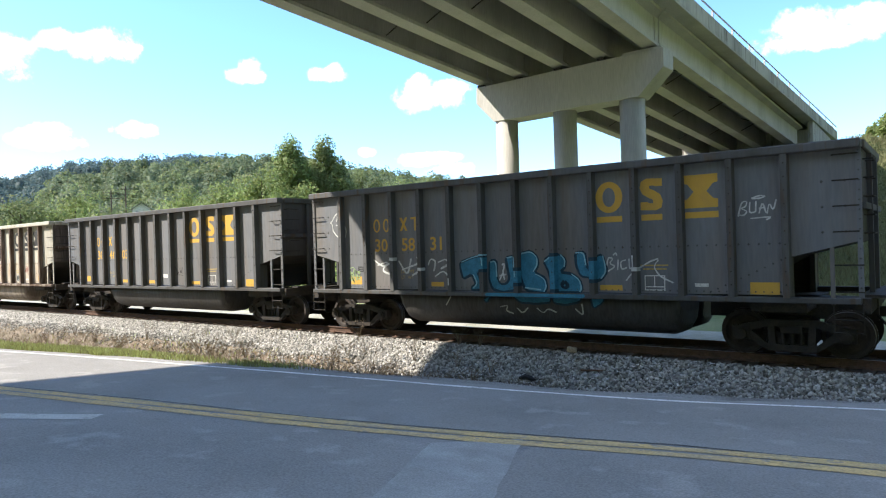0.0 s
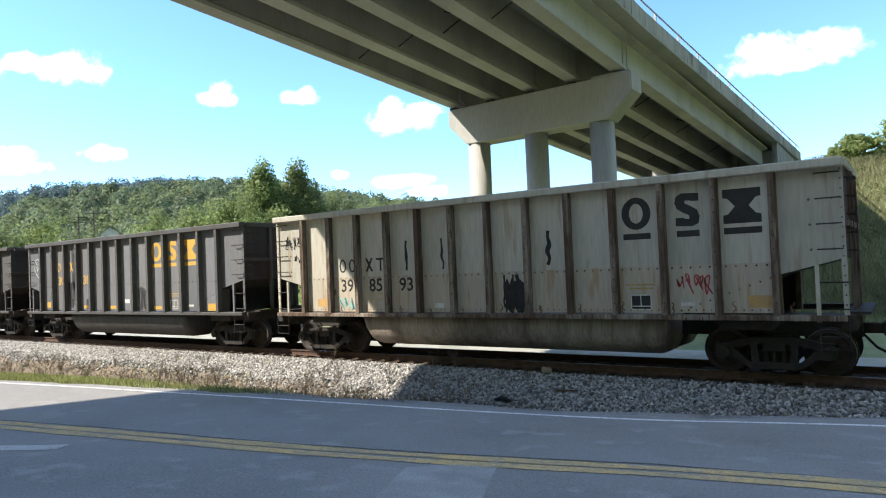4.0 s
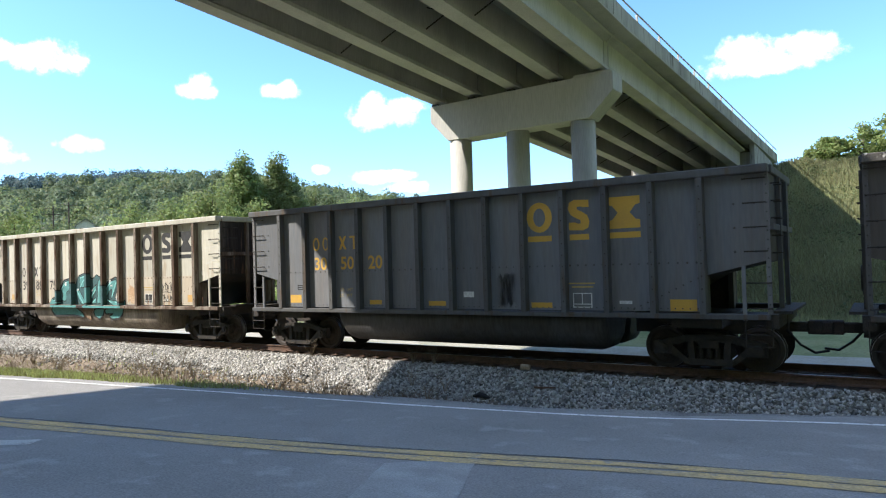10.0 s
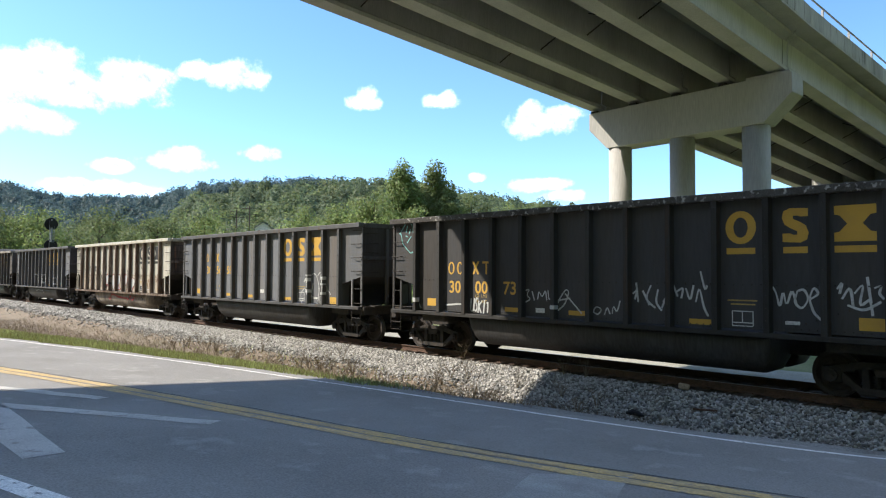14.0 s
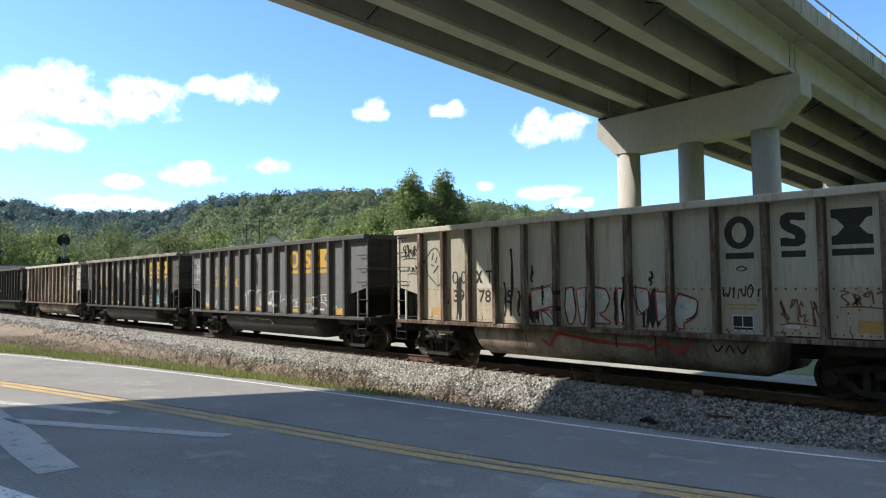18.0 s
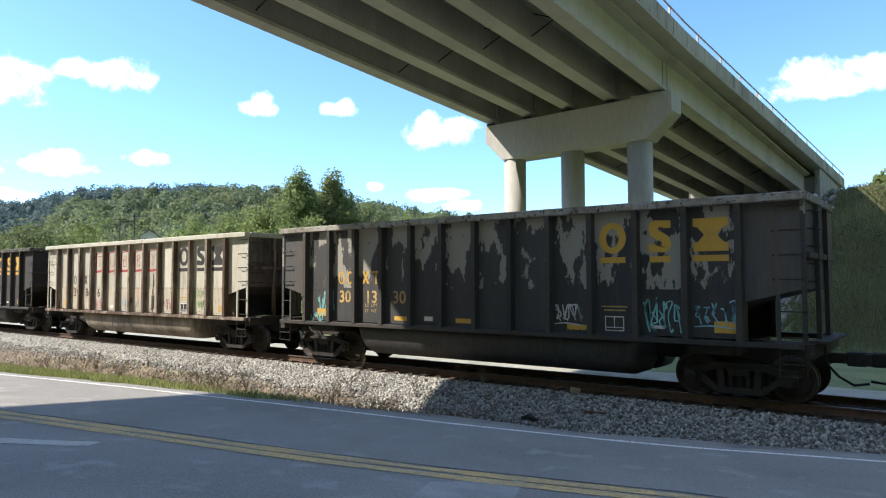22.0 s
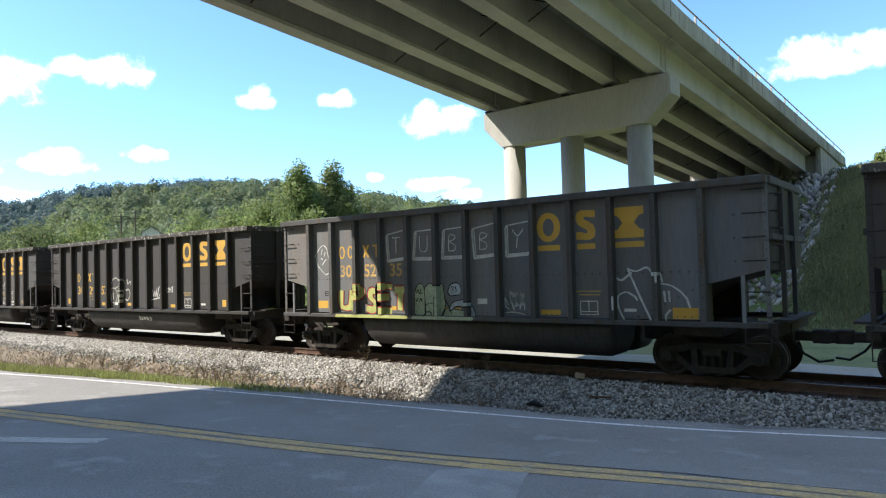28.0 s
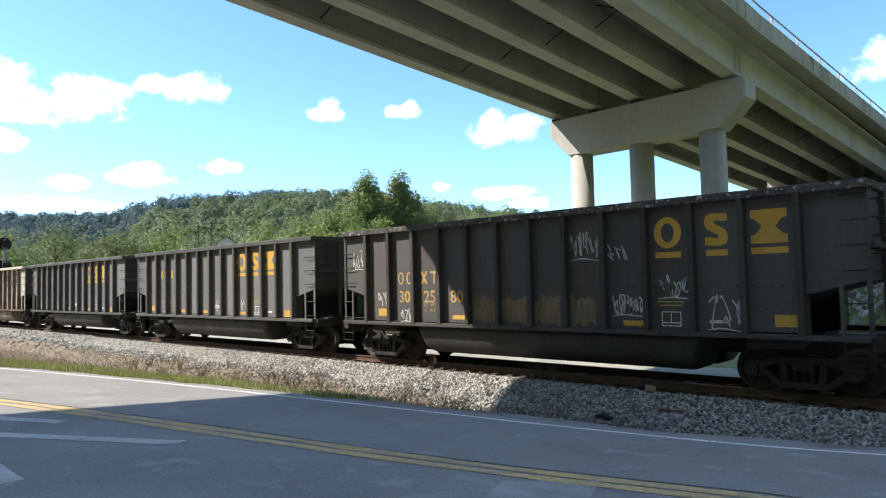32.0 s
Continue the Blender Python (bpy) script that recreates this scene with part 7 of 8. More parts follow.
    strokes(c, "aqua", 0.045, [[(-2.56, 1.41), (-2.19, 1.46)],
                [(-1.97, 1.86), (-1.77, 2.04), (-1.51, 2.15)],
                [(-1.41, 1.9), (-1.28, 2)],
                [(-1.32, 1.74), (-1.19, 1.31)],
                [(-0.59, 1.94), (-0.41, 2.18), (-0.13, 2.28)],
                [(-0.61, 2.29), (-0.3, 2.35)],
                [(-0.87, 1.85), (-0.4, 1.3)],
                [(0, 1.94), (0.05, 1.33)],
                [(0.17, 1.57), (0.47, 1.85)],
                [(0.6, 1.34), (0.66, 2.07)],
                [(1.16, 1.85), (1.33, 2.03), (1.53, 2.12)],
                [(1.51, 1.56), (1.8, 2.11)],
                [(1.21, 1.47), (1.51, 1.34)],
                [(1.71, 1.37), (1.94, 1.35), (2.05, 1.25)],
                [(0.23, 1.34), (0.49, 1.49)]], Y_MARK - 0.016)
    strokes(c, "white", 0.12, [[(-1.64, 2.15), (-1.64, 2.07)],
                [(-1.64, 2.1), (-1.62, 2.01)],
                [(1.4, 2.2), (1.4, 2.12)],
                [(1.4, 2.15), (1.41, 2.04)],
                [(0.21, 1.84), (0.23, 1.78)],
                [(-0.76, 1.88), (-0.75, 1.81)],
                [(1.5, 2.01), (1.51, 1.96)]], Y_MARK - 0.018)
    strokes(c, "white", 0.035, [[(-2.44, 1.37), (-2.32, 1.58)],
                [(-2.37, 1.37), (-2.28, 1.52)],
                [(1.83, 1.43), (1.98, 1.64)],
                [(1.77, 1.45), (1.87, 1.59)]], Y_MARK - 0.018)
    poly_paint(c, [[(-0.63, 1.03), (0.13, 1.08), (-0.09, 0.9), (-0, 0.66), (-0.33, 0.79)]], "ghost", "rust", 0.03, -1.525, lift=0.006)
    stain(c, 2.5, 1.3, 0.6, 0.7, 75, "blush")
    tag(c, 4.5, 1.75, 0.55, 0.34, 76, "black", 4, 0.025)
    tag(c, 4.55, 1.42, 0.5, 0.24, 77, "black", 4, 0.025)
    tag(c, -7.2, 3.2, 0.6, 0.45, 78, "pale", 3)
    c = T[8]
    strokes(c, "white", 0.04, [[(-2.11, 1.97), (-1.91, 2.02), (-2.03, 1.86), (-1.88, 1.75), (-2.07, 1.66)],
                [(-1.84, 1.97), (-1.76, 1.72)],
                [(-1.65, 1.75), (-1.61, 1.99), (-1.5, 1.79), (-1.39, 2.03), (-1.35, 1.73)],
                [(-1.31, 2), (-1.28, 1.71), (-1.13, 1.95)],
                [(-1.08, 1.55), (-0.77, 2.04), (-0.63, 2), (-0.77, 1.64), (-1.04, 1.45)],
                [(-0.77, 1.93), (-0.26, 1.44)],
                [(-1.02, 1.74), (-0.6, 1.81)],
                [(0.08, 1.5), (0.16, 1.64), (0.34, 1.57), (0.21, 1.42), (0.08, 1.5)],
                [(0.4, 1.43), (0.48, 1.65), (0.56, 1.46)],
                [(0.62, 1.47), (0.65, 1.69), (0.75, 1.49), (0.84, 1.8)]])
    strokes(c, "white", 0.05, [[(1.18, 1.97), (1.3, 2.08), (1.23, 1.84)],
                [(1.27, 2.24), (1.32, 1.78)],
                [(1.44, 2.05), (1.61, 1.72)],
                [(1.65, 2.18), (1.5, 1.85), (1.76, 1.66)],
                [(1.83, 2.09), (1.76, 1.79), (1.92, 1.6)],
                [(1.95, 1.8), (2.04, 1.93), (1.92, 1.67)],
                [(2.2, 2.19), (2.31, 1.94)],
                [(2.26, 2.03), (2.45, 2.16), (2.39, 1.9)],
                [(2.5, 2.13), (2.6, 1.82), (2.68, 2.2)],
                [(2.73, 1.83), (2.81, 2.2), (2.91, 1.71), (3.01, 1.53)],
                [(2.84, 2.51), (2.94, 2.08), (2.99, 2.2)]])
    strokes(c, "white", 0.05, [[(4.36, 2.19), (4.43, 2.06), (4.49, 1.74), (4.56, 2.15), (4.62, 1.78), (4.73, 2.18), (4.81, 1.84)],
                [(4.83, 2.12), (4.76, 1.89), (4.91, 1.75), (5.04, 1.96), (4.96, 2.16), (4.83, 2.12)],
                [(5.06, 1.96), (5.23, 2.07), (5.13, 2.21), (5.04, 1.98), (5.12, 1.69), (5.27, 1.55)]])
    strokes(c, "white", 0.05, [[(5.54, 2.17), (5.64, 2.32), (5.58, 2.08)],
                [(5.62, 1.98), (5.77, 2.25), (5.81, 1.82)],
                [(5.83, 2.09), (6, 2.31), (5.9, 1.83), (6.09, 1.99)],
                [(6.05, 2.41), (6.13, 1.68)],
                [(5.71, 1.87), (5.99, 1.76), (6.27, 1.95)],
                [(6.16, 2.2), (6.29, 2.26), (6.23, 2.1), (6.32, 2)]])
    strokes(c, "white", 0.05, [[(-5.12, 1.48), (-4.36, 1.54)],
                [(-4.46, 1.87), (-4.46, 1.28)],
                [(-6.53, 1.78), (-6.26, 1.34)]])
    pen_word(c, "USKIT", -4.12, 1.32, 0.76, 0.32, "white", 0.05, 0.1, 4)
    loop_face(c, -6.9, 3.63, "aqua", 1.1)
    c = T[9]
    strokes(c, "white", 0.04, [[(3.6, 2.07), (3.71, 2.24), (3.96, 2.33), (4.04, 2.34), (4.0, 1.85)],
                [(4.0, 1.85), (3.97, 2.1), (4.07, 2.32), (4.24, 2.41), (4.4, 2.37), (4.55, 2.14), (4.63, 1.77), (4.56, 1.36)],
                [(4.51, 2.3), (4.64, 2.43), (4.78, 2.44), (4.94, 2.35), (5.02, 2.19), (5.0, 1.98)],
                [(4.68, 2.03), (4.91, 2.05), (5.09, 1.96), (5.16, 1.79), (4.96, 1.63)],
                [(4.97, 1.67), (5.21, 1.79), (5.37, 1.63)],
                [(3.84, 2.02), (4.1, 1.57), (4.22, 2.04)],
                [(3.39, 1.59), (3.41, 1.66), (3.62, 1.84), (3.75, 1.82), (3.94, 1.84), (4.07, 1.61)],
                [(3.42, 1.38), (3.42, 1.3), (3.52, 1.21), (3.73, 1.22)],
                [(3.97, 1.65), (3.95, 1.37)], [(4.08, 1.52), (4.28, 1.51)], [(4.11, 1.6), (4.16, 1.24)],
                [(4.58, 1.84), (4.66, 1.84)], [(4.48, 1.29), (4.61, 1.18), (4.71, 1.2)], [(4.69, 1.57), (4.71, 1.26)]])
    c = T[10]
    tag(c, -7.35, 3.25, 0.85, 0.45, 101, "black", 5)
    tag(c, -7.1, 2.75, 0.5, 0.3, 102, "black", 3)
    loop_face(c, -5.85, 3.0, "black", 1.3)
    poly_paint(c, [[(-1.98, 2.19), (-1.3, 2.31), (-1.13, 1.82), (-1.6, 1.69), (-1.95, 1.62)],
                   [(-1.66, 1.63), (-1.32, 1.7), (-1.18, 1.3), (-1.52, 1.24)],
                   [(-0.81, 2.26), (-0.59, 2.29), (-0.5, 1.68), (-0.6, 1.36), (-0.73, 1.32), (-0.86, 1.75)],
                   [(-0.49, 2.23), (-0.18, 2.29), (-0.24, 1.33), (-0.37, 1.37), (-0.43, 1.76)],
                   [(0.02, 2.29), (0.43, 2.23), (0.51, 1.91), (0.34, 1.67), (0.17, 1.63), (0.57, 1.39), (0, 1.38)]], "white", "red", 0.045)
    poly_paint(c, [[(0.71, 2.26), (0.99, 2.23), (0.99, 1.42), (0.73, 1.4)],
                   [(1.14, 2.29), (1.56, 2.23), (1.57, 1.8), (1.27, 1.59)],
                   [(1.73, 2.19), (2.09, 2.15), (2, 1.61), (1.78, 1.45)],
                   [(2.29, 2.13), (2.78, 1.98), (2.71, 1.63), (2.54, 1.52), (2.41, 1.46), (2.43, 1.34), (2.27, 1.34), (2.14, 1.61)]], "white", "red", 0.045)
    strokes(c, "soot", 0.03, [[(-1.98, 2.24), (-1.59, 2.3), (-1.12, 2.37), (-1.03, 1.97), (-1.14, 1.3), (-1.41, 1.59), (-1.7, 1.69)],
                [(-0.81, 2.29), (-0.86, 1.75), (-0.73, 1.29), (-0.55, 1.37), (-0.47, 1.76), (-0.58, 2.31)],
                [(-0.18, 2.3), (-0.16, 1.76), (-0.27, 1.29)],
                [(0.06, 2.3), (0.39, 2.26), (0.54, 1.98), (0.37, 1.7)],
                [(0.68, 2.29), (0.7, 1.33)],
                [(2.29, 2.15), (2.8, 2.01), (2.71, 1.63), (2.48, 1.55)],
                [(1.23, 2.33), (1.25, 1.79), (1.42, 1.62)]], Y_MARK - 0.014)
    strokes(c, "red", 0.11, [[(-1.68, 0.9), (-1.4, 0.69), (-1.2, 1.1), (-0.93, 1.05), (-0.4, 0.99), (0.1, 0.92), (0.75, 0.89), (1.36, 0.89), (1.5, 0.8), (1.72, 0.92), (1.87, 1.05), (2.01, 0.89), (2.21, 0.78), (2.42, 0.91), (2.52, 1.06)]], -1.525)
    strokes(c, "soot", 0.04, [[(3.04, 1.02), (3.13, 0.84), (3.26, 1.01)],
                [(3.32, 0.85), (3.41, 1.06), (3.5, 0.85)],
                [(3.57, 1.02), (3.68, 0.82), (3.81, 1.04)],
                [(-2.26, 1.02), (-2.19, 0.69)],
                [(0.6, 1.15), (0.62, 0.81)],
                [(1.66, 1.2), (1.67, 0.65)]], -1.525)
    stain(c, 1.5, 1.3, 0.35, 1.02, 108, "black")
    for i, (x, z, h) in enumerate([(-3.2, 1.71, 1.2), (-2.91, 1.47, 0.96), (-2.68, 1.48, 1.89), (-2.41, 1.49, 0.7), (-1.95, 2.42, 0.46), (-1.6, 1.81, 0.53), (0.87, 1.37, 1.16), (1.43, 1.33, 0.8), (1.63, 2.32, 0.33), (0.65, 1.37, 0.82)]):
        drip(c, x, z, h, 200 + i)
    stain(c, -4.86, 1.3, 0.22, 1.35, 106, "soot")
    stain(c, -2.05, 1.3, 0.35, 0.9, 107, "soot")
    pen_word(c, "WINO!", 3.32, 2.01, 0.85, 0.28, "black", 0.035, 0.1, 5)
    strokes(c, "black", 0.03, [[(3.75, 2.72), (3.62, 2.66), (3.75, 2.6), (3.88, 2.66), (3.75, 2.72)]])
    tag(c, 4.5, 1.55, 0.75, 0.5, 109, "rust", 4)
    tag(c, 5.6, 1.9, 0.8, 0.3, 110, "rust", 4)
    c = T[11]
    strokes(c, "white", 0.04, [[(-1.8, 1.9), (-1.66, 2.1), (-1.6, 1.49)],
                [(-1.45, 2.04), (-1.25, 2.11), (-1.1, 1.95), (-1.34, 1.55), (-1.07, 1.6)],
                [(-0.73, 1.28), (-0.83, 1.65), (-0.78, 2.04), (-0.5, 2.23), (-0.16, 2.14), (0, 1.79), (-0.17, 1.43), (-0.44, 1.3)],
                [(-0.44, 1.86), (-0.39, 1.58)],
                [(0.01, 1.95), (0.2, 2.09), (0.32, 1.52)],
                [(0.32, 2.01), (0.49, 2.17), (0.74, 2.07), (0.81, 1.73), (0.67, 1.39)],
                [(0.43, 1.75), (0.58, 1.87), (0.61, 1.61), (0.39, 1.61)],
                [(1.03, 1.43), (0.95, 1.84), (0.99, 2.15), (1.17, 2.23), (1.32, 2.01), (1.27, 1.54), (1.09, 1.24)],
                [(1.36, 1.74), (1.61, 1.85), (1.87, 1.8)],
                [(-1.66, 2.07), (-1.08, 2.22), (-0.74, 2.1)]])
    strokes(c, "white", 0.035, [[(2.06, 2), (2.17, 1.8), (2.04, 1.56)],
                [(2.01, 1.96), (2.25, 2.04), (2.15, 1.81)],
                [(2.22, 1.62), (2.27, 1.88), (2.35, 1.7), (2.45, 1.91), (2.48, 1.62)],
                [(2.54, 1.57), (2.58, 1.86), (2.75, 1.91), (2.77, 1.75), (2.6, 1.7)],
                [(2.2, 1.52), (2.42, 1.57), (2.78, 1.55)]])
    strokes(c, "white", 0.035, [[(3.98, 1.48), (4.1, 1.66), (4.38, 1.76), (4.65, 1.68), (4.8, 1.47)],
                [(4.14, 2), (4.01, 1.91), (4.16, 1.83), (4.04, 1.72)],
                [(4.25, 1.96), (4.22, 1.77)],
                [(4.38, 2.02), (4.34, 1.79), (4.47, 1.81)],
                [(4.53, 1.9), (4.65, 1.97), (4.57, 1.79), (4.72, 1.83)],
                [(4.74, 1.76), (4.77, 1.95), (4.85, 1.79), (4.89, 1.99)],
                [(3.99, 1.94), (4.43, 2.05), (4.87, 2.02)]])
    strokes(c, "white", 0.035, [[(-1.83, 1.03), (-1.4, 0.91), (-0.83, 1.02), (-0.29, 0.92), (0.24, 0.99), (0.57, 0.79)]], -1.525)
    tag(c, 5.0, 1.45, 0.4, 0.2, 115, "aqua", 3, 0.02)
    tag(c, -6.85, 2.75, 0.5, 1.0, 116, "white", 3)
    tag(c, -5.8, 1.5, 0.6, 0.5, 117, "white", 3)
    tag(c, -4.8, 1.35, 0.55, 0.4, 118, "white", 3)
    stain(c, -0.85, 2.3, 0.32, 1.5, 119, "smear")
    c = T[12]
    tag(c, -5.95, 1.6, 0.75, 0.6, 121, "aqua", 4)
    tag(c, 4.4, 1.35, 0.85, 0.75, 122, "aqua", 5)
    tag(c, 5.5, 1.55, 0.85, 0.5, 123, "sky", 5)
    tag(c, 2.25, 1.5, 0.75, 0.45, 124, "white", 4)
    tag(c, -6.3, 1.25, 0.6, 0.3, 125, "aqua", 3)
    c = T[13]
    boxed_word(c, "TUBBY", -2.68, 3.35, 1.07, 0.92, "red", 131)
    for i, x in enumerate((-2.45, -2.4, 1.6, 1.62)):
        drip(c, x, 1.4 + 0.6 * (i % 2), 0.8, 300 + i)
    stain(c, 1.5, 1.3, 0.22, 0.7, 138, "black")
    tag(c, -3.2, 1.4, 0.7, 0.4, 132, "pink", 3)
    tag(c, -0.9, 1.35, 0.8, 0.6, 133, "pale_blue", 4)
    tag(c, 0.25, 1.35, 0.75, 0.5, 134, "pale", 4)
    tag(c, 2.3, 1.4, 0.8, 0.45, 135, "pink", 4)
    tag(c, 4.35, 1.9, 0.75, 0.35, 136, "green", 5)
    tag(c, 4.35, 1.5, 0.75, 0.35, 137, "green", 5)
    loop_face(c, -6.95, 3.46, "black", 0.9, 0.025)
    for i in range(4):
        drip(c, -1.5 + i * 0.5, 0.5, 0.45, 310 + i)
    c = T[14]
    strokes(c, "white", 0.045, [[(-1.31, 2.17), (-1.51, 2.28), (-1.75, 2.17), (-1.89, 1.83), (-1.8, 1.54), (-1.55, 1.43)],
                [(-1.57, 2.08), (-1.47, 1.94), (-1.33, 2.09), (-1.36, 2.26)],
                [(-1.48, 1.72), (-1.62, 1.81), (-1.51, 1.93), (-1.32, 1.91), (-1.24, 1.72), (-1.42, 1.5)],
                [(-1.31, 2.21), (-1.12, 2.25), (-1.03, 2.05), (-1.01, 1.63)],
                [(-1.08, 1.5), (-1.27, 1.54)],
                [(-1.19, 1.94), (-1.07, 1.93)]])
    pen_word(c, "HIWAY", -0.86, 1.69, 0.63, 0.33, "white", 0.04, 0.12, 1406)
    strokes(c, "white", 0.04, [[(-0.56, 1.61), (-0.36, 1.63), (-0.21, 1.49)]])
    pen_word(c, "HIWAY", 0.21, 1.7, 0.57, 0.33, "white", 0.04, 0.12, 1520)
    strokes(c, "white", 0.04, [[(0.51, 1.62), (0.71, 1.64), (0.86, 1.5)]])
    tag(c, 1.6, 1.45, 0.8, 0.35, 143, "white", 5)
    tag(c, -5.1, 1.35, 0.6, 0.3, 144, "white", 4)
    c = T[15]
    sill_paint(c, -4.81, -1.97, "lime")
    sill_paint(c, -1.81, 0.24, "mint")
    boxed_word(c, "TUBBY", -2.45, 3.2, 1.0, 0.9, "white", 151)
    for key, thick, lift in (("soot", 0.3, 0.0), ("red", 0.26, 0.002), ("lime", 0.19, 0.004)):
        pen_word(c, "UPSET", -4.74, 1.41, 2.69, 0.72, key, thick, 0.06, 9, Y_MARK - lift)
    poly_paint(c, [[(-1.83, 1.9), (-1.71, 2.11), (-1.55, 2.13), (-1.45, 1.96), (-1.46, 1.51), (-1.47, 1.25), (-1.84, 1.26)],
                   [(-1.48, 1.99), (-1.34, 2.13), (-1.16, 2.11), (-1.14, 1.91), (-1.03, 2.07), (-0.83, 2.13), (-0.79, 1.8), (-0.74, 1.53), (-0.92, 1.2), (-1.45, 1.23), (-1.44, 1.57)],
                   [(-0.88, 1.21), (-0.74, 1.47), (-0.03, 1.39), (-0.05, 1.2)]], "mint", "soot", 0.035)
    poly_paint(c, [[(-0.68, 1.89), (-0.58, 2.1), (-0.38, 2.15), (-0.24, 2.07), (-0.22, 1.83), (-0.59, 1.78)],
                   [(-0.65, 1.45), (-0.5, 1.64), (-0.11, 1.7), (0.07, 1.6), (-0.03, 1.47), (-0.4, 1.52), (-0.6, 1.37)],
                   [(0.02, 1.58), (0.16, 1.5), (0.22, 1.29), (0.19, 1.16), (-0.2, 1.17), (-0.02, 1.22), (0.06, 1.34)]], "pale_blue", "soot", 0.035, lift=0.005)
    strokes(c, "soot", 0.03, [[(-1.78, 1.99), (-1.74, 1.84), (-1.69, 1.99), (-1.65, 1.84)],
                [(-1.59, 1.97), (-1.63, 1.86), (-1.55, 1.86)],
                [(-1.77, 1.73), (-1.75, 1.62), (-1.68, 1.73)],
                [(-1.64, 1.62), (-1.59, 1.75), (-1.55, 1.62)],
                [(-0.56, 2.02), (-0.46, 2.04), (-0.51, 1.91)],
                [(-0.41, 2.04), (-0.37, 1.91)],
                [(-1.46, 1.51), (-1.25, 1.63), (-1.05, 1.46), (-1.08, 1.24)],
                [(-1.47, 1.34), (-1.26, 1.37), (-1.21, 1.24)],
                [(-1.16, 2.07), (-1.13, 1.79), (-1.04, 1.52)],
                [(-0.82, 2.07), (-0.77, 1.74), (-0.65, 1.53), (-0.55, 1.32)]], Y_MARK - 0.014)
    tag(c, 1.1, 1.4, 0.6, 0.55, 154, "white", 4)
    strokes(c, "white", 0.05, [[(4.27, 1.19), (4.1, 1.52), (4.08, 1.78), (4.29, 1.9), (4.5, 1.78), (4.55, 1.69)],
                [(4.09, 2.19), (4.2, 2.12), (4.44, 2.31)],
                [(4.36, 2.37), (4.58, 1.84), (4.87, 1.2)],
                [(4.34, 2.4), (4.53, 2.31), (4.83, 2.45), (4.97, 2.08)],
                [(4.91, 2.23), (5.07, 2.3), (5.12, 2.08)],
                [(5.03, 2.06), (5.33, 2.02), (5.62, 1.78), (5.69, 1.54)],
                [(5.15, 1.9), (5.17, 1.66)],
                [(5.25, 1.9), (5.27, 1.66)],
                [(5.18, 1.23), (5.16, 1.38), (5.29, 1.5)]])
    loop_face(c, -5.48, 2.94, "white", 1.0)
    c = T[16]
    strokes(c, "pale", 0.055, [[(-2.06, 2.06), (-2.02, 1.78), (-1.95, 1.55)],
                [(-2.02, 2.25), (-1.87, 2.49), (-1.57, 2.56), (-1.37, 2.4), (-1.41, 2.17), (-1.67, 2.1)],
                [(-2.12, 1.94), (-1.98, 2.13), (-1.61, 2.1), (-1.46, 1.79), (-1.62, 1.48), (-1.95, 1.5), (-2.11, 1.78), (-2.12, 1.94)],
                [(-1.84, 1.94), (-1.82, 1.63)],
                [(-1.19, 1.64), (-0.84, 2.07), (-0.87, 2.4), (-1.14, 2.48)],
                [(-1.14, 2.02), (-0.88, 1.95), (-1.1, 1.52)],
                [(-0.8, 2.02), (-0.52, 2.07), (-0.43, 1.8), (-0.62, 1.58), (-0.85, 1.65)],
                [(-0.76, 2.4), (-0.61, 2.47), (-0.68, 2.25), (-0.46, 2.37)],
                [(-0.39, 2.22), (-0.42, 2.43), (-0.28, 2.25), (-0.24, 2.45)]])
    strokes(c, "white", 0.05, [[(1.29, 2.03), (1.36, 1.69), (1.45, 2.04), (1.52, 1.69), (1.61, 2.08)],
                [(1.63, 1.76), (1.76, 2.17), (1.95, 2.11), (1.91, 1.9), (1.72, 1.76)],
                [(1.2, 1.62), (1.6, 1.69), (1.98, 1.73)]])
    pen_word(c, "CHI", 2.3, 1.91, 0.5, 0.2, "white", 0.045, 0.1, 7)
    tag(c, 0.2, 0.8, 1.0, 0.15, 164, "pale", 5, 0.02)
    c = T[17]
    tag(c, -7.2, 2.95, 0.7, 0.6, 171, "white", 4)
    tag(c, 1.2, 2.95, 0.85, 0.7, 172, "white", 5)
    tag(c, 2.2, 2.85, 0.55, 0.4, 173, "white", 3)
    tag(c, 2.3, 1.6, 0.85, 0.45, 174, "white", 5)
    tag(c, 3.45, 2.0, 0.9, 0.5, 175, "white", 5)
    tag(c, 4.55, 1.35, 0.75, 0.7, 176, "white", 3)
    tag(c, -5.95, 1.6, 0.6, 0.6, 177, "white", 3)
    tag(c, -4.95, 1.3, 0.65, 0.4, 178, "white", 4)
    for i in range(4):
        stain(c, -2.0 + i * 1.0, 1.25, 0.85, 0.85, 180 + i, "ghost")
    for i, c in enumerate(T[18:]):
        tag(c, -4.6, 1.4, 0.8, 0.5, 190 + i, "pale", 4)
        tag(c, 0.3 + i % 3, 1.4, 0.8, 0.5, 200 + i, "pale", 4)
        if i % 2 == 0:
            tag(c, 2.3, 1.5, 0.7, 0.5, 210 + i, "white", 4)
    # rust and dirt runs on the tan cars
    for k, c in enumerate(T):
        if CARS[k][0] == "tan":
            rng = np.random.RandomState(400 + k)
            for i in range(13):
                x = 1.07 * (i - 6) + rng.uniform(0.1, 0.5)
                drip(c, x, 1.27, rng.uniform(0.12, 0.3), 500 + 20 * k + i, "rust")


decorate()


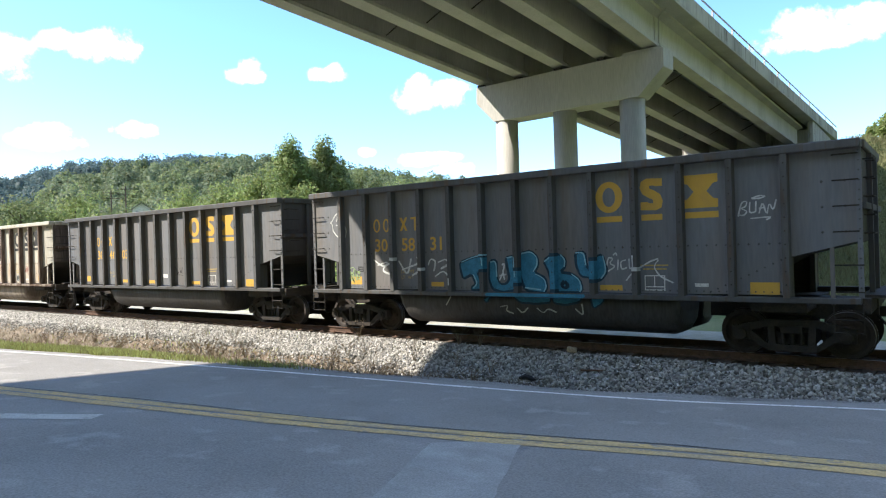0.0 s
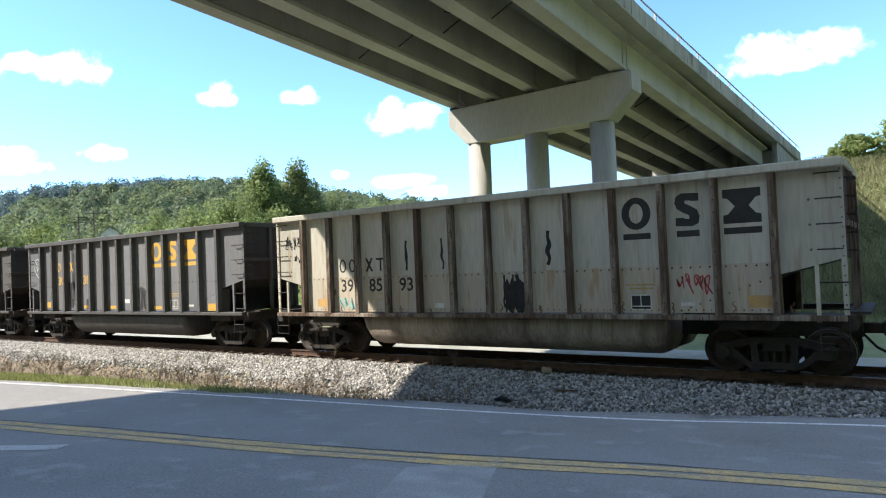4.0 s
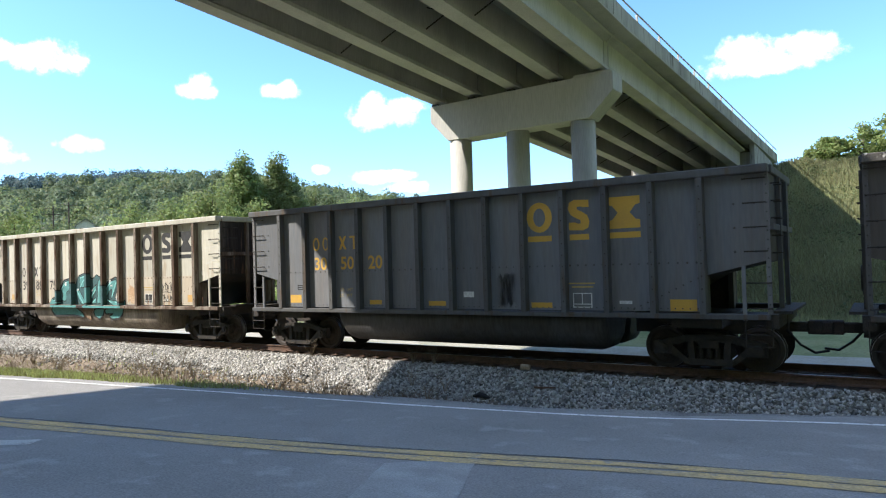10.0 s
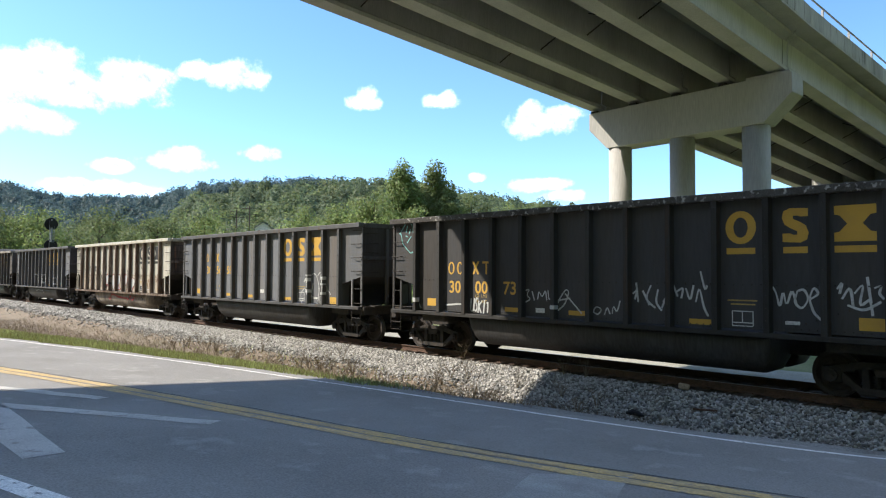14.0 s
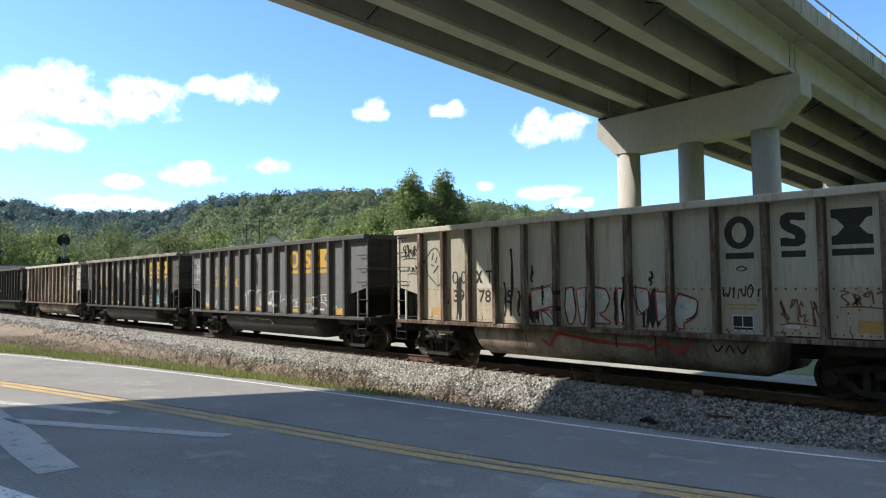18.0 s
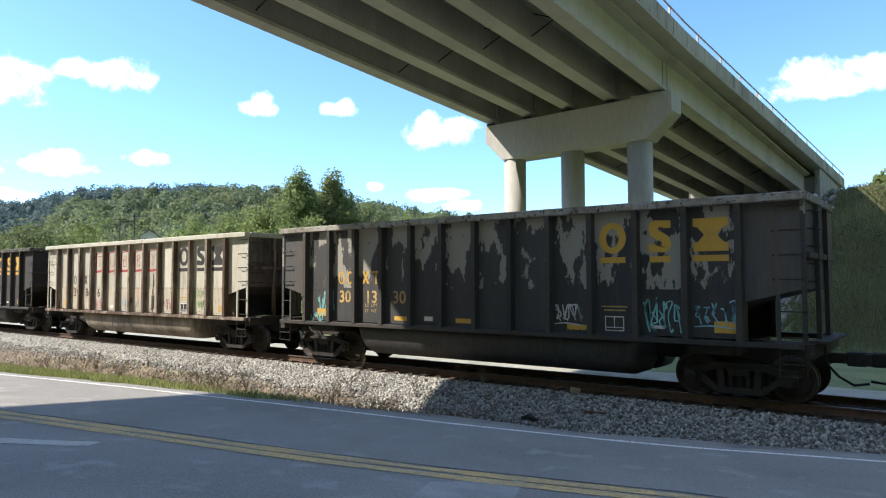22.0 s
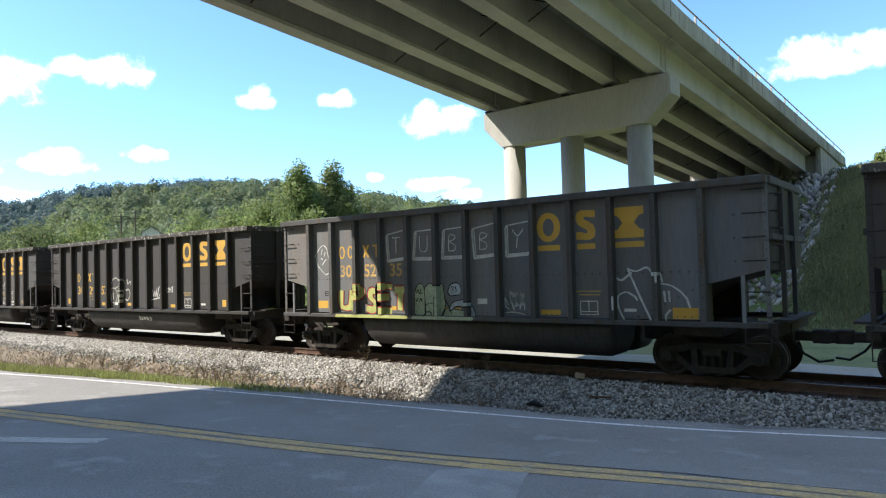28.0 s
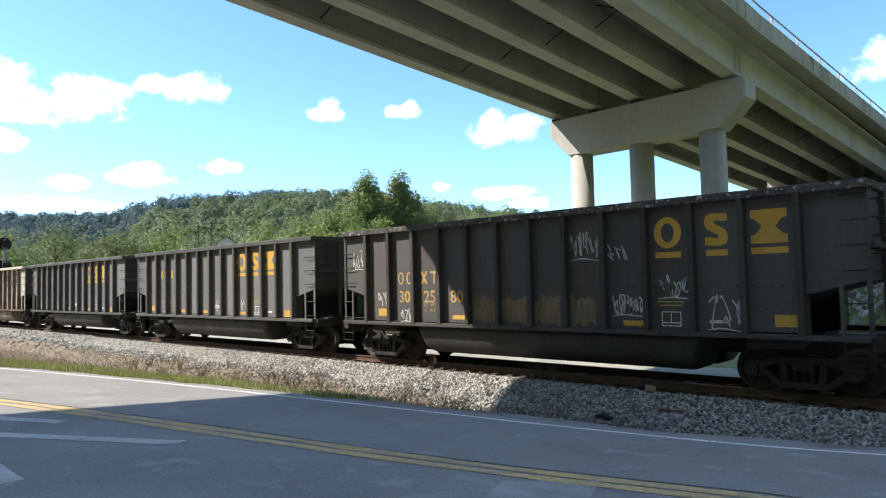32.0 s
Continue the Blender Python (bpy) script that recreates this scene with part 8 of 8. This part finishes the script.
# ---- along the line and beyond ----
def signal_mast():
    x, y = at(75.6, 78)
    s = empty("railway_signal", pose(x, y, float(land(x, y)), 0, 0, -90))
    tagged(s, "black railway colour-light signal with two heads on a grey mast", "railway signal")
    bm = bmesh.new()
    cyl(bm, (0, 0, 0), (0, 0, 8.2), 0.09, 10)
    box(bm, -0.25, 0.25, -0.25, 0.25, -0.3, 0.35)
    part("mast", bm, M["galvanised"], s)
    for z in (5.6, 7.75):
        bm = bmesh.new()
        cyl(bm, (0, -0.16, z), (0, -0.2, z), 0.62, 20)
        h = part("signal_head", bm, M["black_paint"], s, "round black backboard")
        bm = bmesh.new()
        cyl(bm, (0, -0.2, z), (0, -0.5, z), 0.16, 12)
        part("hood", bm, M["black_paint"], h)
        bm = bmesh.new()
        box(bm, -0.2, 0.2, -0.16, 0.2, z - 0.35, z + 0.35)
        part("lamp_case", bm, M["black_paint"], h)
    bm = bmesh.new()
    for k in (-0.2, 0.2):
        box(bm, k - 0.02, k + 0.02, 0.1, 0.14, 0.2, 7.6)
    for i in range(22):
        box(bm, -0.2, 0.2, 0.11, 0.13, 0.5 + i * 0.32, 0.53 + i * 0.32)
    part("ladder", bm, M["galvanised"], s)


def house():
    x, y = at(60.4, 91)
    z = 1.6 + 91 * math.tan(radians(4.0)) - 2.07
    h = empty("house", pose(x, y, z, 0, 0, 55) @ Matrix.Scale(0.45, 4))
    tagged(h, "small white gabled house with a grey roof among trees", "house")
    bm = bmesh.new()
    prism(bm, [(-2.2, -13), (2.2, -13), (2.2, 2.9), (0, 4.4), (-2.2, 2.9)], "y", -4, 4)
    part("wall", bm, M["house_white"], h)
    for s in (-1, 1):
        bm = bmesh.new()
        prism(bm, [(0, 4.42), (0, 4.6), (s * 2.6, 2.85), (s * 2.6, 2.67)], "y", -4.3, 4.3)
        part("roof", bm, M["roof_grey"], h)
    for u in (-1, 1):
        part("window", rbox(u - 0.4, u + 0.4, -4.06, -3.98, 1.0, 2.2, 0.01), M["black_paint"], h)


def utility_pole(az, r, top_el, seed):
    x, y = at(az, r)
    z = float(land(x, y))
    top = 1.6 + r * math.tan(radians(top_el)) - z
    p = empty("utility_pole", pose(x, y, z, 0, 0, az + seed * 7))
    tagged(p, "weathered wooden utility pole with crossarms", "utility pole", group="utility poles")
    bm = bmesh.new()
    tube(bm, [(0, 0, -0.5), (0, 0, top)], [0.17, 0.11], 8)
    part("pole", bm, M["bark"], p)
    for d in (0.4, 1.3):
        part("crossarm", rbox(-1.2, 1.2, -0.06, 0.06, top - d - 0.1, top - d, 0.01), M["bark"], p)
    for u in (-1.1, -0.5, 0.5, 1.1):
        bm = bmesh.new()
        cyl(bm, (u, 0, top - 0.4), (u, 0, top - 0.22), 0.045, 8)
        part("insulator", bm, M["roof_grey"], p)


def long_shed():
    x, y = at(82, 100)
    s = empty("long_shed", pose(x, y, -2.5, 0, 0, 82))
    tagged(s, "long low shed with a dark grey metal roof", "shed")
    part("wall", rbox(-10, 10, -4, 4, 0, 5.4, 0.05), M["dark_steel"], s)
    bm = bmesh.new()
    prism(bm, [(-4.5, 5.3), (4.5, 5.3), (4.5, 5.6), (0, 6.8), (-4.5, 5.6)], "x", -10.4, 10.4)
    part("roof", bm, M["shed_metal"], s)


signal_mast()
house()
utility_pole(61.6, 120, 5.3, 1)
utility_pole(62.6, 126, 5.0, 2)
long_shed()

# a dark scrap of rubber and a block of wood left beside the track
bm = bmesh.new()
tube(bm, [(-0.34, 0, 0.03), (-0.1, 0.05, 0.09), (0.12, 0.02, 0.06), (0.34, -0.05, 0.03)], [0.05, 0.11, 0.1, 0.04], 7)
tagged(put("rubber_scrap", bm_mesh("rubber_scrap", bm, M["black_paint"]), None, pose(-7.68, 13.26, -1.43, 8, 0, 5) @ Matrix.Scale(0.6, 4)), "black scrap of torn rubber lying on the ballast", "scrap")
tagged(put("wood_block", bm_mesh("wood_block", rbox(-0.12, 0.12, -0.08, 0.08, 0, 0.12, 0.025), mat("pale_wood", (0.42, 0.34, 0.25), 0.9, second=(0.3, 0.24, 0.18))), None, pose(-7.3, 14.7, float(land(-7.3, 14.7)) + 0.06, 5, 8, 25)), "pale block of broken wood beside the rail", "wood block")
bm = bmesh.new()
tube(bm, [(-0.24, 0, 0.0), (0.24, 0.03, 0.01)], 0.025, 6)
tagged(put("iron_bar", bm_mesh("iron_bar", bm, M["rail_side"]), None, pose(-6.44, 13.9, -1.235, 0, 0, 8)), "rusty iron bar lying on the ballast", "iron bar")


# ---- what moves ----
def motions():
    """The train rolls past, its wheels turning."""
    for i, car in enumerate(TRAIN):
        walk(car, [(t, pose(CENTRE[i] + run(t), TRACK_Y, RAIL_Z)) for t, _ in AHEAD])
    first = {}
    steps = 480
    for car in TRAIN:
        for ob in car.children_recursive:
            if ob.name.startswith("wheelset"):
                key = round(ob.location.x, 2)
                if key not in first:
                    walk(ob, [(32 * k / steps, pose(key, 0, 0.458, 0, math.degrees(run(32 * k / steps) / 0.458), 0)) for k in range(steps + 1)])
                    first[key] = ob
                else:
                    ob.rotation_mode = "QUATERNION"
                    ob.animation_data_create()
                    ob.animation_data.action = first[key].animation_data.action
                    ob.animation_data.action_slot = first[key].animation_data.action_slot


motions()
